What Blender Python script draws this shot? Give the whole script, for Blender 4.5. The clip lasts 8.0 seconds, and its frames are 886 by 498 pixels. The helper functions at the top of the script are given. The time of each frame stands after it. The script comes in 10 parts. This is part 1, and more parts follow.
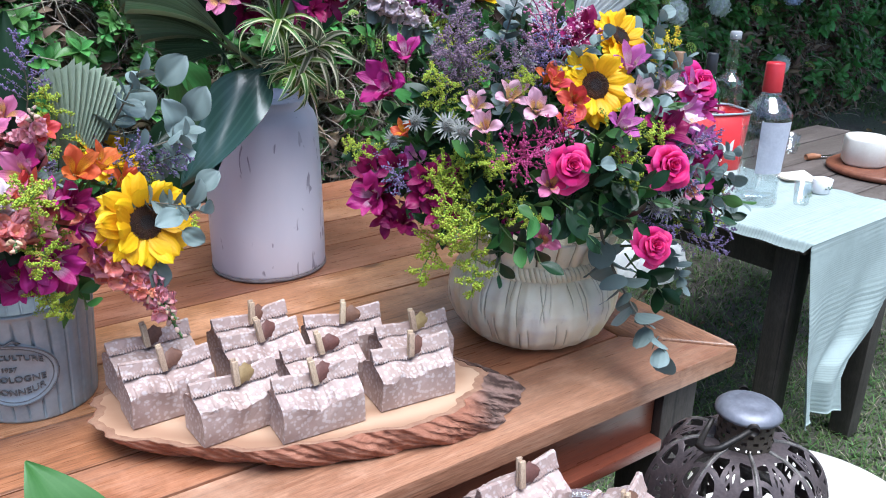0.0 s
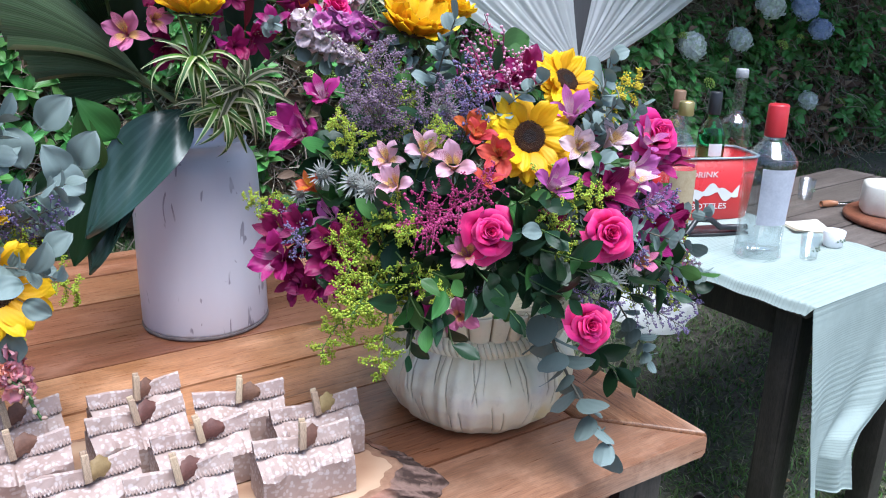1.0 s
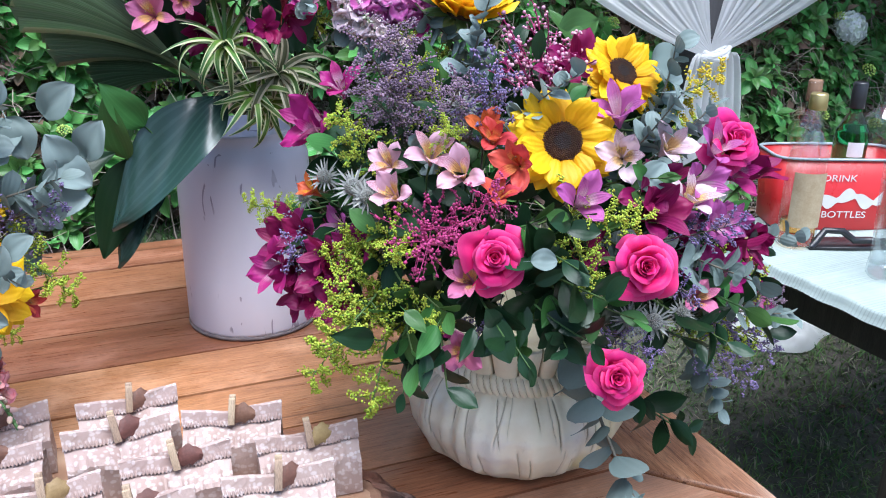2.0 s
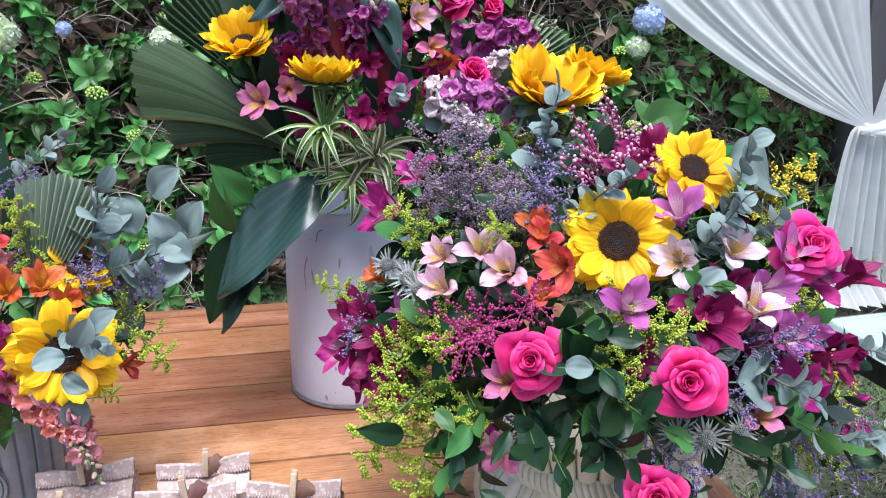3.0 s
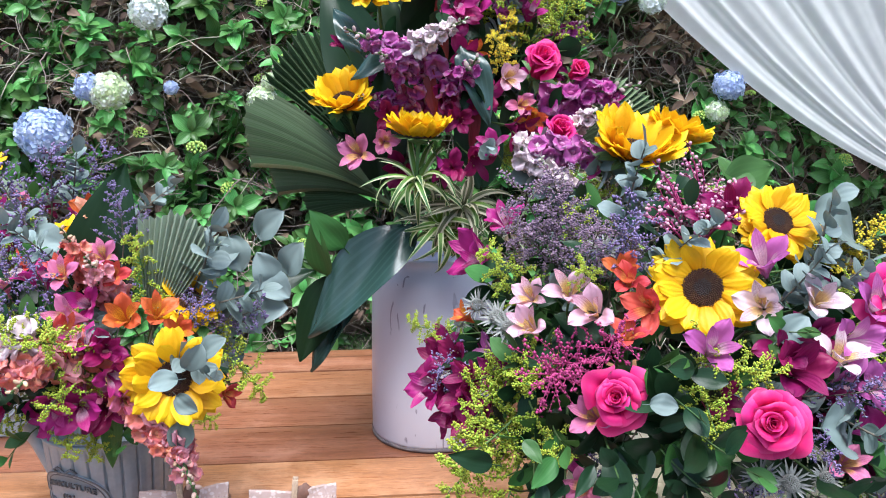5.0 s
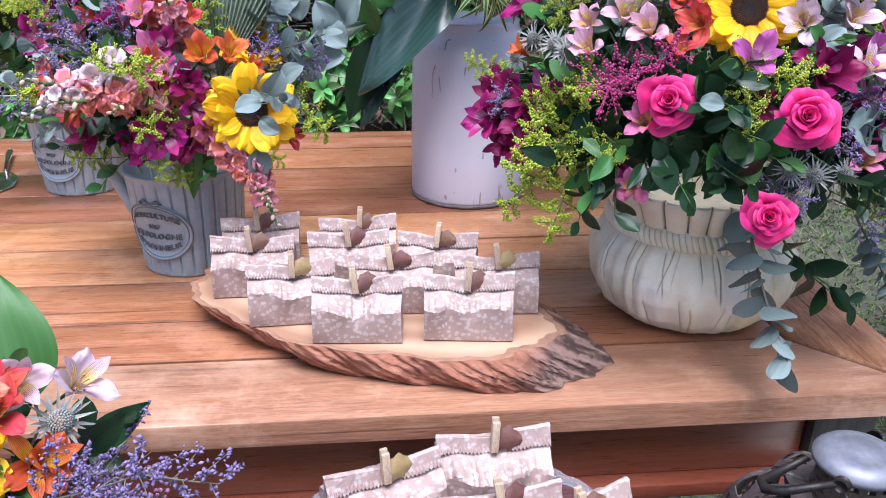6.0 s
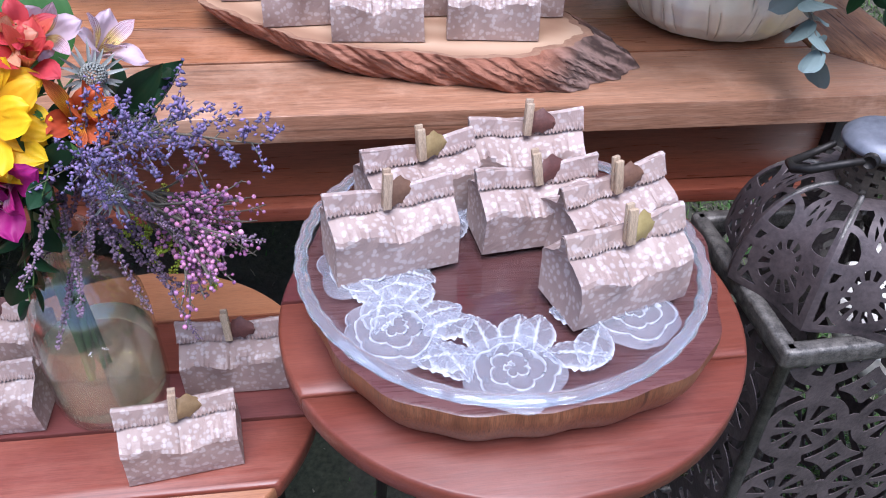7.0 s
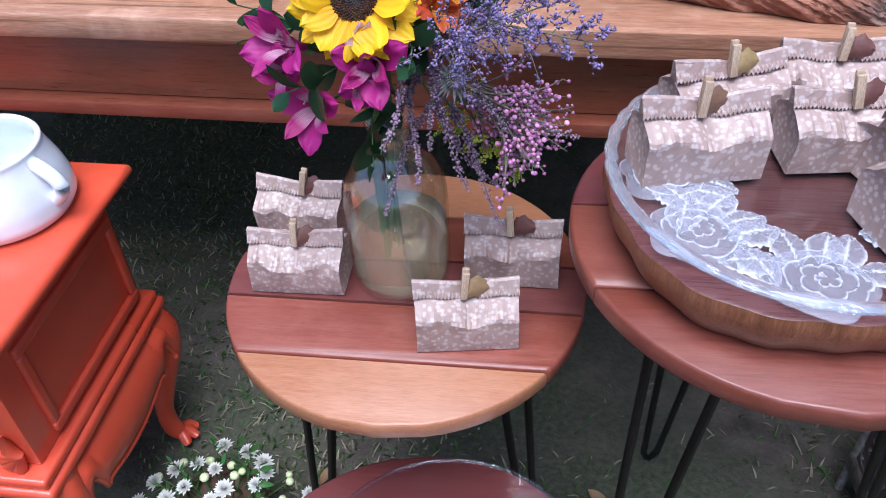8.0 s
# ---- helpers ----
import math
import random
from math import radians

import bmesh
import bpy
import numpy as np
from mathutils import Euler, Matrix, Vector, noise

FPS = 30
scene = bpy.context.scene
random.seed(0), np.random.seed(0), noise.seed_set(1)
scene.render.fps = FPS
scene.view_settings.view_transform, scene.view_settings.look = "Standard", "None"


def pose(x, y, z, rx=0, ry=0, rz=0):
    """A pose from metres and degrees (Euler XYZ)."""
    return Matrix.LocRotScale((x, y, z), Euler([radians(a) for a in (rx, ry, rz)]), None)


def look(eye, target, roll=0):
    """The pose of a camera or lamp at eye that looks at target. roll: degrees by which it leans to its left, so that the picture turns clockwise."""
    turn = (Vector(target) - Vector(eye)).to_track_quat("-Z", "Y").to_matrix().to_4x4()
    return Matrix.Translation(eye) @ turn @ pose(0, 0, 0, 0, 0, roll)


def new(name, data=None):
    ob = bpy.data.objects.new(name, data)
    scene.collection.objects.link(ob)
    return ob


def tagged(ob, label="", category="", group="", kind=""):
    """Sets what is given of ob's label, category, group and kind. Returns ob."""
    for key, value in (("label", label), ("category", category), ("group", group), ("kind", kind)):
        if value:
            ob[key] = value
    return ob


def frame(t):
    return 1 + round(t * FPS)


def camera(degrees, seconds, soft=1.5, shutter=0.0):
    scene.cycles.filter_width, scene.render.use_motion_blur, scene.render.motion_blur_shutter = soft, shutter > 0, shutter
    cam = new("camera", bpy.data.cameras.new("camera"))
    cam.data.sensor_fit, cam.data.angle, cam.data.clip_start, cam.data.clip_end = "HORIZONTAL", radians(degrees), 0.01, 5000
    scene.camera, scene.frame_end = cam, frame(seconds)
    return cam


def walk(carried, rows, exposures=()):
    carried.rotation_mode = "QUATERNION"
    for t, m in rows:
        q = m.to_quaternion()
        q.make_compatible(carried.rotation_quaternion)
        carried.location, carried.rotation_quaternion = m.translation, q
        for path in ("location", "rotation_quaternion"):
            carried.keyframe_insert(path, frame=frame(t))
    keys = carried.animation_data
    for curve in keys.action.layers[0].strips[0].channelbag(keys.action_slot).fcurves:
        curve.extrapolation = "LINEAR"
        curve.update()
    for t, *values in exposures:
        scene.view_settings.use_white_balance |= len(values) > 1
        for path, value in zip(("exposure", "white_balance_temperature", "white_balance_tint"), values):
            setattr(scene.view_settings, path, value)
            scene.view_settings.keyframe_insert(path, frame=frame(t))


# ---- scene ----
cam = camera(57.86, 8.0, 1.05)
ROWS = [  # seconds, place, turn
    (0, -0.0967, 0.106, 1.3952, 69.07, -0.95, -34.94),
    (0.5, 0.0438, 0.0679, 1.3972, 70.37, -1.3, -34.96),
    (1, 0.1233, 0.1508, 1.3976, 70.97, -1.18, -32.1),
    (1.2, 0.1524, 0.1897, 1.3959, 70.59, -1.33, -32.12),
    (2.3, 0.3888, 0.2164, 1.3902, 69.21, -0.07, -16.33),
    (2.5, 0.4207, 0.2111, 1.3886, 69.36, -0.01, -13.78),
    (3, 0.4305, 0.1962, 1.4274, 73.55, 0.68, -9.8),
    (3.5, 0.4124, 0.1778, 1.4536, 77.9, 0.94, -6.43),
    (4, 0.4114, 0.1719, 1.4582, 78.77, 0.8, -5.58),
    (4.2, 0.4153, 0.1695, 1.4592, 78.83, 0.83, -5.13),
    (5.3, 0.377, 0.1184, 1.3984, 76.72, -0.18, -4.69),
    (5.5, 0.3548, 0.0916, 1.3861, 74.46, -0.3, -5.36),
    (6, 0.3097, 0.0238, 1.3246, 66.22, -0.24, -4.88),
    (6.5, 0.2841, -0.0018, 1.2631, 56.42, -0.27, -5.68),
    (7, 0.2548, -0.0116, 1.2261, 51.2, -1.08, -6.02),
    (7.5, 0.1865, -0.047, 1.2176, 49.76, 0.72, 1.53),
    (8, 0.1406, -0.0838, 1.2114, 48.38, 1.94, 7.75),
]
walk(cam, [(t, pose(*row)) for t, *row in ROWS], [(0.0, 1.04, 5600, 8), (1.2, 1.04, 5650, 8), (2.5, 1.16, 5700, 10), (3.0, 1.17, 5800, 9), (4.0, 1.29, 5900, 8), (5.5, 1.25, 5900, 12), (6.5, 0.95, 5500, 18), (7.5, 0.77, 5500, 15), (8.0, 0.79, 5500, 15)])

# ---- daylight: bright overcast sky over a shaded garden ----
world = bpy.data.worlds.new("overcast_sky")
scene.world = world
world.use_nodes = True
wn = world.node_tree
wn.nodes.clear()
sky = wn.nodes.new("ShaderNodeTexSky")
sky.sky_type = 'NISHITA'
sky.sun_disc = False
sky.sun_elevation, sky.sun_rotation = radians(72), radians(183)
sky.air_density, sky.dust_density, sky.ozone_density = 1.0, 2.5, 1.0
wbg = wn.nodes.new("ShaderNodeBackground")
wbg.inputs["Strength"].default_value = 0.095
wout = wn.nodes.new("ShaderNodeOutputWorld")
wn.links.new(sky.outputs[0], wbg.inputs[0])
wn.links.new(wbg.outputs[0], wout.inputs[0])
sun_data = bpy.data.lights.new("sun", 'SUN')
sun_data.energy, sun_data.angle, sun_data.color = 3.0, radians(42), (1.0, 0.98, 0.95)
sun = new("sun", sun_data)
sun.matrix_world = look((0.55, -0.55, 5.0), (0.6, 0.8, 0.8))

# ---- kit: meshes from arrays ----
rng = np.random.default_rng(7)


class Build:
    """Gathers faces with UVs and material slots, then makes one mesh."""

    def __init__(self):
        self.v, self.f, self.uv, self.mi, self.n = [], [], [], [], 0

    def add(self, verts, faces, uvs=None, mat=0):
        verts = np.asarray(verts, float).reshape(-1, 3)
        if uvs is None:
            uvs = np.zeros((len(verts), 2))
        self.v.append(verts)
        self.uv.append(np.asarray(uvs, float))
        for f in faces:
            self.f.append([i + self.n for i in f])
            self.mi.append(mat)
        self.n += len(verts)
        return self

    def grid(self, pts, mat=0, close_v=False, uvs=None):
        nu, nv = pts.shape[:2]
        if uvs is None:
            uu, vv = np.meshgrid(np.linspace(0, 1, nu), np.linspace(0, 1, nv), indexing="ij")
            uvs = np.stack([uu, vv], -1)
        faces = []
        for i in range(nu - 1):
            for j in range(nv if close_v else nv - 1):
                k = (j + 1) % nv
                faces.append((i * nv + j, i * nv + k, (i + 1) * nv + k, (i + 1) * nv + j))
        return self.add(pts.reshape(-1, 3), faces, uvs.reshape(-1, 2), mat)

    def tube(self, path, radii, sides=6, mat=0, caps=True):
        path = np.asarray(path, float)
        radii = np.broadcast_to(np.asarray(radii, float), (len(path),))
        tan = np.gradient(path, axis=0)
        tan /= np.linalg.norm(tan, axis=1)[:, None] + 1e-9
        ref = np.array([0, 0, 1.0]) if abs(tan[:, 2]).mean() < 0.8 else np.array([1.0, 0, 0])
        s = np.cross(tan, ref)
        s /= np.linalg.norm(s, axis=1)[:, None] + 1e-9
        b = np.cross(s, tan)
        a = np.linspace(0, 2 * np.pi, sides, endpoint=False)
        ring = np.cos(a)[None, :, None] * s[:, None] + np.sin(a)[None, :, None] * b[:, None]
        pts = path[:, None] + ring * radii[:, None, None]
        base = self.n
        self.grid(pts, mat, close_v=True)
        if caps:
            self.f.append([base + j for j in range(sides)])
            self.f.append([base + (len(path) - 1) * sides + j for j in reversed(range(sides))])
            self.mi += [mat, mat]
        return self

    def lathe(self, profile, sides=48, mat=0, centre=(0, 0), wob=None):
        prof = np.asarray(profile, float)
        a = np.linspace(0, 2 * np.pi, sides, endpoint=False)
        r = np.repeat(prof[:, :1], sides, 1)
        z = np.repeat(prof[:, 1:2], sides, 1)
        if wob is not None:
            r, z = wob(r, z, a[None, :])
        pts = np.stack([centre[0] + r * np.cos(a), centre[1] + r * np.sin(a), z], -1)
        return self.grid(pts, mat, close_v=True)

    def ball(self, c, r, mat=0, rings=5, sides=8, squash=(1, 1, 1)):
        th = np.linspace(0, np.pi, rings)
        ph = np.linspace(0, 2 * np.pi, sides, endpoint=False)
        pts = np.stack([np.sin(th)[:, None] * np.cos(ph), np.sin(th)[:, None] * np.sin(ph), np.cos(th)[:, None] * np.ones(sides)], -1)
        return self.grid(np.asarray(c) + pts * r * np.asarray(squash), mat, close_v=True)

    def octa(self, c, r, mat=0):
        c = np.asarray(c, float)
        o = np.array([(1, 0, 0), (0, 1, 0), (-1, 0, 0), (0, -1, 0), (0, 0, 1), (0, 0, -1)], float) * r
        return self.add(c + o, [(0, 1, 4), (1, 2, 4), (2, 3, 4), (3, 0, 4), (1, 0, 5), (2, 1, 5), (3, 2, 5), (0, 3, 5)], None, mat)

    def slab(self, outline, z0, z1, bev=0.002, mat=0):
        """An upright prism over a closed outline, its rims rounded."""
        o = np.asarray(outline, float)
        c = o.mean(0)
        d = o - c
        n = d / (np.linalg.norm(d, axis=1)[:, None] + 1e-9)
        rows = [(o - n * bev, z0), (o, z0 + bev), (o, z1 - bev), (o - n * bev * 0.35, z1 - bev * 0.3), (o - n * bev, z1)]
        pts = np.stack([np.c_[p, np.full(len(o), z)] for p, z in rows])
        base, m = self.n, len(o)
        self.grid(pts, mat, close_v=True)
        self.f.append([base + j for j in reversed(range(m))])
        self.f.append([base + 4 * m + j for j in range(m)])
        self.mi += [mat, mat]
        return self

    def box(self, lo, hi, bev=0.002, mat=0):
        lo, hi = np.asarray(lo, float), np.asarray(hi, float)
        b = min(bev, *(0.45 * (hi - lo)))
        bm = bmesh.new()
        bmesh.ops.create_cube(bm, size=1)
        for q in bm.verts:
            q.co = Vector(lo + (np.array(q.co) + 0.5) * (hi - lo))
        if b > 0:
            bmesh.ops.bevel(bm, geom=bm.edges[:], offset=b, segments=2, profile=0.6, affect='EDGES')
        vs = [tuple(q.co) for q in bm.verts]
        bm.verts.index_update()
        fs = [[q.index for q in f.verts] for f in bm.faces]
        bm.free()
        return self.add(vs, fs, None, mat)

    def moved(self, m, other):
        """Takes in another Build, moved by the matrix m."""
        a = np.array(m)
        off = self.n
        for q, u in zip(other.v, other.uv):
            self.v.append(q @ a[:3, :3].T + a[:3, 3])
            self.uv.append(u)
            self.n += len(q)
        self.f += [[i + off for i in f] for f in other.f]
        self.mi += other.mi
        return self

    def mesh(self, name, mats, smooth=True):
        me = bpy.data.meshes.new(name)
        co = np.concatenate(self.v)
        uv = np.concatenate(self.uv)
        me.from_pydata(co.tolist(), [], self.f)
        lay = me.uv_layers.new(name="uv")
        idx = np.empty(len(me.loops), np.int32)
        me.loops.foreach_get("vertex_index", idx)
        lay.data.foreach_set("uv", uv[idx].ravel())
        for m in (mats if isinstance(mats, (list, tuple)) else [mats]):
            me.materials.append(m)
        me.polygons.foreach_set("material_index", np.array(self.mi, np.int32))
        me.polygons.foreach_set("use_smooth", np.full(len(me.polygons), smooth))
        me.update()
        return me


def part(name, mesh, parent=None, m=None, label=""):
    """One mesh object, under a thing or under a part."""
    ob = new(name, mesh)
    if parent is not None:
        ob.parent = parent
    if m is not None:
        ob.matrix_basis = m
    if label:
        ob["label"] = label
    return ob


def thing(name, label, category, at=(0, 0, 0), rz=0.0, group="", kind=""):
    ob = new(name)
    ob.empty_display_size = 0.05
    ob.matrix_basis = pose(*at, 0, 0, rz)
    return tagged(ob, label, category, group, kind)


def facing(at, normal, size=1.0, roll=0.0):
    """A pose whose z looks along normal."""
    q = Vector(normal).to_track_quat('Z', 'Y')
    return Matrix.LocRotScale(Vector(at), q, Vector((size,) * 3)) @ pose(0, 0, 0, 0, 0, roll)


def sharp(me, angle=35):
    """Keeps the hard edges of a smooth-shaded mesh."""
    bm = bmesh.new()
    bm.from_mesh(me)
    for e in bm.edges:
        if len(e.link_faces) == 2 and e.calc_face_angle(0) > radians(angle):
            e.smooth = False
    bm.to_mesh(me)
    bm.free()
    return me

# ---- materials ----
def nodes_of(name):
    m = bpy.data.materials.new(name)
    m.use_nodes = True
    nt = m.node_tree
    nt.nodes.clear()
    out = nt.nodes.new("ShaderNodeOutputMaterial")
    bs = nt.nodes.new("ShaderNodeBsdfPrincipled")
    nt.links.new(bs.outputs[0], out.inputs[0])
    return m, nt, bs, out


def node(nt, kind, **values):
    n = nt.nodes.new(kind)
    for k, v in values.items():
        n.inputs[k.replace("_", " ")].default_value = v
    return n


def coords(nt, scale=(1, 1, 1), uv=False, obj=True):
    tc = nt.nodes.new("ShaderNodeTexCoord")
    mp = nt.nodes.new("ShaderNodeMapping")
    mp.inputs["Scale"].default_value = scale
    nt.links.new(tc.outputs["UV" if uv else ("Object" if obj else "Generated")], mp.inputs[0])
    return mp.outputs[0]


def ramp(nt, fac, stops):
    r = nt.nodes.new("ShaderNodeValToRGB")
    els = r.color_ramp.elements
    while len(els) < len(stops):
        els.new(0.5)
    for e, (p, c) in zip(els, stops):
        e.position, e.color = p, (*c[:3], 1) if len(c) >= 3 else (c[0], c[0], c[0], 1)
    nt.links.new(fac, r.inputs[0])
    return r.outputs[0]


def mixc(nt, fac, a, b, mode='MIX'):
    m = nt.nodes.new("ShaderNodeMix")
    m.data_type, m.blend_type = 'RGBA', mode
    for sock, val in ((m.inputs[0], fac), (m.inputs[6], a), (m.inputs[7], b)):
        if hasattr(val, "is_linked"):
            nt.links.new(val, sock)
        elif isinstance(val, (int, float)):
            sock.default_value = val
        else:
            sock.default_value = (*val[:3], 1)
    return m.outputs[2]


def noise_of(nt, vec, scale, detail=4.0, rough=0.55, distort=0.0):
    n = node(nt, "ShaderNodeTexNoise", Scale=scale, Detail=detail, Roughness=rough, Distortion=distort)
    nt.links.new(vec, n.inputs["Vector"])
    return n.outputs[0]


def bump(nt, bs, height, strength=0.3, dist=0.002):
    b = node(nt, "ShaderNodeBump", Strength=strength, Distance=dist)
    nt.links.new(height, b.inputs["Height"])
    nt.links.new(b.outputs[0], bs.inputs["Normal"])
    return b


def vary(nt, col, hue=0.02, val=0.15):
    """Small changes of hue and value from object to object and from piece to piece."""
    oi = nt.nodes.new("ShaderNodeObjectInfo")
    ge = nt.nodes.new("ShaderNodeNewGeometry")
    add = nt.nodes.new("ShaderNodeMath")
    add.operation = 'ADD'
    nt.links.new(oi.outputs["Random"], add.inputs[0])
    nt.links.new(ge.outputs["Random Per Island"], add.inputs[1])
    fr = nt.nodes.new("ShaderNodeMath")
    fr.operation = 'FRACT'
    nt.links.new(add.outputs[0], fr.inputs[0])
    h = nt.nodes.new("ShaderNodeHueSaturation")
    mr = nt.nodes.new("ShaderNodeMapRange")
    mr.inputs["To Min"].default_value, mr.inputs["To Max"].default_value = 0.5 - hue, 0.5 + hue
    nt.links.new(fr.outputs[0], mr.inputs[0])
    nt.links.new(mr.outputs[0], h.inputs["Hue"])
    mv = nt.nodes.new("ShaderNodeMapRange")
    mv.inputs["To Min"].default_value, mv.inputs["To Max"].default_value = 1 - val, 1 + val
    nt.links.new(fr.outputs[0], mv.inputs[0])
    nt.links.new(mv.outputs[0], h.inputs["Value"])
    nt.links.new(col, h.inputs["Color"])
    return h.outputs[0]


def plain(name, c1, c2, scale=8.0, rough=0.5, metal=0.0, bmp=0.15, bscale=60.0, stretch=(1, 1, 1), var=0.0, coat=0.0, spec=0.5):
    """Two tones in large and small patches, with a fine relief."""
    m, nt, bs, _ = nodes_of(name)
    v = coords(nt, stretch)
    n1, n2 = noise_of(nt, v, scale, 5), noise_of(nt, v, scale * 7, 3)
    f = mixc(nt, 0.35, n1, n2)
    col = ramp(nt, f, [(0.3, c1), (0.7, c2)])
    if var:
        col = vary(nt, col, var * 0.1, var)
    nt.links.new(col, bs.inputs["Base Color"])
    rr = nt.nodes.new("ShaderNodeMapRange")
    rr.inputs["To Min"].default_value, rr.inputs["To Max"].default_value = max(0.02, rough - 0.12), min(1, rough + 0.12)
    nt.links.new(n1, rr.inputs[0])
    nt.links.new(rr.outputs[0], bs.inputs["Roughness"])
    bs.inputs["Metallic"].default_value = metal
    bs.inputs["Specular IOR Level"].default_value = spec
    bs.inputs["Coat Weight"].default_value = coat
    if bmp:
        bump(nt, bs, noise_of(nt, v, bscale, 4), bmp, 0.002)
    return m


def petal_mat(name, base, tip, rim=None, veins=None, var=0.10, hue=0.012, rough=0.55, thin=0.3, across=None, freq=22.0, spec=0.35, tones=None, relief=0.25):
    """Petals and leaves: tone along the length, ribs, light passing through."""
    m, nt, bs, out = nodes_of(name)
    tc = nt.nodes.new("ShaderNodeTexCoord")
    sep = nt.nodes.new("ShaderNodeSeparateXYZ")
    nt.links.new(tc.outputs["UV"], sep.inputs[0])
    stops = [(0.0, base), (0.75, tip)] + ([(0.97, rim)] if rim else [])
    col = ramp(nt, sep.outputs[0], tones or stops)
    ob = coords(nt, (1, 1, 1))
    col = mixc(nt, mixc(nt, 0.5, noise_of(nt, ob, 60, 3), (0, 0, 0)), col, [c * 0.72 for c in tip])
    if across:
        d = nt.nodes.new("ShaderNodeMath")
        d.operation = 'SUBTRACT'
        d.inputs[1].default_value = 0.5
        nt.links.new(sep.outputs[1], d.inputs[0])
        ab = nt.nodes.new("ShaderNodeMath")
        ab.operation = 'ABSOLUTE'
        nt.links.new(d.outputs[0], ab.inputs[0])
        col = mixc(nt, ramp(nt, ab.outputs[0], [(across[0], (0, 0, 0)), (across[1], (1, 1, 1))]), col, across[2])
    rib = nt.nodes.new("ShaderNodeMath")
    rib.operation = 'SINE'
    ml = nt.nodes.new("ShaderNodeMath")
    ml.operation = 'MULTIPLY'
    ml.inputs[1].default_value = freq
    nt.links.new(sep.outputs[1], ml.inputs[0])
    nt.links.new(ml.outputs[0], rib.inputs[0])
    if veins:
        wav = node(nt, "ShaderNodeTexWave", Scale=veins[1], Distortion=3.0, Detail=2.0)
        mp = nt.nodes.new("ShaderNodeMapping")
        mp.inputs["Scale"].default_value = (0.25, 1, 1)
        mp.inputs["Rotation"].default_value = (0, 0, radians(90))
        nt.links.new(tc.outputs["UV"], mp.inputs[0])
        nt.links.new(mp.outputs[0], wav.inputs["Vector"])
        col = mixc(nt, ramp(nt, wav.outputs[1], [(0.62, (0, 0, 0)), (0.9, (veins[2],) * 3)]), col, veins[0])
    col = vary(nt, col, hue, var)
    nt.links.new(col, bs.inputs["Base Color"])
    bs.inputs["Roughness"].default_value = rough
    bs.inputs["Specular IOR Level"].default_value = spec
    bump(nt, bs, rib.outputs[0], relief, 0.0006)
    tr = nt.nodes.new("ShaderNodeBsdfTranslucent")
    nt.links.new(col, tr.inputs[0])
    mx = nt.nodes.new("ShaderNodeMixShader")
    mx.inputs[0].default_value = thin
    nt.links.new(bs.outputs[0], mx.inputs[1])
    nt.links.new(tr.outputs[0], mx.inputs[2])
    nt.links.new(mx.outputs[0], out.inputs[0])
    return m


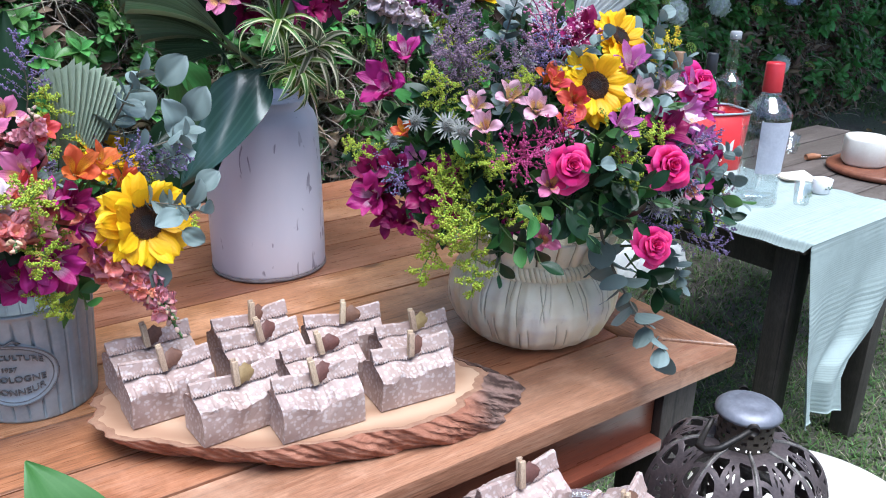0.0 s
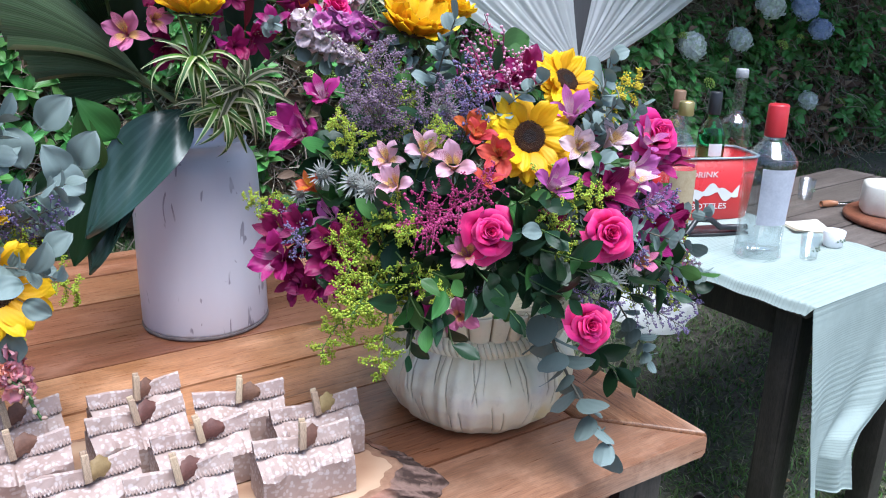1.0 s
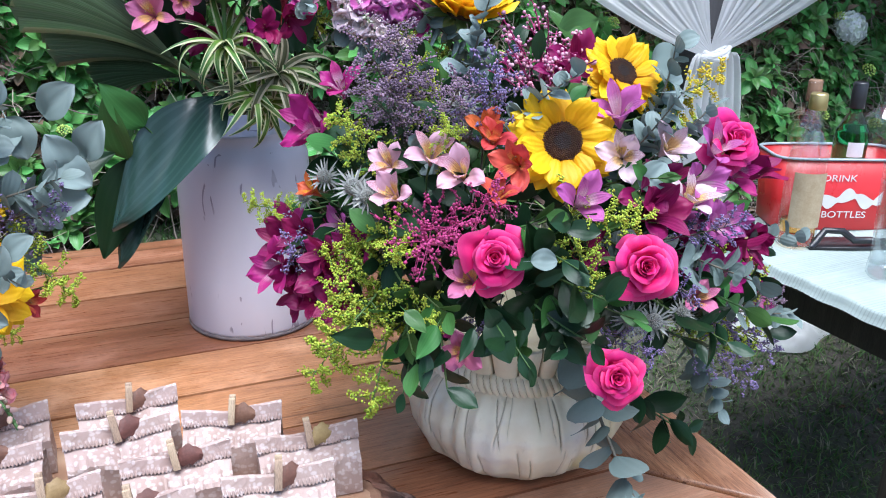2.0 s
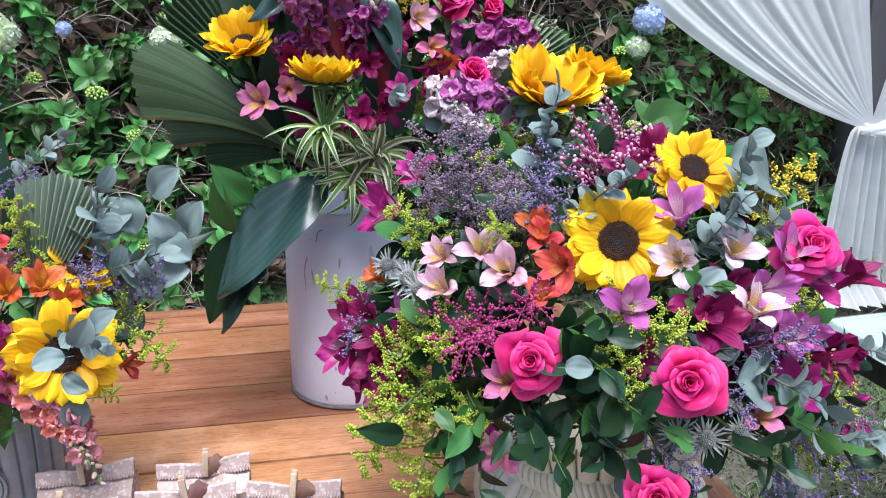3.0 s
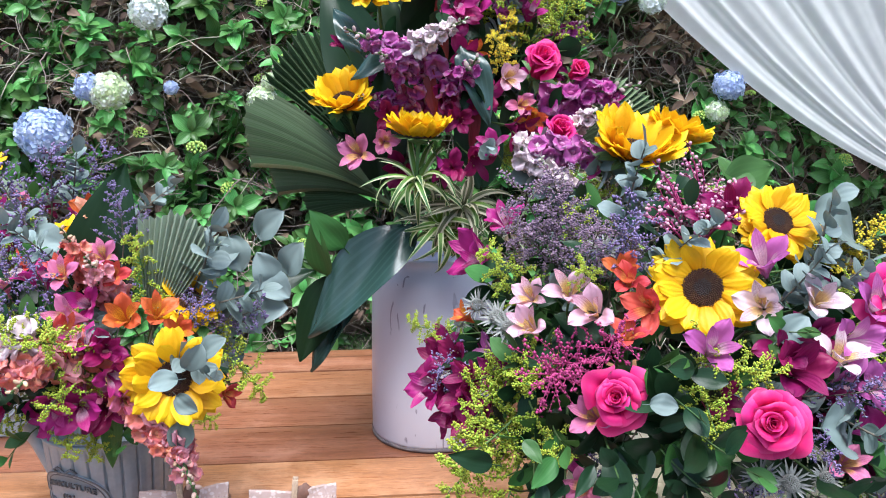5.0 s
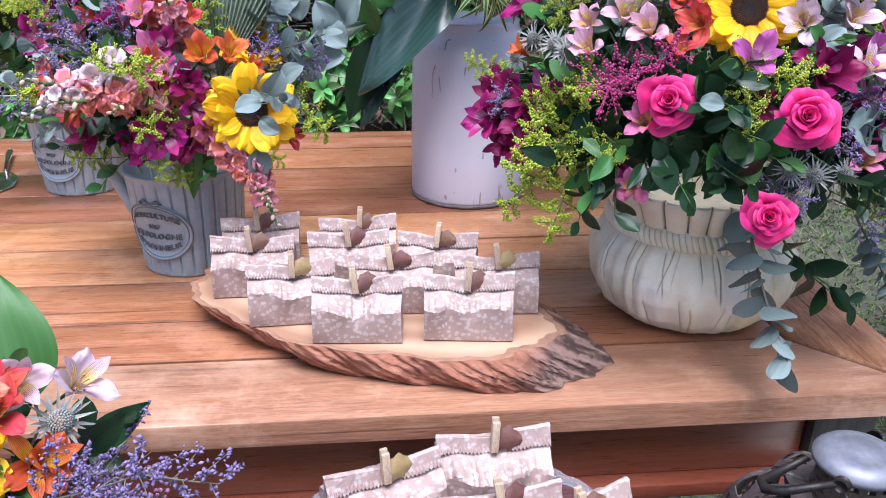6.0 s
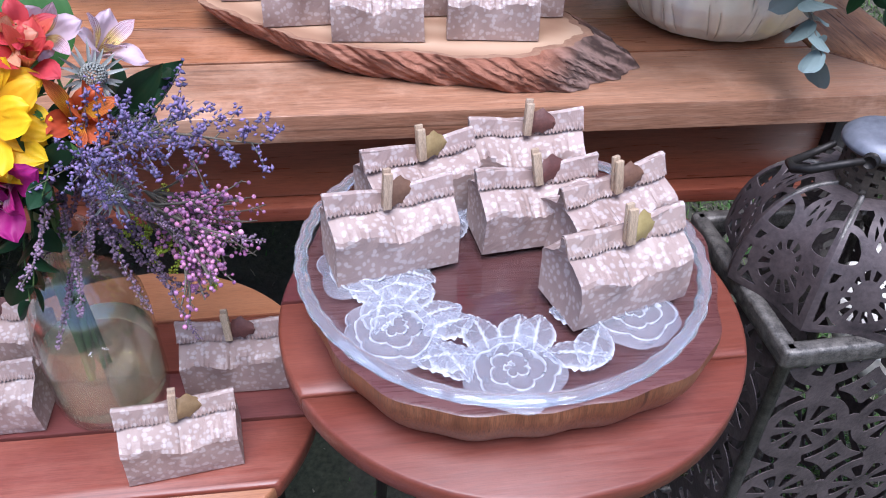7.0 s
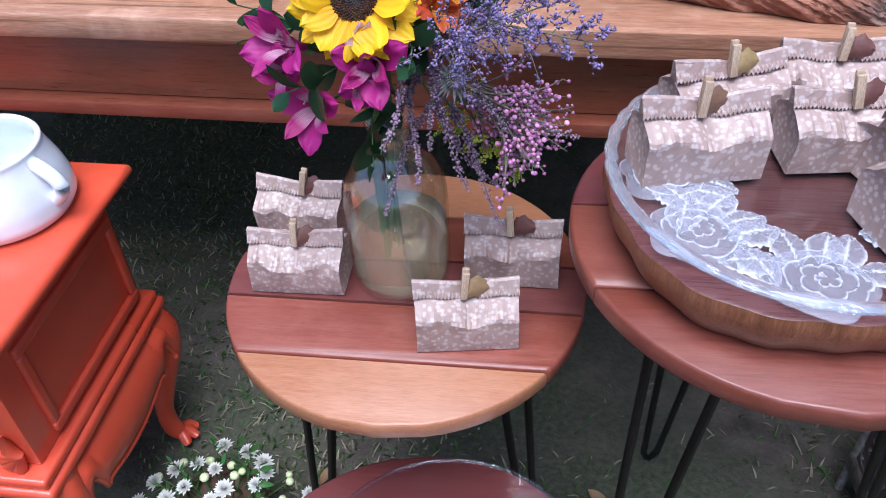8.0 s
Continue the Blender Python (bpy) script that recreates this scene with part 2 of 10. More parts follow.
def wood_mat(name, dark, mid, light, along='x', scale=1.0, rough=0.45, wear=0.0, var=0.12, coat=0.0, grain=1.0):
    """Planed timber: long grain, figure, knots of darker wood, scuffed pale patches."""
    m, nt, bs, _ = nodes_of(name)
    oi = nt.nodes.new("ShaderNodeObjectInfo")
    st = {'x': (1.0, 17, 17), 'y': (17, 1.0, 17), 'z': (17, 17, 1.0)}[along]
    tc = nt.nodes.new("ShaderNodeTexCoord")
    off = nt.nodes.new("ShaderNodeVectorMath")
    off.operation = 'ADD'
    ml = nt.nodes.new("ShaderNodeVectorMath")
    ml.operation = 'SCALE'
    ml.inputs[0].default_value = (7.3, 3.1, 5.7)
    nt.links.new(oi.outputs["Random"], ml.inputs[3])
    nt.links.new(tc.outputs["Object"], off.inputs[0])
    nt.links.new(ml.outputs[0], off.inputs[1])
    mp = nt.nodes.new("ShaderNodeMapping")
    mp.inputs["Scale"].default_value = [s * scale for s in st]
    nt.links.new(off.outputs[0], mp.inputs[0])
    v = mp.outputs[0]
    g1 = noise_of(nt, v, 2.2, 6, 0.6, 0.6)
    g2 = noise_of(nt, v, 16, 4, 0.6, 0.3)
    f = mixc(nt, 0.45, g1, g2)
    col = ramp(nt, f, [(0.5 - 0.22 / grain ** 0.5, dark), (0.5, mid), (0.5 + 0.22 / grain ** 0.5, light)])
    fine = ramp(nt, noise_of(nt, v, 55, 2), [(0.38, (1 - 0.40 * grain,) * 3), (0.56, (1, 1, 1))])
    col = mixc(nt, 1.0, col, fine, 'MULTIPLY')
    lng = nt.nodes.new("ShaderNodeMapping")
    lng.inputs["Scale"].default_value = [0.35 * k if k == 1.0 else k * 1.6 for k in st]
    nt.links.new(off.outputs[0], lng.inputs[0])
    crack = ramp(nt, noise_of(nt, lng.outputs[0], 3.0, 3, 0.5, 0.4), [(0.66, (0, 0, 0)), (0.69, (0.8 * grain,) * 3)])
    col = mixc(nt, crack, col, [c * 0.45 for c in dark])
    kn = node(nt, "ShaderNodeTexVoronoi", Scale=3.4)
    kmp = nt.nodes.new("ShaderNodeMapping")
    kmp.inputs["Scale"].default_value = [0.55 if k == 1.0 else 1.0 for k in st]
    nt.links.new(off.outputs[0], kmp.inputs[0])
    nt.links.new(kmp.outputs[0], kn.inputs["Vector"])
    col = mixc(nt, ramp(nt, kn.outputs[0], [(0.035, (0.9, 0.9, 0.9)), (0.065, (0, 0, 0))]), col, [c * 0.5 for c in dark])
    if wear:
        w = ramp(nt, noise_of(nt, off.outputs[0], 6, 6, 0.7), [(0.5, (0, 0, 0)), (0.72, (wear,) * 3)])
        col = mixc(nt, w, col, [c * 1.25 + 0.05 for c in light])
    col = vary(nt, col, 0.008, var)
    nt.links.new(col, bs.inputs["Base Color"])
    rr = ramp(nt, g2, [(0.3, (rough - 0.1,) * 3), (0.7, (rough + 0.14,) * 3)])
    nt.links.new(rr, bs.inputs["Roughness"])
    bs.inputs["Coat Weight"].default_value = coat
    bs.inputs["Coat Roughness"].default_value = 0.3
    bump(nt, bs, f, 0.22, 0.0012)
    return m


def glass_mat(name, tint=(1, 1, 1), rough=0.02, ior=1.45):
    m, nt, bs, _ = nodes_of(name)
    bs.inputs["Base Color"].default_value = (*tint, 1)
    bs.inputs["Transmission Weight"].default_value = 1.0
    bs.inputs["IOR"].default_value = ior
    v = coords(nt)
    rr = ramp(nt, noise_of(nt, v, 30, 3), [(0.4, (rough,) * 3), (0.75, (rough + 0.06,) * 3)])
    nt.links.new(rr, bs.inputs["Roughness"])
    return m


def clear_wall(name, tint, sheen=0.05):
    """Thin clear glass: light passes straight, gloss grows at grazing angles."""
    m, nt, bs, out = nodes_of(name)
    tr = nt.nodes.new("ShaderNodeBsdfTransparent")
    tr.inputs[0].default_value = (*tint, 1)
    gl = nt.nodes.new("ShaderNodeBsdfGlossy")
    rr = ramp(nt, noise_of(nt, coords(nt), 30, 3), [(0.4, (0.03,) * 3), (0.75, (0.10,) * 3)])
    nt.links.new(rr, gl.inputs["Roughness"])
    fr = node(nt, "ShaderNodeLayerWeight", Blend=0.5)
    mx = nt.nodes.new("ShaderNodeMixShader")
    nt.links.new(ramp(nt, fr.outputs["Facing"], [(0.0, (sheen,) * 3), (0.7, (sheen + 0.07,) * 3), (0.92, (0.40,) * 3), (1.0, (0.75,) * 3)]), mx.inputs[0])
    nt.links.new(tr.outputs[0], mx.inputs[1])
    nt.links.new(gl.outputs[0], mx.inputs[2])
    nt.links.new(mx.outputs[0], out.inputs[0])
    return m


M_TOP = wood_mat("table_top_wood", (0.165, 0.056, 0.026), (0.365, 0.148, 0.066), (0.55, 0.278, 0.152), 'x', 1.0, 0.33, 0.48, 0.30, 0.32, 0.75)
M_TOPY = wood_mat("table_end_wood", (0.12, 0.044, 0.021), (0.255, 0.108, 0.050), (0.41, 0.21, 0.115), 'y', 1.0, 0.34, 0.35, 0.10, 0.15)
M_FRONT = wood_mat("bleached_front_board", (0.19, 0.080, 0.042), (0.41, 0.205, 0.115), (0.60, 0.37, 0.24), 'x', 1.0, 0.36, 0.60, 0.10, 0.25, 0.7)
M_APRON = wood_mat("apron_redwood", (0.11, 0.028, 0.015), (0.205, 0.054, 0.027), (0.28, 0.088, 0.046), 'x', 1.0, 0.34, 0.22, 0.12, 0.25, 0.45)
M_LEG = wood_mat("old_dark_leg", (0.022, 0.018, 0.016), (0.045, 0.036, 0.030), (0.085, 0.068, 0.055), 'z', 1.0, 0.6, 0.3)
M_RUST = plain("chipped_rim", (0.10, 0.08, 0.08), (0.24, 0.2, 0.2), 40, 0.7)

# ---- ground ----
def lawn_height(x, y):
    """Level lawn that rises gently to the planted bank."""
    x, y = np.asarray(x, float), np.asarray(y, float)
    s = np.clip((y - 1.15) / 2.1, 0, 1)
    rise = 0.50 * s * s * (3 - 2 * s)
    return rise + 0.008 * np.sin(3.1 * x + 1.7 * y) * np.cos(2.3 * y - x) + np.clip(y - 3.25, 0, 30) * 0.05


def ground_material():
    m, nt, bs, _ = nodes_of("lawn_soil")
    v = coords(nt)
    n1, n2, n3 = noise_of(nt, v, 1.6, 5), noise_of(nt, v, 14, 5, 0.7), noise_of(nt, v, 90, 3)
    soil = ramp(nt, n2, [(0.3, (0.042, 0.035, 0.029)), (0.7, (0.135, 0.115, 0.095))])
    turf = ramp(nt, n3, [(0.3, (0.036, 0.040, 0.026)), (0.7, (0.088, 0.100, 0.060))])
    nt.links.new(mixc(nt, ramp(nt, n1, [(0.40, (0, 0, 0)), (0.56, (1, 1, 1))]), soil, turf), bs.inputs["Base Color"])
    bs.inputs["Roughness"].default_value = 0.95
    bump(nt, bs, mixc(nt, 0.5, n2, n3), 0.7, 0.012)
    return m


def build_ground():
    b = Build()
    gx = np.concatenate([[-400, -60, -15], np.linspace(-6, 9, 76), [16, 60, 400]])
    gy = np.concatenate([[-400, -60, -15], np.linspace(-4, 7, 56), [12, 40, 400]])
    X, Y = np.meshgrid(gx, gy, indexing="ij")
    Z = lawn_height(X, np.minimum(Y, 8))
    b.grid(np.stack([X, Y, Z], -1)[:, ::-1])
    tagged(part("ground", b.mesh("ground", ground_material())), "trampled garden lawn with bare soil patches", "ground", kind="structure")


build_ground()


def build_grass():
    """Short blades, denser and greener in patches."""
    # second tone: daylight on the open lawn put into the blade colour
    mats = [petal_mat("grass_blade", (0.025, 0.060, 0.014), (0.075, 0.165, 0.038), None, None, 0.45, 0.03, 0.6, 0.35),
            petal_mat("lit_tone_blade", (0.06, 0.11, 0.03), (0.16, 0.26, 0.075), None, None, 0.45, 0.03, 0.6, 0.35),
            petal_mat("dry_blade", (0.15, 0.135, 0.09), (0.33, 0.30, 0.21), None, None, 0.4, 0.02, 0.8, 0.2)]
    n = 230000
    half = 70000
    x = np.concatenate([rng.uniform(-1.2, 1.3, half), rng.uniform(0.9, 5.6, n - half)])
    y = np.concatenate([rng.uniform(-0.1, 3.3, half), rng.uniform(0.5, 3.9, n - half)])
    dens = np.sin(2.1 * x + 0.7) * np.cos(1.9 * y + 0.4 * x) + 0.6 * np.sin(5.3 * x + 4.1 * y) + rng.normal(0, 0.5, n)
    under = (x < 0.75) & (y > 0.3) & (y < 1.9)
    keep = dens > np.where(under, 0.15, -0.45)
    x, y = x[keep], y[keep]
    n = len(x)
    z = lawn_height(x, y)
    under = (x < 0.9) & (y < 1.95)
    h = rng.uniform(0.012, 0.036, n) * np.where(under, 0.50, 0.78)
    a, lean = rng.uniform(0, 2 * np.pi, n), rng.uniform(0.5, 2.2, n)
    w = rng.uniform(0.0013, 0.0028, n)
    side = np.stack([-np.sin(a), np.cos(a), 0 * a], -1) * w[:, None]
    tip = np.stack([np.cos(a) * h * lean, np.sin(a) * h * lean, h], -1)
    base = np.stack([x, y, z - 0.002], -1)
    mid = base + tip * np.array([0.42, 0.42, 0.62])
    V = np.stack([base - side, base + side, mid + side * 0.8, mid - side * 0.8, base + tip], 1).reshape(-1, 3)
    uv = np.tile(np.array([[0, 0], [0, 1], [0.5, 1], [0.5, 0], [1, 0.5]], float), (n, 1))
    b = Build()
    k = np.arange(n) * 5
    faces = np.stack([k, k + 1, k + 2, k + 3], -1).tolist() + np.stack([k + 3, k + 2, k + 4], -1).tolist()
    b.v, b.uv, b.f, b.n = [V], [uv], faces, len(V)
    pick = rng.uniform(0, 1, n)
    # dry bits are thicker near the table, partly to lighten its dim ground
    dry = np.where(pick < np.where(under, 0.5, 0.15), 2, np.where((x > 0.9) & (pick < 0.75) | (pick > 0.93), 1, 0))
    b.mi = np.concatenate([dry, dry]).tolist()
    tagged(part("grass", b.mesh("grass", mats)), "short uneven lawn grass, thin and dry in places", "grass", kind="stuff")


build_grass()


def build_fallen_leaves():
    r = np.random.default_rng(12)
    b = Build()
    for k in range(150):
        x, y = (r.uniform(1.0, 5.0), r.uniform(0.9, 3.0)) if k < 105 else (r.uniform(-0.5, 1.0), r.uniform(0.0, 0.7))
        L = r.uniform(0.025, 0.06)
        u, v = np.meshgrid(np.linspace(0, 1, 7), np.linspace(-1, 1, 5), indexing="ij")
        w = 0.24 * L * np.sin(np.pi * np.clip(u, 0.03, 0.98)) ** 0.8
        q = np.stack([(u - 0.5) * L, v * w, 0.006 + 0.16 * L * (v * v * 0.6 + np.sin(3 * u + k) * 0.4)], -1)
        m = np.array(pose(x, y, float(lawn_height(x, y)) + 0.012, r.uniform(-15, 15), r.uniform(-15, 15), r.uniform(0, 360)))
        b.grid(q @ m[:3, :3].T + m[:3, 3])
    tagged(part("fallen_leaves", b.mesh("fallen_leaves", petal_mat("fallen_leaf", (0.16, 0.085, 0.045), (0.30, 0.18, 0.10), None, None, 0.4, 0.03, 0.8, 0.1))), "dry brown fallen leaves scattered on the lawn", "leaves", kind="stuff")


build_fallen_leaves()

# ---- the long table ----
TABLE_Z, FRONT_Y, BACK_Y, LEFT_X, RIGHT_X = 0.78, 0.787, 2.0, -1.9, 0.988


def plank(outline, z0, z1, mat, name, parent, bev=0.003):
    c = np.asarray(outline, float).mean(0)
    b = Build().slab(np.asarray(outline) - c, z0, z1, bev)
    return part(name, sharp(b.mesh(name, mat), 50), parent, pose(c[0], c[1], 0))


def build_table():
    t = thing("dining_table", "long rustic table with a worn planked hardwood top and red-brown apron", "table")
    gap, border, th = 0.0044, 0.135, 0.034
    z0, z1 = TABLE_Z - th, TABLE_Z
    # mitred front and end boards, then the field of planks
    def strip(p):
        q = []
        for a, b_ in zip(p, p[1:] + p[:1]):
            for s in np.linspace(0, 1, 6, endpoint=False):
                q.append((a[0] + (b_[0] - a[0]) * s, a[1] + (b_[1] - a[1]) * s))
        return q
    fx = RIGHT_X - border
    plank(strip([(LEFT_X, FRONT_Y), (RIGHT_X - 0.004, FRONT_Y), (fx, FRONT_Y + border), (LEFT_X, FRONT_Y + border)]), z0, z1, M_FRONT, "plank", t, 0.006)
    plank(strip([(RIGHT_X, FRONT_Y + 0.004), (RIGHT_X, BACK_Y - 0.004), (fx + gap, BACK_Y - border), (fx + gap, FRONT_Y + border + gap)]), z0, z1, M_TOPY, "plank", t, 0.006)
    plank(strip([(LEFT_X, BACK_Y - border), (fx, BACK_Y - border), (RIGHT_X - 0.004, BACK_Y), (LEFT_X, BACK_Y)]), z0, z1, M_TOP, "plank", t, 0.006)
    cuts = [FRONT_Y + border + gap, 1.035, 1.165, 1.30, 1.43, 1.575, 1.715, BACK_Y - border - gap]
    for k, (a, b_) in enumerate(zip(cuts, cuts[1:])):
        plank(strip([(LEFT_X, a), (fx - gap, a), (fx - gap, b_ - gap), (LEFT_X, b_ - gap)]), z0, z1 - 0.0006 * (k % 3), M_TOP, "plank", t, 0.002)
    # apron of boards with a projecting lower rail
    ya, za = FRONT_Y + 0.045, TABLE_Z - 0.034
    part("apron", sharp(Build().box((LEFT_X + 0.1, ya, za - 0.105), (RIGHT_X - 0.14, ya + 0.022, za - 0.001), 0.003).mesh("apron", M_APRON)), t, None, "red-brown varnished front apron with scratches")
    part("lower_rail", sharp(Build().box((LEFT_X + 0.1, ya - 0.024, za - 0.127), (RIGHT_X - 0.14, ya + 0.024, za - 0.106), 0.004).mesh("rail", M_APRON)), t)
    part("apron", sharp(Build().box((RIGHT_X - 0.085, ya + 0.071, za - 0.105), (RIGHT_X - 0.062, BACK_Y - 0.1, za - 0.001), 0.003).mesh("apron_end", M_APRON)), t)
    part("apron", sharp(Build().box((LEFT_X + 0.1, BACK_Y - 0.07, za - 0.105), (RIGHT_X - 0.14, BACK_Y - 0.048, za - 0.001), 0.003).mesh("apron_back", M_APRON)), t)
    for x in (RIGHT_X - 0.138, LEFT_X + 0.02):
        for y in (FRONT_Y + 0.03, BACK_Y - 0.13):
            b = Build().box((0, 0, 0.005), (0.085, 0.085, za - 0.001), 0.006)
            part("leg", sharp(b.mesh("leg", M_LEG)), t, pose(x, y, 0), "dark worn square post")
    return t


build_table()

# ---- on the long table ----
def scratched_enamel():
    m, nt, bs, _ = nodes_of("scratched_enamel")
    v = coords(nt, (1, 1, 0.25))
    n1 = noise_of(nt, v, 4, 5)
    col = ramp(nt, n1, [(0.3, (0.54, 0.53, 0.62)), (0.7, (0.68, 0.67, 0.76))])
    v2 = coords(nt, (1, 1, 0.30))
    sc = ramp(nt, noise_of(nt, v2, 62, 2, 0.4, 0.9), [(0.675, (0, 0, 0)), (0.705, (0.7, 0.7, 0.7))])
    v3 = coords(nt)
    pt = ramp(nt, noise_of(nt, v3, 7, 2), [(0.36, (0, 0, 0)), (0.46, (1, 1, 1))])
    ms = mixc(nt, 1.0, sc, pt, 'MULTIPLY')
    nt.links.new(mixc(nt, ms, col, (0.15, 0.13, 0.20)), bs.inputs["Base Color"])
    bs.inputs["Roughness"].default_value = 0.3
    bump(nt, bs, noise_of(nt, v3, 9, 3), 0.10, 0.004)
    return m


def build_can():
    c = thing("milk_can", "tall white enamelled milk can with scratches and chipped rim", "vase", (0.492, 1.548, TABLE_Z))
    prof = [(0.0, 0.002), (0.104, 0.002), (0.111, 0.006), (0.1125, 0.012), (0.112, 0.10), (0.110, 0.22), (0.107, 0.292), (0.101, 0.309), (0.094, 0.318), (0.090, 0.330), (0.092, 0.336), (0.089, 0.338), (0.086, 0.330), (0.0, 0.312)]
    part("body", Build().lathe(prof, 72).mesh("can_body", scratched_enamel()), c)
    rim = [(0.1105, 0.0), (0.1135, 0.0015), (0.1138, 0.005), (0.1118, 0.0075)]
    def chip(r, z, a):
        return r, z + (z > 0.004) * 0.0014 * np.sin(9 * a) * np.cos(23 * a)
    part("foot_ring", Build().lathe(rim, 96, wob=chip).mesh("can_foot", M_RUST), c, None, "chipped dark metal foot ring")


build_can()


def build_pot():
    p = thing("flower_pot", "cream ceramic pot moulded like gathered cloth with a corded neck", "vase", (0.753, 1.038, TABLE_Z))
    m, nt, bs, _ = nodes_of("cream_glaze")
    v = coords(nt)
    base = ramp(nt, noise_of(nt, v, 9, 5), [(0.3, (0.68, 0.58, 0.38)), (0.52, (0.85, 0.78, 0.60)), (0.72, (0.82, 0.77, 0.68))])
    yel = ramp(nt, noise_of(nt, v, 5.5, 3), [(0.54, (0, 0, 0)), (0.68, (0.6, 0.6, 0.6))])
    col = mixc(nt, yel, base, (0.68, 0.57, 0.20))
    col = mixc(nt, ramp(nt, noise_of(nt, coords(nt, (1, 1, 1.6)), 13, 4), [(0.52, (0, 0, 0)), (0.70, (0.35, 0.35, 0.35))]), col, (0.56, 0.51, 0.56))
    dirt = ramp(nt, noise_of(nt, coords(nt, (1, 1, 0.5)), 34, 4, 0.7), [(0.60, (0, 0, 0)), (0.74, (0.4, 0.4, 0.4))])
    col = mixc(nt, dirt, col, (0.44, 0.38, 0.24))
    tc = nt.nodes.new("ShaderNodeTexCoord")
    sp = nt.nodes.new("ShaderNodeSeparateXYZ")
    nt.links.new(tc.outputs["UV"], sp.inputs[0])
    # darkening of folds and cord hollows put into the colour by the crease mask
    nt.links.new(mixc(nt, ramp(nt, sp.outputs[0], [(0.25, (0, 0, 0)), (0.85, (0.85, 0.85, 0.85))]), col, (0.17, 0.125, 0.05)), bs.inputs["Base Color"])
    bs.inputs["Roughness"].default_value = 0.45
    bump(nt, bs, noise_of(nt, v, 70, 4), 0.3, 0.002)
    a = np.linspace(0, 2 * np.pi, 760, endpoint=False)[None, :]

    def band(name, prof, rows, label, kind):
        o = np.array(prof) * (0.915, 0.98)
        k, kk = np.linspace(0, 1, rows), np.linspace(0, 1, len(o))
        r, z = np.interp(k, kk, o[:, 0])[:, None], np.interp(k, kk, o[:, 1])[:, None]
        if kind == "folds":
            # soft drapery with many thin, slightly bent creases, from the neck down and from the foot up
            rr = np.random.default_rng(12)
            crease = 0 * (a + z)
            for k in range(78):
                hangs = k % 5 < 3
                top = 0.128 - rr.uniform(0, 0.008) if hangs else rr.uniform(0.045, 0.080)
                low = top - rr.uniform(0.030, 0.085) if hangs else rr.uniform(0.004, 0.012)
                at = 2 * np.pi * (k + rr.uniform(-0.45, 0.45)) / 78
                line = at + rr.normal(0, 0.9) * (z - top) + rr.normal(0, 0.016) * np.sin((z - low) * 55 + rr.uniform(0, 6))
                d = (np.mod(a - line + np.pi, 2 * np.pi) - np.pi) * 0.15
                fade = np.clip((z - low) / 0.014, 0, 1) * np.clip((top + 0.006 - z) / 0.006, 0, 1)
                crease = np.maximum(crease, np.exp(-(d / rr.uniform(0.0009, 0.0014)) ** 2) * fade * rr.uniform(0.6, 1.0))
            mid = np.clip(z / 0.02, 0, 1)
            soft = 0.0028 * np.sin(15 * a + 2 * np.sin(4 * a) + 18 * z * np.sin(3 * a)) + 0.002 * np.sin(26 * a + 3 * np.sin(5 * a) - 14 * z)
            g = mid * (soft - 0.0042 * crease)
        elif kind == "cord":
            tw = np.sin(44 * a + 1.3 * np.sin(3 * a) + 120 * z)
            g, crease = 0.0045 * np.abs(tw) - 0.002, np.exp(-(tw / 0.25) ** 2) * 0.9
        else:
            ph = 30 * a + 1.8 * np.sin(4 * a)
            near = np.abs(np.sin(ph / 2))
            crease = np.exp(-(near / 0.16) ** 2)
            g = 0.005 * near - 0.005 * crease
        solid = r > 0.06
        pts = np.stack([(r + g * solid) * np.cos(a), (r + g * solid) * np.sin(a), z + 0 * a], -1)
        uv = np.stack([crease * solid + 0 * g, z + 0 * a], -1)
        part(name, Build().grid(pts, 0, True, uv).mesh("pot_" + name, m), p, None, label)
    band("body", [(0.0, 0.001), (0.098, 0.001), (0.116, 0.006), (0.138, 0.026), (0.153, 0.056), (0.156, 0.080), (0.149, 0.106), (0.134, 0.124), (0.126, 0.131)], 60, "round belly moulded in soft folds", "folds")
    band("corded_neck", [(0.124, 0.128), (0.133, 0.133), (0.136, 0.142), (0.132, 0.151), (0.124, 0.156)], 22, "twisted cord round the neck", "cord")
    band("lip", [(0.124, 0.154), (0.131, 0.168), (0.142, 0.188), (0.145, 0.198), (0.139, 0.199), (0.124, 0.176), (0.0, 0.150)], 30, "ruffled open lip", "lip")


build_pot()

M_ZINC = plain("galvanised_zinc", (0.27, 0.315, 0.345), (0.43, 0.485, 0.52), 12, 0.5, 0.30, 0.25, 50)
# raised emblem work: its outline shadows put into a darker zinc colour
M_ZINC_SHADE = plain("shade_toned_zinc", (0.115, 0.115, 0.115), (0.23, 0.23, 0.23), 30, 0.6, 0.25, 0.3, 70)


def letters(text, size, mat, depth=0.0016):
    cu = bpy.data.curves.new("lettering", 'FONT')
    cu.body, cu.size, cu.extrude, cu.align_x, cu.align_y = text, size, depth, 'CENTER', 'CENTER'
    ob = bpy.data.objects.new("lettering", cu)
    scene.collection.objects.link(ob)
    bpy.context.view_layer.update()
    me = bpy.data.meshes.new_from_object(ob.evaluated_get(bpy.context.evaluated_depsgraph_get()))
    bpy.data.objects.remove(ob)
    me.materials.clear()
    me.materials.append(mat)
    return me


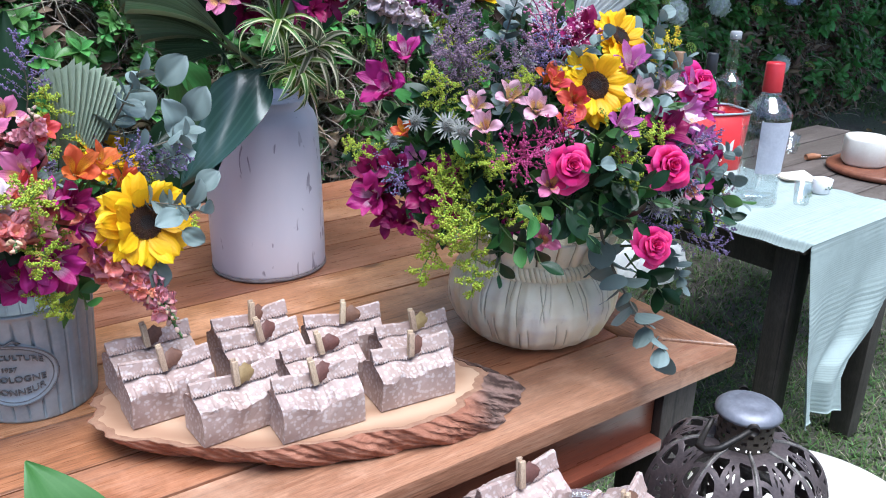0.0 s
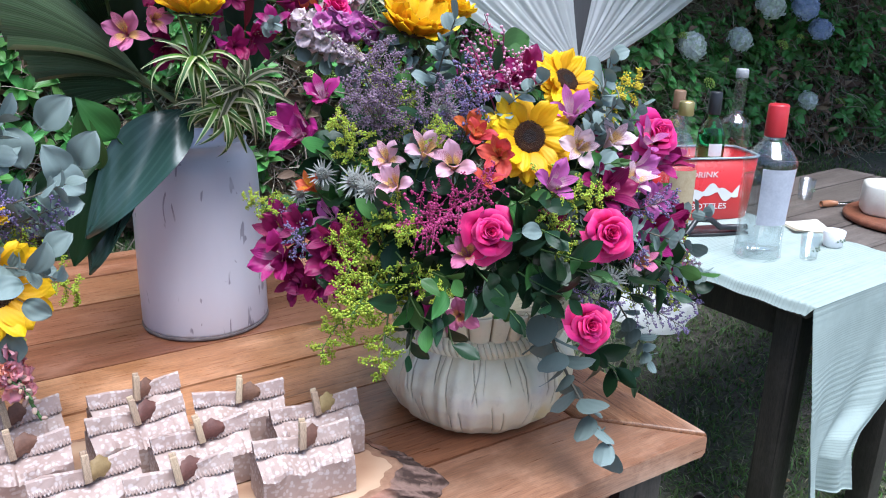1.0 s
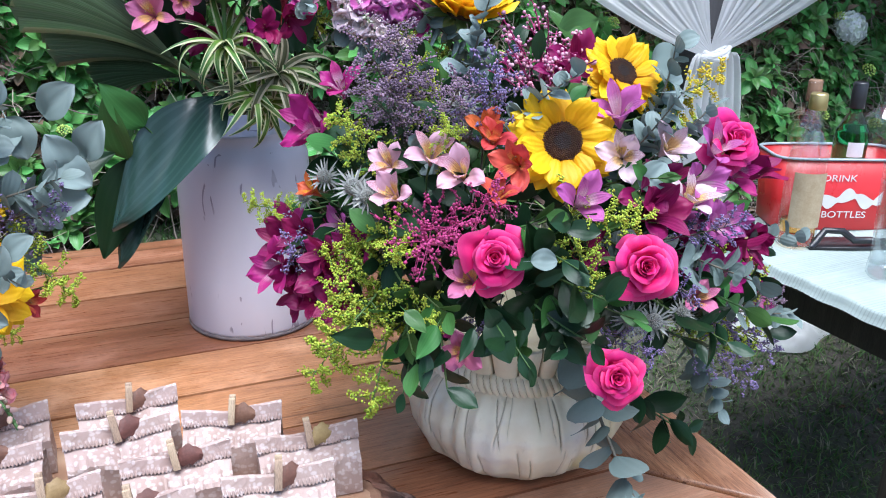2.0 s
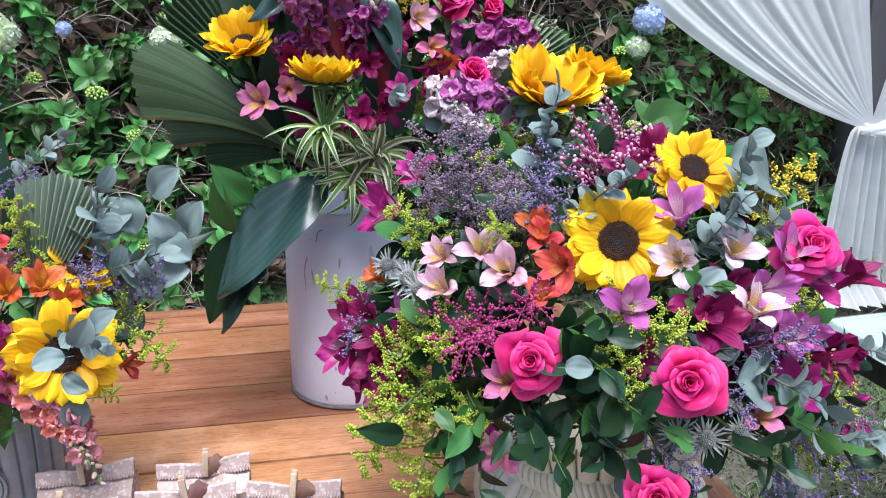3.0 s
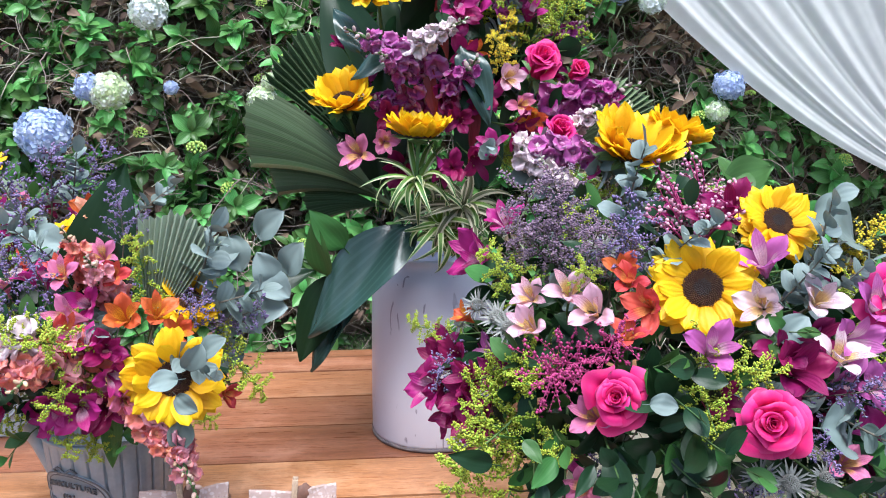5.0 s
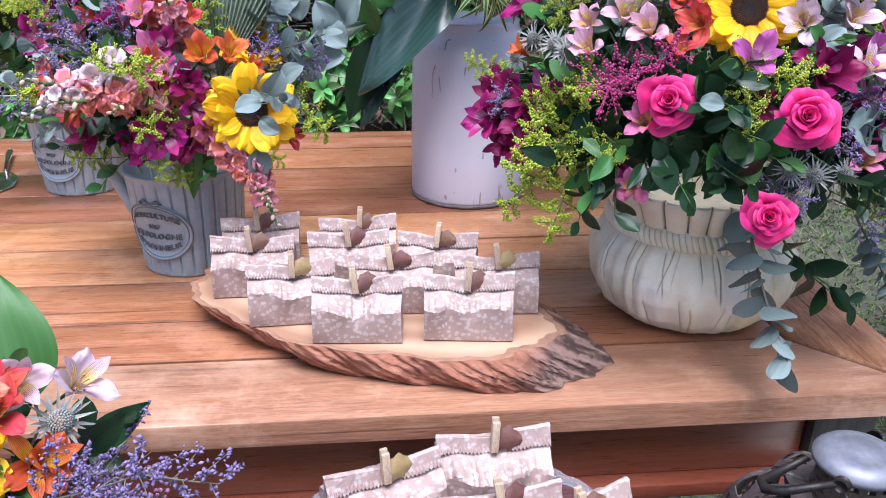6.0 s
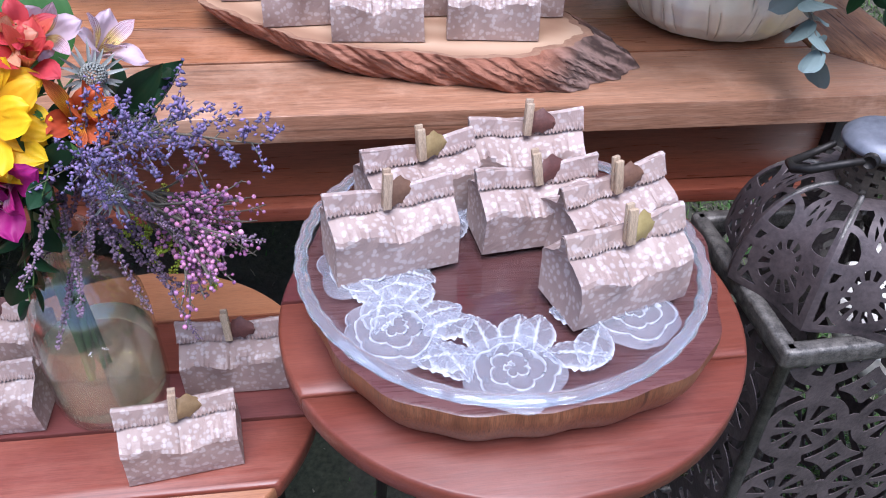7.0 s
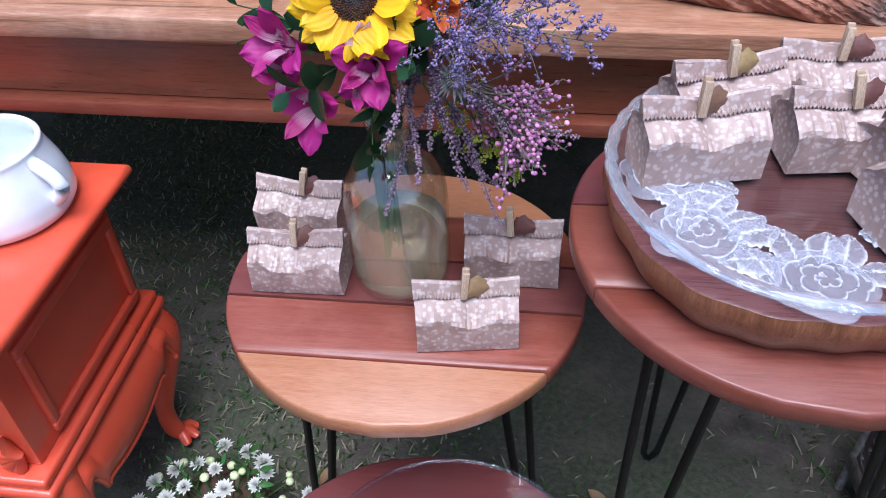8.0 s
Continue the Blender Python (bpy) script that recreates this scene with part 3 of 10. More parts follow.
def wrapped(me, r0, r1, h, turn=-0.27):
    """Bends a flat plate lying in x, z around a tapered round body, turned a little off -y."""
    for q in me.vertices:
        x, y, z = q.co
        r = r0 + (r1 - r0) * z / h + y
        q.co = (r * math.sin(x / r0 + turn), -r * math.cos(x / r0 + turn), z)
    me.update()
    return me


def build_tin(at, rz, spout=True, emblem=True, group="zinc cans"):
    t = thing("watering_can", "ribbed galvanised watering can used as a vase, oval embossed plate", "vase", at, rz, group)
    r0, r1, h = 0.078, 0.090, 0.158
    rows = []
    for s in (0, 0.02, 0.05, 0.25, 0.5, 0.75, 0.94, 0.97, 1):
        rows.append((r0 + (r1 - r0) * s, h * s))
    prof = [(0.0, 0.002), (r0 - 0.004, 0.001)] + rows + [(r1 + 0.003, h + 0.001), (r1 + 0.004, h + 0.004), (r1, h + 0.006), (r1 - 0.004, h - 0.004), (r1 - 0.009, h - 0.08), (0.0, h - 0.082)]

    def ribs(r, z, an):
        mid = np.clip((z - 0.003) / 0.004, 0, 1) * np.clip((h - 0.006 - z) / 0.004, 0, 1) * (r > 0.05)
        f = np.abs(((an * 26 / (2 * np.pi)) % 1) - 0.5) * 2
        return r - mid * 0.0050 * np.clip((f - 0.80) / 0.14, 0, 1) + mid * 0.0010 * (1 - f), z
    part("body", Build().lathe(prof, 520, wob=ribs).mesh("can_zinc", M_ZINC), t)
    if spout:
        path = [(-0.070, -0.010, 0.060), (-0.086, -0.012, 0.092), (-0.103, -0.016, 0.128), (-0.118, -0.02, 0.160)]
        part("spout", Build().tube(path, [0.014, 0.0125, 0.010, 0.0098], 16).mesh("spout", M_ZINC), t)
    if emblem:
        e = Build()
        an = np.linspace(0, 2 * np.pi, 72, endpoint=False)
        W, H = 0.053, 0.046
        ring = np.stack([np.stack([k * W * np.cos(an), 0 * an + y_, k * H * np.sin(an) + 0.076], -1) for k, y_ in ((1.04, 0.0008), (1.02, 0.0030), (0.94, 0.0034), (0.92, 0.0014), (0.5, 0.0014), (0.0, 0.0014))])
        e.grid(ring[::-1], 0, close_v=True)
        plate = part("emblem_plate", wrapped(e.mesh("emblem", M_ZINC), r0, r1, h), t, None, "oval embossed metal plate with lettering")
        rim = Build()
        for k in (1.0, 0.90):
            loop = np.stack([k * W * np.cos(an), 0 * an + (0.0036 if k == 1.0 else 0.0020), k * H * np.sin(an) + 0.076], -1)
            rim.tube(np.concatenate([loop, loop[:1]]), 0.0011 if k == 1.0 else 0.0007, 6)
        part("emblem_rim", wrapped(rim.mesh("emblem_rim", M_ZINC_SHADE), r0, r1, h), plate, None, "raised zinc rim, toned darker for its outline shadow")
        for text, z, size in (("D'AVICULTURE", 0.104, 0.0112), ("1957", 0.0855, 0.0092), ("DE POLOGNE", 0.070, 0.0125), ("D'HONNEUR", 0.050, 0.0125)):
            me = letters(text, size, M_ZINC_SHADE)
            for q in me.vertices:
                x, y, w = q.co
                arch = 0.0 if z < 0.09 and z > 0.06 else (-1.0 if z > 0.09 else 1.0) * 6.5 * x * x
                q.co = (x, -w + 0.0026, y + z + arch)
            part("lettering", wrapped(me, r0, r1, h), plate)
        bow = Build()
        for s in (-1, 1):
            path = [(0, 0.003, 0.122), (s * 0.010, 0.0035, 0.129), (s * 0.017, 0.003, 0.124), (s * 0.011, 0.003, 0.120), (0, 0.003, 0.122)]
            bow.tube(path, 0.0017, 6)
        part("embossed_bow", wrapped(bow.mesh("bow", M_ZINC_SHADE), r0, r1, h), plate)
    return t


build_tin((0.010, 1.255, TABLE_Z), -10)
build_tin((-0.283, 1.645, TABLE_Z), -5, False, True)


# ---- slab of a trunk with its bark ----
def bark_mat():
    m, nt, bs, _ = nodes_of("bark")
    v = coords(nt)
    wv = node(nt, "ShaderNodeTexVoronoi", Scale=46.0)
    mp = nt.nodes.new("ShaderNodeMapping")
    mp.inputs["Scale"].default_value = (0.55, 1.0, 1.5)
    mp.inputs["Rotation"].default_value = (0, radians(35), 0)
    nt.links.new(v, mp.inputs[0])
    nt.links.new(mp.outputs[0], wv.inputs["Vector"])
    n1 = noise_of(nt, mp.outputs[0], 22, 5, 0.7, 1.5)
    col = ramp(nt, n1, [(0.25, (0.10, 0.034, 0.020)), (0.5, (0.29, 0.112, 0.064)), (0.75, (0.42, 0.195, 0.125))])
    furrow = node(nt, "ShaderNodeTexWave", Scale=34.0, Distortion=3.5, Detail=4.0)
    furrow.inputs["Detail Scale"].default_value = 1.6
    nt.links.new(mp.outputs[0], furrow.inputs["Vector"])
    n1 = mixc(nt, 0.45, n1, furrow.outputs[1])
    x = nt.nodes.new("ShaderNodeSeparateXYZ")
    nt.links.new(v, x.inputs[0])
    f = ramp(nt, x.outputs[0], [(0.19, (0, 0, 0)), (0.23, (1, 1, 1))])
    rough = ramp(nt, n1, [(0.30, (0.055, 0.028, 0.020)), (0.75, (0.27, 0.165, 0.130))])
    nt.links.new(mixc(nt, f, col, rough), bs.inputs["Base Color"])
    bs.inputs["Roughness"].default_value = 0.85
    bump(nt, bs, mixc(nt, 0.35, n1, wv.outputs[0]), 1.0, 0.008)
    return m


def cut_mat(name, a, b_, c, ring=70.0):
    """Sawn end grain: rings about the heart, cracks and saw marks."""
    m, nt, bs, _ = nodes_of(name)
    v = coords(nt, (0.5, 1, 1))
    w = node(nt, "ShaderNodeTexWave", Scale=ring / 10, Distortion=2.5, Detail=3.0)
    w.wave_type, w.rings_direction = 'RINGS', 'Z'
    nt.links.new(v, w.inputs["Vector"])
    f = mixc(nt, 0.6, w.outputs[1], noise_of(nt, v, 14, 5))
    nt.links.new(vary(nt, ramp(nt, f, [(0.25, a), (0.5, b_), (0.75, c)]), 0.005, 0.06), bs.inputs["Base Color"])
    bs.inputs["Roughness"].default_value = 0.6
    bump(nt, bs, f, 0.25, 0.001)
    return m


def build_slab():
    t = thing("wood_slab", "oval slab of tree trunk with reddish bark edge used as a tray", "serving board", (0.328, 0.996, TABLE_Z), -24.5)
    n = 220
    a = np.linspace(0, 2 * np.pi, n, endpoint=False)
    rag = 0.006 * np.sin(7 * a + 1) + 0.004 * np.sin(17 * a) + 0.002 * np.sin(41 * a)
    A, B_ = 0.265 + rag, 0.130 + rag * 0.7
    tiltx = 0.028
    rows = []
    for s in np.linspace(0, 1, 9):
        bulge = 0.006 * math.sin(math.pi * s)
        furrow = 0.0025 * np.sin(60 * a + 12 * s) * math.sin(math.pi * s) * (1 + (np.cos(a) > 0.6))
        rows.append(np.stack([(A + bulge + furrow) * np.cos(a) - tiltx * (s - 0.5) * 1.8 - 0.010 * s, (B_ + bulge + furrow) * np.sin(a) - 0.012 * s, 0 * a + 0.001 + 0.0385 * s], -1))
    part("bark_edge", Build().grid(np.stack(rows), 0, close_v=True).mesh("bark", bark_mat()), t, None, "rough red-brown bark edge")
    top = rows[-1]
    c = top.mean(0)
    rings = [c + (top - c) * k for k in (1.0, 0.985, 0.965, 0.95, 0.6, 0.3, 0.0)]
    rings[0] = rings[0] + (0, 0, -0.001)
    rings[1] = rings[1] + (0, 0, 0.0008)
    b = Build().grid(np.stack(rings[3:]), 0, close_v=True)
    b.grid(np.stack(rings[:4]), 1, close_v=True)
    part("sawn_face", b.mesh("sawn_face", [cut_mat("sawn_face_wood", (0.33, 0.185, 0.11), (0.43, 0.265, 0.165), (0.52, 0.345, 0.225)), plain("inner_bark", (0.20, 0.09, 0.055), (0.36, 0.21, 0.13), 30, 0.75)]), t, None, "pale sawn face with growth rings")
    return t


build_slab()


# ---- favour bags ----
def bag_paper():
    """Kraft paper printed with pale sprigs and blossoms."""
    m, nt, bs, _ = nodes_of("printed_paper")
    v = coords(nt)
    vo = node(nt, "ShaderNodeTexVoronoi", Scale=88.0)
    nt.links.new(v, vo.inputs["Vector"])
    blob = ramp(nt, vo.outputs[0], [(0.18, (0.48, 0.48, 0.48)), (0.30, (0, 0, 0))])
    v3 = node(nt, "ShaderNodeTexVoronoi", Scale=150.0)
    mq = nt.nodes.new("ShaderNodeMapping")
    mq.inputs["Rotation"].default_value = (0.3, -0.8, -0.5)
    mq.inputs["Scale"].default_value = (0.6, 1, 0.9)
    nt.links.new(v, mq.inputs[0])
    nt.links.new(mq.outputs[0], v3.inputs["Vector"])
    blob = mixc(nt, 1.0, blob, ramp(nt, v3.outputs[0], [(0.22, (0.46, 0.46, 0.46)), (0.36, (0, 0, 0))]), 'LIGHTEN')
    v2 = node(nt, "ShaderNodeTexVoronoi", Scale=170.0)
    mp = nt.nodes.new("ShaderNodeMapping")
    mp.inputs["Rotation"].default_value = (0.5, 0.7, 0.6)
    mp.inputs["Scale"].default_value = (1, 0.9, 0.62)
    nt.links.new(v, mp.inputs[0])
    nt.links.new(mp.outputs[0], v2.inputs["Vector"])
    leaf = ramp(nt, v2.outputs[0], [(0.22, (0.46, 0.46, 0.46)), (0.36, (0, 0, 0))])
    pat = mixc(nt, 1.0, blob, leaf, 'LIGHTEN')
    tone = ramp(nt, noise_of(nt, v, 14, 4), [(0.3, (0.300, 0.208, 0.180)), (0.7, (0.400, 0.290, 0.255))])
    nt.links.new(vary(nt, mixc(nt, pat, tone, (0.62, 0.545, 0.53)), 0.004, 0.05), bs.inputs["Base Color"])
    bs.inputs["Roughness"].default_value = 0.48
    bs.inputs["Specular IOR Level"].default_value = 0.6
    bump(nt, bs, noise_of(nt, v, 38, 4, 0.6, 1.4), 0.5, 0.004)
    return m


M_PAPER = bag_paper()
M_PEG = wood_mat("peg_wood", (0.40, 0.27, 0.17), (0.52, 0.38, 0.26), (0.60, 0.47, 0.34), 'z', 4, 0.6)
M_SEAL = plain("dried_leaf", (0.085, 0.034, 0.025), (0.18, 0.080, 0.055), 60, 0.6, 0, 0.4, 120, var=0.2)
M_SEAL2 = plain("dried_leaf_gold", (0.20, 0.13, 0.05), (0.33, 0.23, 0.10), 60, 0.6, 0, 0.4, 120, var=0.2)


def bag_mesh(seed, kind):
    r = np.random.default_rng(seed)
    W, D = 0.055, 0.029
    b = Build()
    nx = 45
    x = np.linspace(-1, 1, nx)
    pinch = np.exp(-((x - r.uniform(-0.12, 0.12)) / 0.36) ** 2)
    lobe = np.exp(-((x + 0.55) / 0.3) ** 2) * r.uniform(0.3, 1) + np.exp(-((x - 0.55) / 0.3) ** 2) * r.uniform(0.3, 1)
    # the peg draws the middle of the mouth down and back, the corners stay up
    brk = 0.0475 - r.uniform(0.004, 0.011) * pinch + 0.003 * lobe + r.normal(0, 0.0009, nx)
    mouth = 0.0600 - 0.0050 * pinch + 0.0025 * np.abs(x) ** 2
    ridge = 0.0775 - 0.0065 * pinch + 0.004 * np.abs(x) ** 1.5 + 0.003 * x * r.normal(0, 0.6)
    back = 0.004 * pinch

    def folds(n, amp):
        """Straight-edged creases: a coarse random net, joined by flat facets."""
        net = r.normal(0, amp, (n, 8))
        at, rows = np.linspace(-1, 1, 8), np.linspace(0, 1, n)
        return lambda v: np.interp(x, at, [np.interp(v, rows, net[:, q]) for q in range(8)])
    if kind == "pouch":
        fa, fb, fc = folds(6, 0.0016), folds(6, 0.0016), folds(6, 0.0013)
        zero = 0 * x
        prof = []
        for side, f in ((-1, fa), (1, fb)):
            k = 1.0 if side < 0 else 0.4
            top = brk * k + 0.0475 * (1 - k)
            rows = [(0.98, zero), (1.0, zero + 0.003), (1.04, top * 0.35), (1.05, top * 0.7), (1.04, top - 0.003), (0.97, top + 0.0008), (0.74, top + (mouth - top) * 0.40), (0.48, top + (mouth - top) * 0.72), (0.20, mouth), (0.12, mouth + (ridge - mouth) * 0.5), (0.07, ridge)]
            half = []
            for m_, (d, z) in enumerate(rows):
                v = m_ / 10
                w = W * (1 - 0.035 * math.sin(math.pi * v)) + 0.0006 * m_ * 0.3
                y = side * d * D + f(v) * min(1, v * 4) * (1.5 if 0.25 < v < 0.75 else 0.7) + back * (v > 0.45)
                half.append(np.stack([w * x, y, z + fc(v) * min(1, v * 3) * 0.8], -1))
            prof.append(half)
        ring = np.stack(prof[0] + prof[1][::-1])
        b.grid(ring)
        # tucked gussets at both ends and the flat bottom
        for e in (0, -1):
            rows = []
            for m_, (p, q) in enumerate(zip(prof[0], prof[1])):
                mid = (p[e] + q[e]) / 2
                mid[0] *= 1 - 0.16 * math.sin(math.pi * min(1, m_ / 9) * 0.85) * (m_ > 1)
                rows.append(np.stack([p[e], (p[e] + mid) / 2 * (1, 1, 1) + (0, 0, 0.0005), mid, (q[e] + mid) / 2, q[e]]))
            g = np.stack(rows)
            b.grid(g if e else g[:, ::-1])
        b.grid(np.stack([prof[0][0], prof[1][0]])[::-1])
    else:
        # the mouth folded over to the front, with a pinked edge
        n = 61
        xx = np.linspace(-1.02, 1.02, n)
        at = lambda q: np.interp(xx, x, q)
        zig = np.where(np.arange(n) % 2 == 0, 0.0, 0.0036)
        lift = 0.0010 + 0.0035 * np.clip(np.abs(xx) - 0.15, 0, 1) * r.uniform(0.3, 1.0) + 0.0010 * np.sin(xx * 9 + r.uniform(0, 6))
        rd, mo, bk = at(ridge), at(mouth), at(back)
        rows = [(0.0034 + 0 * xx, rd - 0.008, 0), (0.0026 + 0 * xx, rd + 0.0006, 0), (0.0002 + 0 * xx, rd + 0.0020, 0), (-0.0026 + 0 * xx, rd + 0.0004, 0), (-0.0052 - lift * 0.5, (rd + mo) / 2, 0), (-0.0078 - lift, mo + 0.0012, 1)]
        pts = [np.stack([xx * W, y + bk, z + (zig if t_ else 0)], -1) for y, z, t_ in rows]
        b.grid(np.stack(pts))
        b.grid(np.stack([q + (0, 0.0008, -0.0004) for q in pts[::-1]]))
    return b


BAGS = []
for k in range(7):
    BAGS.append((sharp(bag_mesh(k, "pouch").mesh("pouch", M_PAPER), 16), bag_mesh(k, "flap").mesh("flap", M_PAPER, False)))


def peg_mesh():
    b = Build()
    b.box((-0.0038, -0.0046, 0), (0.0038, -0.0008, 0.034), 0.0007)
    b.box((-0.0036, 0.0004, 0.001), (0.0036, 0.0040, 0.037), 0.0007)
    b.tube([(-0.0042, -0.0005, 0.021), (0.0042, -0.0005, 0.021)], 0.0013, 8)
    return b.mesh("peg", M_PEG)


PEG = peg_mesh()


def leaf_seal(seed):
    r = np.random.default_rng(seed + 40)
    u, v = np.meshgrid(np.linspace(0, 1, 9), np.linspace(-1, 1, 7), indexing="ij")
    w = 0.0118 * np.sin(np.pi * np.clip(u * 0.90 + 0.07, 0, 1)) ** 0.55 * (1 + 0.03 * np.sin(7 * u + r.uniform(0, 6)))
    x = 0.027 * u - 0.001
    z = v * w + 0.005 * np.sin(3 * u) + 0.0015 * np.sin(17 * u + 4 * v)
    y = -0.004 * np.sin(2.4 * u + r.uniform(0, 3)) + 0.003 * v * v
    pts = np.stack([x, y, z], -1)
    return Build().grid(pts).grid(pts[::-1] + (0, 0.0007, 0))


SEALS = [leaf_seal(k).mesh("leaf_seal", M_SEAL if k != 2 else M_SEAL2) for k in range(4)]
BAG_COUNT = [0]


def favour_bag(x, y, z, rz, group, tip=0.0, lean=0.0, size=1.0):
    k = BAG_COUNT[0]
    BAG_COUNT[0] += 1
    r = np.random.default_rng(100 + k)
    t = thing("favour_bag", "small floral-printed kraft paper favour bag closed with a mini peg", "gift bag", (x, y, z), 0, group)
    t.matrix_basis = pose(x, y, z, 0, 0, rz) @ pose(0, 0, 0, lean, tip, 0) @ Matrix.Diagonal((1, r.uniform(0.95, 1.06), r.uniform(0.90, 0.98), 1)) @ Matrix.Scale(size, 4)
    pouch, flap = BAGS[k % 7]
    part("pouch", pouch, t, pose(0, 0, 0.0008))
    part("folded_flap", flap, t)
    tilt = r.uniform(-9, 9)
    px = r.uniform(-0.004, 0.004)
    part("clothes_peg", PEG, t, pose(px, -0.0062, 0.0610, -8, tilt, 0), "tiny natural wood clothes peg")
    part("dried_leaf", SEALS[(k * 7 + 1) % 4], t, pose(px + 0.002, -0.0058, 0.0690, -16, tilt * 0.5 - 8, 0), "curled brown dried leaf")
    return t


SLAB_Z = TABLE_Z + 0.0405
for bx, by, brz in ((0.139, 1.128, 4), (0.280, 1.120, 2), (0.392, 1.047, -12), (0.463, 0.974, -4), (0.138, 1.050, 0), (0.268, 1.054, 3), (0.325, 0.986, 0), (0.196, 0.966, 3), (0.282, 0.914, -4), (0.419, 0.908, -6)):
    favour_bag(bx, by, SLAB_Z, brz, "favour bags on the slab")


# ---- small wooden box and a server at the far end of the table ----
def build_box():
    t = thing("wooden_box", "small open box of rough weathered brown boards on the table", "box", (-0.283, 0.911, TABLE_Z + 0.0006))
    m = wood_mat("rough_box_board", (0.045, 0.026, 0.016), (0.105, 0.062, 0.038), (0.19, 0.125, 0.08), 'z', 1.0, 0.8, 0.3)
    h = 0.095
    for lo, hi in (((-0.062, -0.060, 0), (0.062, -0.050, h)), ((-0.062, 0.050, 0), (0.062, 0.060, h)), ((-0.062, -0.0498, 0), (-0.052, 0.0498, h)), ((0.052, -0.0498, 0), (0.062, 0.0498, h)), ((-0.0518, -0.0498, 0.001), (0.0518, 0.0498, 0.009))):
        part("board", sharp(Build().box(lo, hi, 0.0015).mesh("box_board", m)), t)


build_box()


def build_server():
    t = thing("cake_server", "silver cake server with a rounded handle lying on the table", "cutlery", (-0.470, 1.700, TABLE_Z + 0.0006), 15)
    steel = plain("polished_silver", (0.55, 0.56, 0.58), (0.75, 0.76, 0.78), 14, 0.18, 1.0)
    part("handle", Build().tube([(0, 0.02, 0.006), (0, 0.07, 0.014), (-0.004, 0.13, 0.012), (-0.006, 0.165, 0.009)], [0.004, 0.005, 0.008, 0.006], 10).mesh("server_handle", steel), t)
    part("blade", Build().slab([(0.010, 0.025), (-0.010, 0.025), (-0.030, -0.02), (-0.026, -0.08), (0.0, -0.11), (0.026, -0.08), (0.030, -0.02)], 0.0005, 0.0025, 0.0006).mesh("server_blade", steel), t)


build_server()

# ---- round side tables ----
M_PAINT = wood_mat("painted_red_plank", (0.12, 0.024, 0.015), (0.17, 0.039, 0.025), (0.22, 0.060, 0.039), 'x', 1.0, 0.38, 0.2, 0.12, 0.1, 0.4)
M_HONEY = wood_mat("honey_plank", (0.26, 0.088, 0.040), (0.37, 0.148, 0.072), (0.43, 0.20, 0.108), 'x', 1.0, 0.38, 0.25, 0.10, 0.1, 0.5)
M_MAROON = wood_mat("maroon_plank", (0.10, 0.025, 0.024), (0.15, 0.040, 0.036), (0.20, 0.065, 0.055), 'x', 1.0, 0.38, 0.2, 0.10, 0.1, 0.4)
M_RUSSET = wood_mat("russet_plank", (0.17, 0.042, 0.022), (0.25, 0.072, 0.038), (0.31, 0.108, 0.060), 'x', 1.0, 0.38, 0.25, 0.10, 0.1, 0.45)
M_IRON = plain("black_iron", (0.012, 0.011, 0.011), (0.05, 0.042, 0.036), 25, 0.5, 0.6, 0.3, 90)


def round_table(at, r, cuts, mats, rz=0.0, label="", z=0.55):
    t = thing("side_table", label, "side table", at, rz, "round side tables")
    edges = [-r] + [c * r for c in cuts] + [r]
    th, gap = 0.024, 0.0016
    for k, (a, b_) in enumerate(zip(edges, edges[1:])):
        lo, hi = a + (gap if k else 0), b_ - (gap if k < len(edges) - 2 else 0)
        ys = np.linspace(lo, hi, 15)
        right = [(math.sqrt(max(r * r - y * y, 1e-6)), y) for y in ys]
        left = [(-x, y) for x, y in right[::-1]]
        o = np.array(right + left)
        c = np.array([0.0, (lo + hi) / 2])
        part("plank", sharp(Build().slab(o - c, z - th, z, 0.004).mesh("plank", mats[k]), 60), t, pose(0, c[1], 0))
    part("brace", Build().box((-0.03, -r * 0.8, z - th - 0.014), (0.03, r * 0.8, z - th - 0.001), 0.002).mesh("brace", M_IRON), t)
    for k in range(3):
        a = radians(90 + 120 * k + 12)
        d = np.array([math.cos(a), math.sin(a), 0])
        s = np.array([-d[1], d[0], 0])
        top, low = d * r * 0.62, d * r * 0.86
        zt = z - th - 0.002
        path = [top + s * 0.045 + (0, 0, zt), low * 0.99 + s * 0.012 + (0, 0, 0.03), low + s * 0.006 + (0, 0, 0.014), low + (0, 0, 0.009), low - s * 0.006 + (0, 0, 0.014), low * 0.99 - s * 0.012 + (0, 0, 0.03), top - s * 0.045 + (0, 0, zt)]
        part("hairpin_leg", Build().tube(path, 0.0055, 8).mesh("hairpin", M_IRON), t, None, "black iron hairpin leg")
    return t


TA, TB_, TC = (0.392, 0.560, 0.0), (-0.018, 0.592, 0.0), (0.045, 0.247, 0.0)
round_table(TA, 0.226, (-0.42, 0.12, 0.6), (M_PAINT, M_PAINT, M_MAROON, M_PAINT), 2, "round plank side table in faded red on hairpin legs", 0.69)
round_table(TB_, 0.213, (-0.60, -0.20, 0.16, 0.55), (M_HONEY, M_RUSSET, M_MAROON, M_PAINT, M_HONEY), 1, "round plank side table in mixed honey and red boards", 0.552)
round_table(TC, 0.207, (-0.5, 0.0, 0.5), (M_PAINT, M_HONEY, M_PAINT, M_MAROON), 4, "low round plank side table in reddish wood", 0.40)


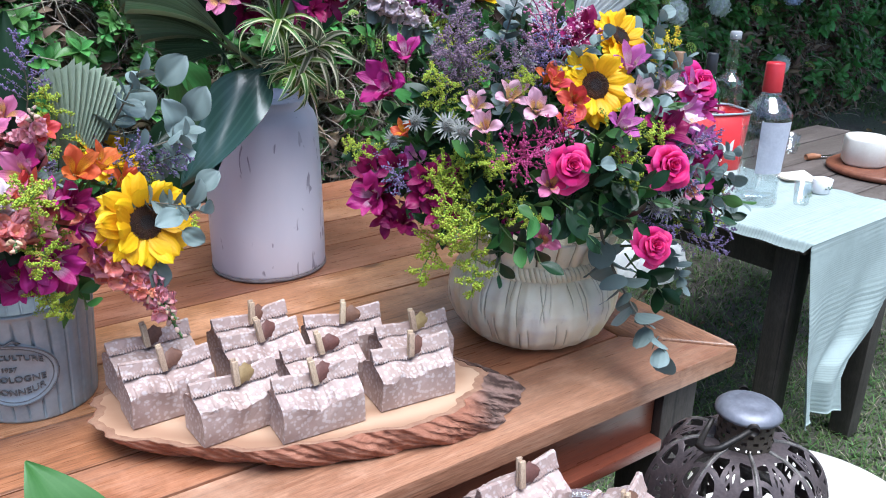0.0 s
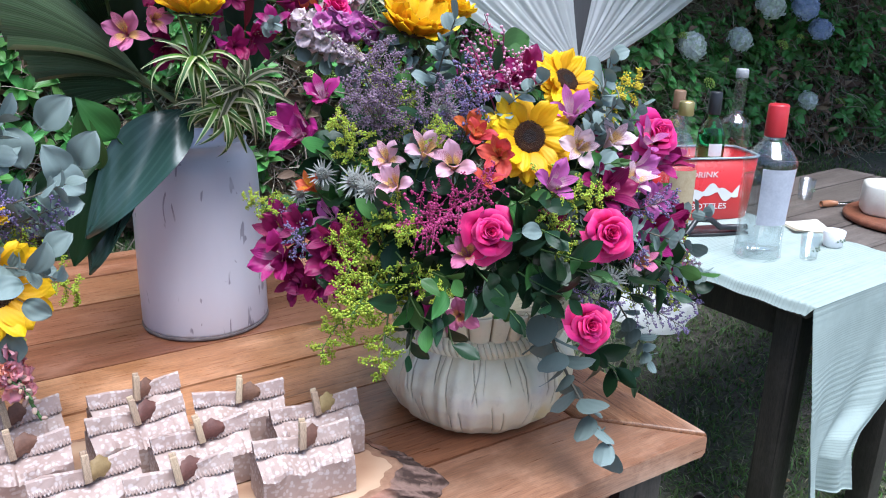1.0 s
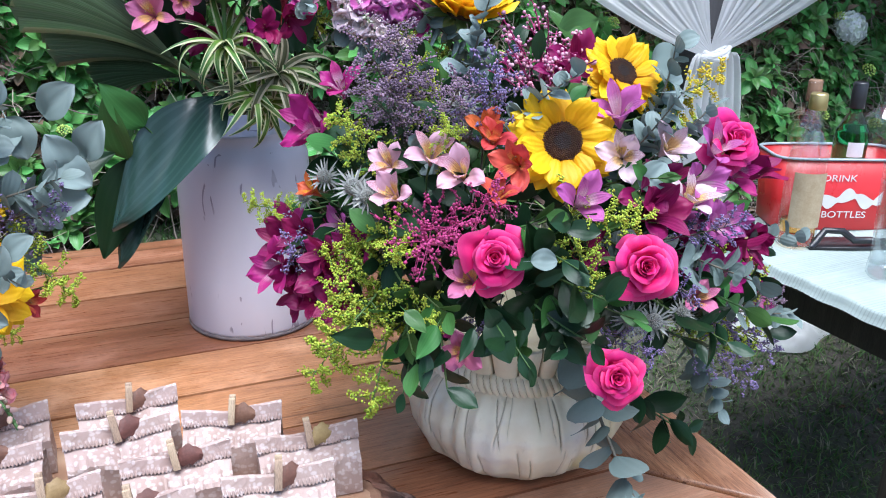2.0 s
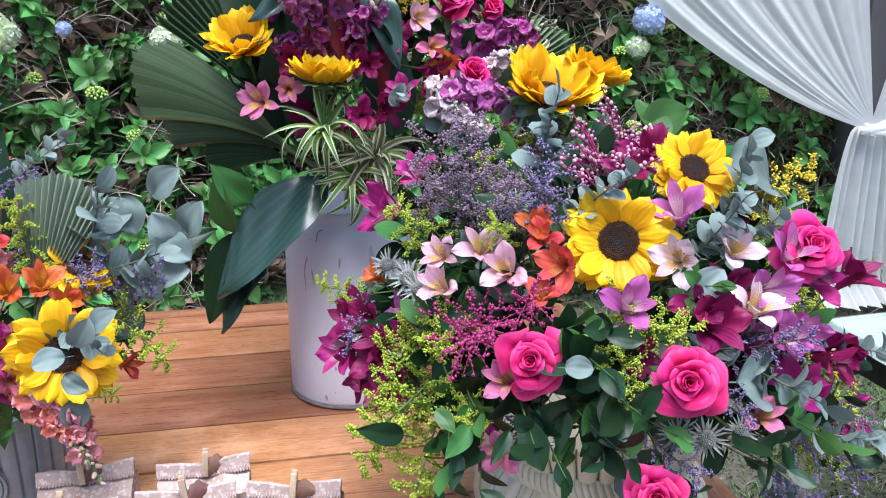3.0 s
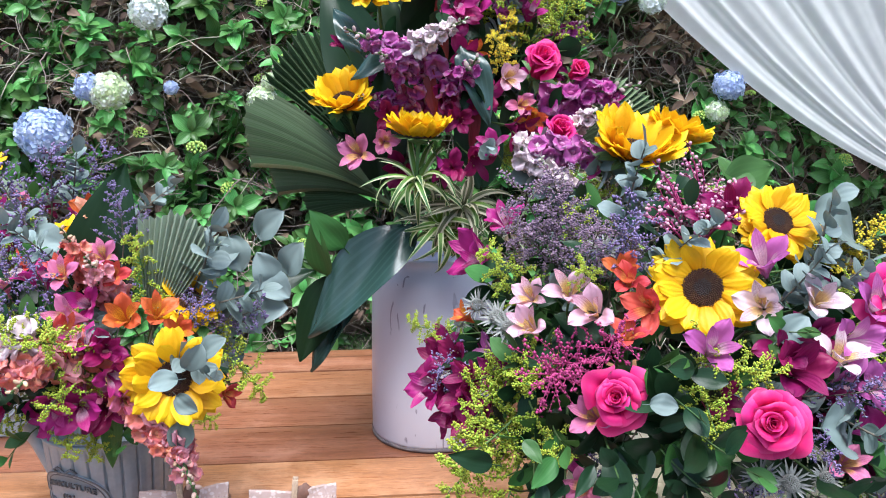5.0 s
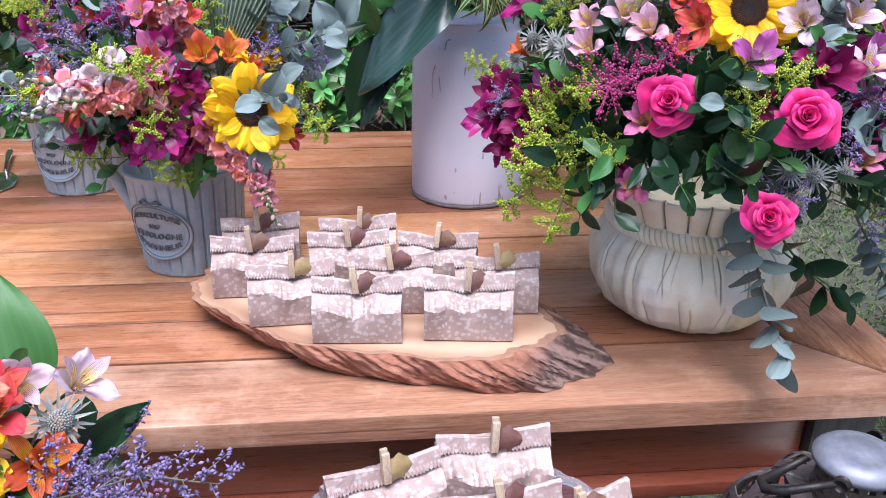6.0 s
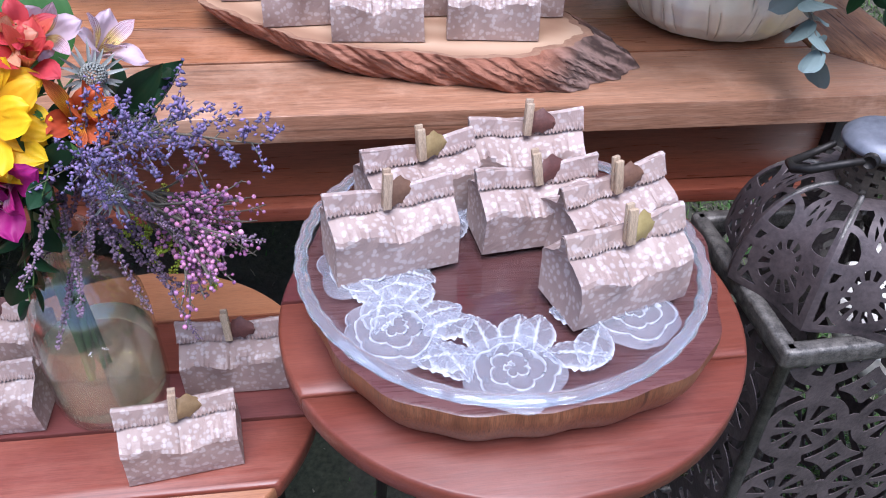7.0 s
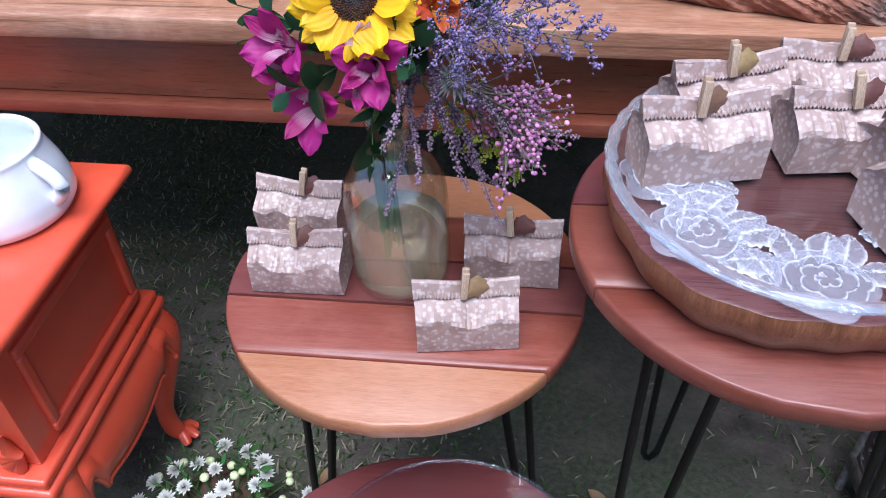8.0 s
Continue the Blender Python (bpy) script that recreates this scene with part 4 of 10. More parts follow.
# ---- thick wood disc under the glass platter ----
def build_disc():
    t = thing("wood_disc", "thick round slice of polished wood with live edge", "serving board", (0.388, 0.556, 0.6905))
    a = np.linspace(0, 2 * np.pi, 160, endpoint=False)
    r = 0.188 + 0.007 * np.sin(2 * a + 0.6) + 0.004 * np.sin(5 * a) + 0.0015 * np.sin(19 * a) + 0.012 * np.exp(-((a - 5.6) / 0.35) ** 2)
    rows = []
    for s in np.linspace(0, 1, 9):
        k = -0.022 * (1 - s) ** 1.5 + 0.004 * math.sin(math.pi * s)
        rows.append(np.stack([(r + k) * np.cos(a), (r + k) * np.sin(a), 0 * a + 0.0565 * s], -1))
    top = rows[-1]
    for q in (0.985, 0.6, 0.0):
        rows.append(top * (q, q, 1) + (0, 0, 0.0012 if q < 1 else 0))
    part("live_edge", Build().grid(np.stack(rows[:9]), 0, close_v=True).mesh("disc_edge", wood_mat("disc_edge_wood", (0.10, 0.034, 0.015), (0.22, 0.085, 0.035), (0.36, 0.165, 0.075), 'z', 1.2, 0.4, 0.2, 0.02, 0.2)), t, None, "rounded brown live edge")
    part("polished_face", Build().grid(np.stack(rows[8:]), 0, close_v=True).mesh("disc_face", wood_mat("disc_face_wood", (0.060, 0.016, 0.017), (0.11, 0.034, 0.032), (0.17, 0.062, 0.052), 'x', 1.6, 0.28, 0.2, 0.02, 0.3, 0.35)), t, None, "polished maroon-brown upper face")


build_disc()


# ---- glass platter with frosted roses ----
M_GLASS = clear_wall("clear_glass", (0.93, 0.95, 0.98))
def etched_glass():
    """Pressed frosted glass: clearer hollows, with bright ridge outlines put into colour and opacity."""
    m, nt, bs, out = nodes_of("frosted_glass")
    tc = nt.nodes.new("ShaderNodeTexCoord")
    sp = nt.nodes.new("ShaderNodeSeparateXYZ")
    nt.links.new(tc.outputs["UV"], sp.inputs[0])
    n = noise_of(nt, coords(nt), 160, 4, 0.7)
    f = ramp(nt, sp.outputs[0], [(0.30, (0, 0, 0)), (0.90, (1, 1, 1))])
    nt.links.new(mixc(nt, f, ramp(nt, n, [(0.3, (0.52, 0.52, 0.59)), (0.7, (0.62, 0.62, 0.70))]), (0.72, 0.74, 0.80)), bs.inputs["Base Color"])
    bs.inputs["Roughness"].default_value = 0.34
    bump(nt, bs, n, 0.4, 0.0015)
    tr = nt.nodes.new("ShaderNodeBsdfTransparent")
    tr.inputs[0].default_value = (0.92, 0.93, 0.96, 1)
    mx = nt.nodes.new("ShaderNodeMixShader")
    nt.links.new(ramp(nt, f, [(0.0, (0.30, 0.30, 0.30)), (1.0, (0.74, 0.74, 0.74))]), mx.inputs[0])
    nt.links.new(tr.outputs[0], mx.inputs[1])
    nt.links.new(bs.outputs[0], mx.inputs[2])
    nt.links.new(mx.outputs[0], out.inputs[0])
    return m


M_FROST = etched_glass()
M_RIMGLASS = glass_mat("thick_rim_glass", (0.90, 0.94, 1.0), 0.05, 1.30)
M_RIMGLASS.node_tree.nodes["Principled BSDF"].inputs["Transmission Weight"].default_value = 0.93
PLATTER = (0.372, 0.532, 0.7495)


def build_platter():
    t = thing("glass_platter", "clear glass platter with scalloped rim and frosted rose relief", "platter", PLATTER)
    n = 240
    a = np.linspace(0, 2 * np.pi, n, endpoint=False)
    sc = np.abs(np.sin(a * 19)) ** 0.8

    def ring(r, z, k):
        return np.stack([(r + k * 0.0035 * sc) * np.cos(a), (r + k * 0.0035 * sc) * np.sin(a), z + k * 0.0022 * sc], -1)
    up = [(0.0, 0.006, 0), (0.10, 0.006, 0), (0.136, 0.0062, 0), (0.149, 0.0095, 0), (0.161, 0.019, 0.2), (0.1715, 0.031, 0.35)]
    down = [(0.1745, 0.029, 0.35), (0.164, 0.0155, 0.2), (0.153, 0.005, 0), (0.139, 0.001, 0), (0.0, 0.001, 0)]
    body = part("dish", Build().grid(np.stack([ring(*q) for q in (up + down)[::-1]]), 0, close_v=True).mesh("platter", M_GLASS), t)
    bead = [(0.1735 + 0.0058 * math.cos(q), 0.0335 + 0.0046 * math.sin(q), 0.6) for q in np.linspace(0, 2 * math.pi, 13)]
    edge = part("scalloped_rim", Build().grid(np.stack([ring(*q) for q in bead]), 0, close_v=True).mesh("platter_rim", M_RIMGLASS), t, None, "thick scalloped bluish glass rim")
    edge.visible_shadow = False
    body.visible_shadow = False
    # relief: roses with leaves round the flat of the dish
    for k in range(7):
        ang = radians(-90 + 51.4 * k + (7 if k % 2 else -4))
        cx, cy = 0.122 * math.cos(ang), 0.122 * math.sin(ang)
        R, A = np.meshgrid(np.linspace(0, 1, 40), np.linspace(0, 2 * np.pi, 90, endpoint=False), indexing="ij")
        turn = 3.4 * R - A / (2 * np.pi) + 1
        tier = np.floor(turn)
        lobe = np.abs(np.sin(2.5 * A + 1.9 * np.floor(3.4 * R) + k)) ** 0.5
        saw = np.maximum((turn - tier) ** 5, 0.7 * (1 - lobe) ** 4 * (R > 0.3))
        rad = 0.040 * (R + (0.13 * lobe - 0.06) * (R > 0.05)) * (1 + 0.06 * np.cos(5 * A + k) * R)
        hgt = 0.0068 + 0.0008 + 0.0032 * saw * (1 - 0.55 * R) + 0.004 * (1 - R ** 2)
        hgt = np.where(R > 0.97, 0.0066, hgt)
        part("rose_relief", Build().grid(np.stack([cx + rad * np.cos(A), cy + rad * np.sin(A), hgt], -1), 0, True, np.stack([saw, R], -1)).mesh("rose_relief", M_FROST), t, None, "frosted white rose relief")
        for j, (off, ln) in enumerate(((0.56, 0.044), (-0.54, 0.044), (0.34, 0.038), (-0.31, 0.038), (0.12, 0.034))):
            lb = Build()
            la = ang + off * 0.85
            rad0 = 0.118 if j < 2 else (0.084 if j < 4 else 0.078)
            bx, by = rad0 * math.cos(la), rad0 * math.sin(la)
            dirn = ang + (math.pi / 2 if off > 0 else -math.pi / 2) + (0.3 if j > 1 else -0.1) * (1 if off > 0 else -1) + (1.0 if j > 1 else 0) * (1 if off > 0 else -1)
            u, v = np.meshgrid(np.linspace(0, 1, 19), np.linspace(-1, 1, 13), indexing="ij")
            w = 0.0165 * np.sin(np.pi * np.clip(u, 0.02, 0.99)) ** 0.75 * (1 + 0.035 * np.sin(46 * u))
            x, y = (u - 0.5) * ln * 1.25, v * w
            z = 0.0068 + 0.0048 * (1 - v * v) * np.sin(np.pi * u) + 0.0016 * np.cos(14 * (u + np.abs(v) * 0.35) * np.pi) - 0.0012 * np.exp(-(v / 0.12) ** 2)
            lb.grid(np.stack([bx + x * math.cos(dirn) - y * math.sin(dirn), by + x * math.sin(dirn) + y * math.cos(dirn), z], -1), 0, False, np.stack([np.maximum(np.abs(v) ** 4, np.maximum(0.9 * np.exp(-(v / 0.06) ** 2), 0.62 * np.cos(7 * (u - np.abs(v) * 0.35) * np.pi) ** 12)), u], -1))
            part("leaf_relief", lb.mesh("leaf_relief", M_FROST), t)


build_platter()
PZ = PLATTER[2] + 0.0066
for bx, by, brz, tip in ((0.418, 0.678, 3, 0), (0.307, 0.640, 20, 0), (0.275, 0.561, 14, 0), (0.412, 0.592, 8, 0), (0.478, 0.573, 24, 0), (0.466, 0.496, 18, 0)):
    favour_bag(bx, by, PZ, brz, "favour bags on the platter", tip, 0.0, 1.03)
for bx, by, brz in ((-0.160, 0.673, -6), (-0.141, 0.583, 2), (0.106, 0.620, 1), (0.063, 0.516, 9)):
    favour_bag(bx, by, 0.5528, brz, "favour bags on the side table")


# ---- glass jar vase ----
def build_jar():
    t = thing("glass_bottle", "wide clear glass bottle half filled with murky water as a vase", "vase", (-0.024, 0.602, 0.5525))
    out = [(0.0, 0.0), (0.050, 0.0), (0.0565, 0.004), (0.058, 0.012), (0.058, 0.100), (0.0555, 0.116), (0.047, 0.132), (0.034, 0.143), (0.0255, 0.150), (0.0235, 0.160), (0.0235, 0.178), (0.0265, 0.181), (0.0265, 0.190), (0.0235, 0.192)]
    out = [(r, z * 1.17) for r, z in out]
    inn = [(r - 0.0028, max(z, 0.004)) for r, z in out[::-1] if r > 0.0] + [(0.0, 0.004)]
    g = part("glass", Build().lathe(out + inn, 64).mesh("bottle", clear_wall("greenish_glass", (0.97, 0.985, 0.975), 0.12)), t)
    g.visible_shadow = False
    water = [(0.0, 0.0045), (0.046, 0.0045), (0.0546, 0.015), (0.0546, 0.083), (0.0, 0.0835)]
    m, nt, bs, _ = nodes_of("murky_water")
    bs.inputs["Base Color"].default_value = (0.82, 0.77, 0.58, 1)
    bs.inputs["Transmission Weight"].default_value = 0.90
    bs.inputs["Roughness"].default_value = 0.10
    bs.inputs["IOR"].default_value = 1.10
    w = part("water", Build().lathe(water, 48).mesh("water", m), t, None, "cloudy yellowish water")
    w.visible_shadow = False


build_jar()


# ---- pierced iron lantern ----
def pierced_panel(w, h, nx, nz, kind, th=0.0012):
    """Iron sheet with rosettes and leaf-shaped holes cut through, lying in x, z."""
    xs, zs = np.linspace(-w / 2, w / 2, nx + 1), np.linspace(0, h, nz + 1)
    X, Z = np.meshgrid((xs[:-1] + xs[1:]) / 2, (zs[:-1] + zs[1:]) / 2, indexing="ij")

    def lace(X, Z):
        """Positive on the metal, negative in the holes."""
        def ring_at(cx, cz, R, half, squeeze=1.0):
            return half - np.abs(np.hypot((X - cx) * squeeze, Z - cz) - R)
        if kind == "dome":
            q = 0.62
            r, a = np.hypot(X * q, Z - 0.27), np.arctan2(Z - 0.27, X * q)
            f = np.maximum.reduce([ring_at(0, 0.27, 0.215, 0.030, q), 0.10 - r, np.minimum(0.21 - r, (np.cos(12 * a) - 0.25 + 1.6 * (r - 0.1)) * r * 0.09), ring_at(-0.30, 0.70, 0.27, 0.032, q), ring_at(0.30, 0.70, 0.27, 0.032, q), ring_at(-0.52, 0.52, 0.22, 0.026, q), ring_at(0.52, 0.52, 0.22, 0.026, q), 0.024 - np.abs(np.abs(X) * 0.9 - np.abs(Z - 0.70) * 0.55), np.abs(X) - 0.43, Z - 0.90, 0.05 - Z])
        else:
            px, pz = w / 2, h / 4.5
            lx, lz = (X + w / 2) % px - px / 2, Z % pz - pz / 2
            s = min(px, pz)
            r, a = np.hypot(lx, lz) / s, np.arctan2(lz, lx)
            f = np.maximum.reduce([0.062 - np.abs(r - 0.40), 0.11 - r, np.minimum(0.40 - r, (np.cos(8 * a) - 0.15) * r * 0.12), np.minimum(r - 0.40, (np.cos(4 * a) - 0.5) * r * 0.25), 0.055 - np.abs(r - 0.62)]) * s
        e = 0.006 if kind != "dome" else 0.02
        return np.maximum.reduce([f, np.abs(X) - w / 2 + e, e - Z, Z - h + e])
    solid = lace(X, Z) > 0
    b = Build()
    nv = (nx + 1) * (nz + 1)
    # corners next to a cut edge slide onto it
    GX, GZ = np.meshgrid(xs, zs, indexing="ij")
    pad = np.pad(solid, 1, mode="edge")
    near = sum(pad[i:i + nx + 1, j:j + nz + 1].astype(int) for i in (0, 1) for j in (0, 1))
    near = (near > 0) & (near < 4)
    dx, dz = w / nx, h / nz
    PX, PZ = GX.copy(), GZ.copy()
    for _ in range(3):
        f0 = lace(PX, PZ)
        gx, gz = (lace(PX + dx * 0.1, PZ) - f0) / (dx * 0.1), (lace(PX, PZ + dz * 0.1) - f0) / (dz * 0.1)
        gg = gx * gx + gz * gz + 1e-6
        PX = np.where(near, np.clip(PX - f0 * gx / gg, GX - 0.6 * dx, GX + 0.6 * dx), GX)
        PZ = np.where(near, np.clip(PZ - f0 * gz / gg, GZ - 0.6 * dz, GZ + 0.6 * dz), GZ)
    flat = np.stack([PX, 0 * PX, PZ], -1).reshape(-1, 3)
    V = np.concatenate([flat - (0, th / 2, 0), flat + (0, th / 2, 0)])
    idx = lambda i, j: i * (nz + 1) + j
    faces = []
    for i in range(nx):
        for j in range(nz):
            if solid[i, j]:
                q = (idx(i, j), idx(i + 1, j), idx(i + 1, j + 1), idx(i, j + 1))
                faces.append(q)
                faces.append(tuple(k + nv for k in q[::-1]))
                for di, dj, e in ((-1, 0, (q[0], q[3])), (1, 0, (q[2], q[1])), (0, -1, (q[1], q[0])), (0, 1, (q[3], q[2]))):
                    ii, jj = i + di, j + dj
                    if not (0 <= ii < nx and 0 <= jj < nz) or not solid[ii, jj]:
                        faces.append((e[0], e[1], e[1] + nv, e[0] + nv))
    return b.add(V, faces)


M_LANT = plain("weathered_iron", (0.040, 0.031, 0.033), (0.150, 0.115, 0.112), 30, 0.55, 0.30, 0.5, 120)
M_LANT_RIM = plain("scraped_iron", (0.010, 0.009, 0.010), (0.24, 0.215, 0.19), 85, 0.45, 0.4, 0.6, 160)


def build_lantern():
    t = thing("lantern", "large pierced dark iron lantern with domed top and ring handle", "lantern", (0.772, 0.622, 0.0), 3)
    S, z0, z1 = 0.112, 0.10, 0.648
    side = pierced_panel(2 * S, z1 - z0, 64, 150, "side").mesh("lantern_side", M_LANT, False)
    for k in range(4):
        part("side_panel", side, t, pose(0, 0, z0, 0, 0, 90 * k) @ pose(0, -S, 0))
    for k in range(4):
        a = radians(45 + 90 * k)
        x, y = S * math.sqrt(2) * math.cos(a), S * math.sqrt(2) * math.sin(a)
        part("corner_post", Build().tube([(x, y, 0.004), (x, y, z1 + 0.004)], 0.007, 8).mesh("post", M_LANT_RIM), t)
        part("rim_rail", Build().box((-S - 0.006, -S - 0.008, z1 - 0.012), (S + 0.006, -S + 0.010, z1 + 0.012), 0.005).mesh("rail", M_LANT_RIM), t, pose(0, 0, 0, 0, 0, 90 * k))
        part("base_rail", Build().box((-S - 0.006, -S - 0.008, z0 - 0.03), (S + 0.006, -S + 0.010, z0), 0.005).mesh("base_rail", M_LANT_RIM), t, pose(0, 0, 0, 0, 0, 90 * k))
    part("floor_plate", Build().box((-S, -S, z0 - 0.012), (S, S, z0 - 0.006), 0.001).mesh("floor_plate", M_LANT), t)
    # dome of eight curved petals
    hz = 0.115
    pan = pierced_panel(1.0, 1.0, 52, 84, "dome", 0.012)
    V = np.concatenate(pan.v)
    u, th, s = V[:, 0], V[:, 1], V[:, 2]
    R = 0.036 + (S * 1.02 - 0.036) * np.cos(s * np.pi / 2) ** 0.75
    ang = u * (2 * math.pi / 8)
    rad = R * (1 / np.maximum(np.cos(ang), 0.5)) * (1 - 0.03 * np.cos(ang * 8)) + th * 0.1
    pan.v = [np.stack([rad * np.sin(ang), -rad * np.cos(ang), z1 + 0.012 + hz * np.sin(s * np.pi / 2)], -1)]
    dome = pan.mesh("dome_panel", M_LANT, False)
    for k in range(8):
        part("dome_panel", dome, t, pose(0, 0, 0, 0, 0, 45 * k + 22.5))
        a = radians(45 * k)
        ss = np.linspace(0, 1, 12)
        RR = (0.036 + (S * 1.02 - 0.036) * np.cos(ss * np.pi / 2) ** 0.75) * 1.075
        part("dome_rib", Build().tube(np.stack([RR * math.sin(a), -RR * math.cos(a), z1 + 0.012 + hz * np.sin(ss * np.pi / 2)], -1), 0.0032, 6).mesh("rib", M_LANT_RIM), t)
    zn = z1 + 0.012 + hz - 0.004
    # perforated neck, domed lid, swinging handle
    n = 30
    nk = Build()
    for k in range(n):
        a0, a1 = 2 * math.pi * k / n, 2 * math.pi * (k + 1) / n
        for j in range(9):
            if j % 2 == 1 and k % 2 == (j // 2) % 2:
                continue
            za, zb = zn + 0.046 * j / 9, zn + 0.046 * (j + 1) / 9
            ring = []
            for rr in (0.0345, 0.0362):
                for aa, zz in ((a0, za), (a1, za), (a1, zb), (a0, zb)):
                    ring.append((rr * math.cos(aa), rr * math.sin(aa), zz))
            nk.add(ring, [(4, 5, 6, 7), (3, 2, 1, 0), (0, 1, 5, 4), (1, 2, 6, 5), (2, 3, 7, 6), (3, 0, 4, 7)])
    part("neck", nk.mesh("neck", plain("brassy_iron", (0.05, 0.042, 0.034), (0.17, 0.14, 0.11), 40, 0.5, 0.6), False), t, None, "perforated tarnished metal neck")
    zl = zn + 0.046
    part("lid", Build().lathe([(0.0, zl), (0.040, zl), (0.0432, zl + 0.0015), (0.0428, zl + 0.006), (0.037, zl + 0.012), (0.027, zl + 0.017), (0.0255, zl + 0.0164), (0.016, zl + 0.0195), (0.0, zl + 0.0205)], 48).mesh("lid", plain("dull_steel", (0.11, 0.115, 0.14), (0.27, 0.275, 0.31), 18, 0.5, 0.4)), t, None, "dull grey domed metal lid")
    hp = [(-0.038, -0.030, zl + 0.004), (-0.062, -0.026, zl - 0.001), (-0.088, -0.018, zl - 0.010), (-0.098, -0.006, zl - 0.016), (-0.094, 0.008, zl - 0.018), (-0.070, 0.018, zl - 0.018), (-0.034, 0.030, zl - 0.014)]
    part("handle", Build().tube(hp, [0.0034, 0.0042, 0.0048, 0.005, 0.0048, 0.0042, 0.0034], 10).mesh("handle", M_IRON), t)
    for x, y, z in ((-0.036, -0.030, zl + 0.004), (0.036, 0.030, zl + 0.004)):
        part("handle_pin", Build().tube([(x, y, z), (x * 1.16, y * 1.16, z)], [0.008, 0.0065], 12).mesh("pin", M_IRON), t)


build_lantern()


# ---- orange-red carved cabinet with white pitcher ----
M_ORANGE = plain("orange_lacquer", (0.60, 0.066, 0.030), (0.70, 0.100, 0.045), 5, 0.32, 0, 0.05, 40, coat=0.2)


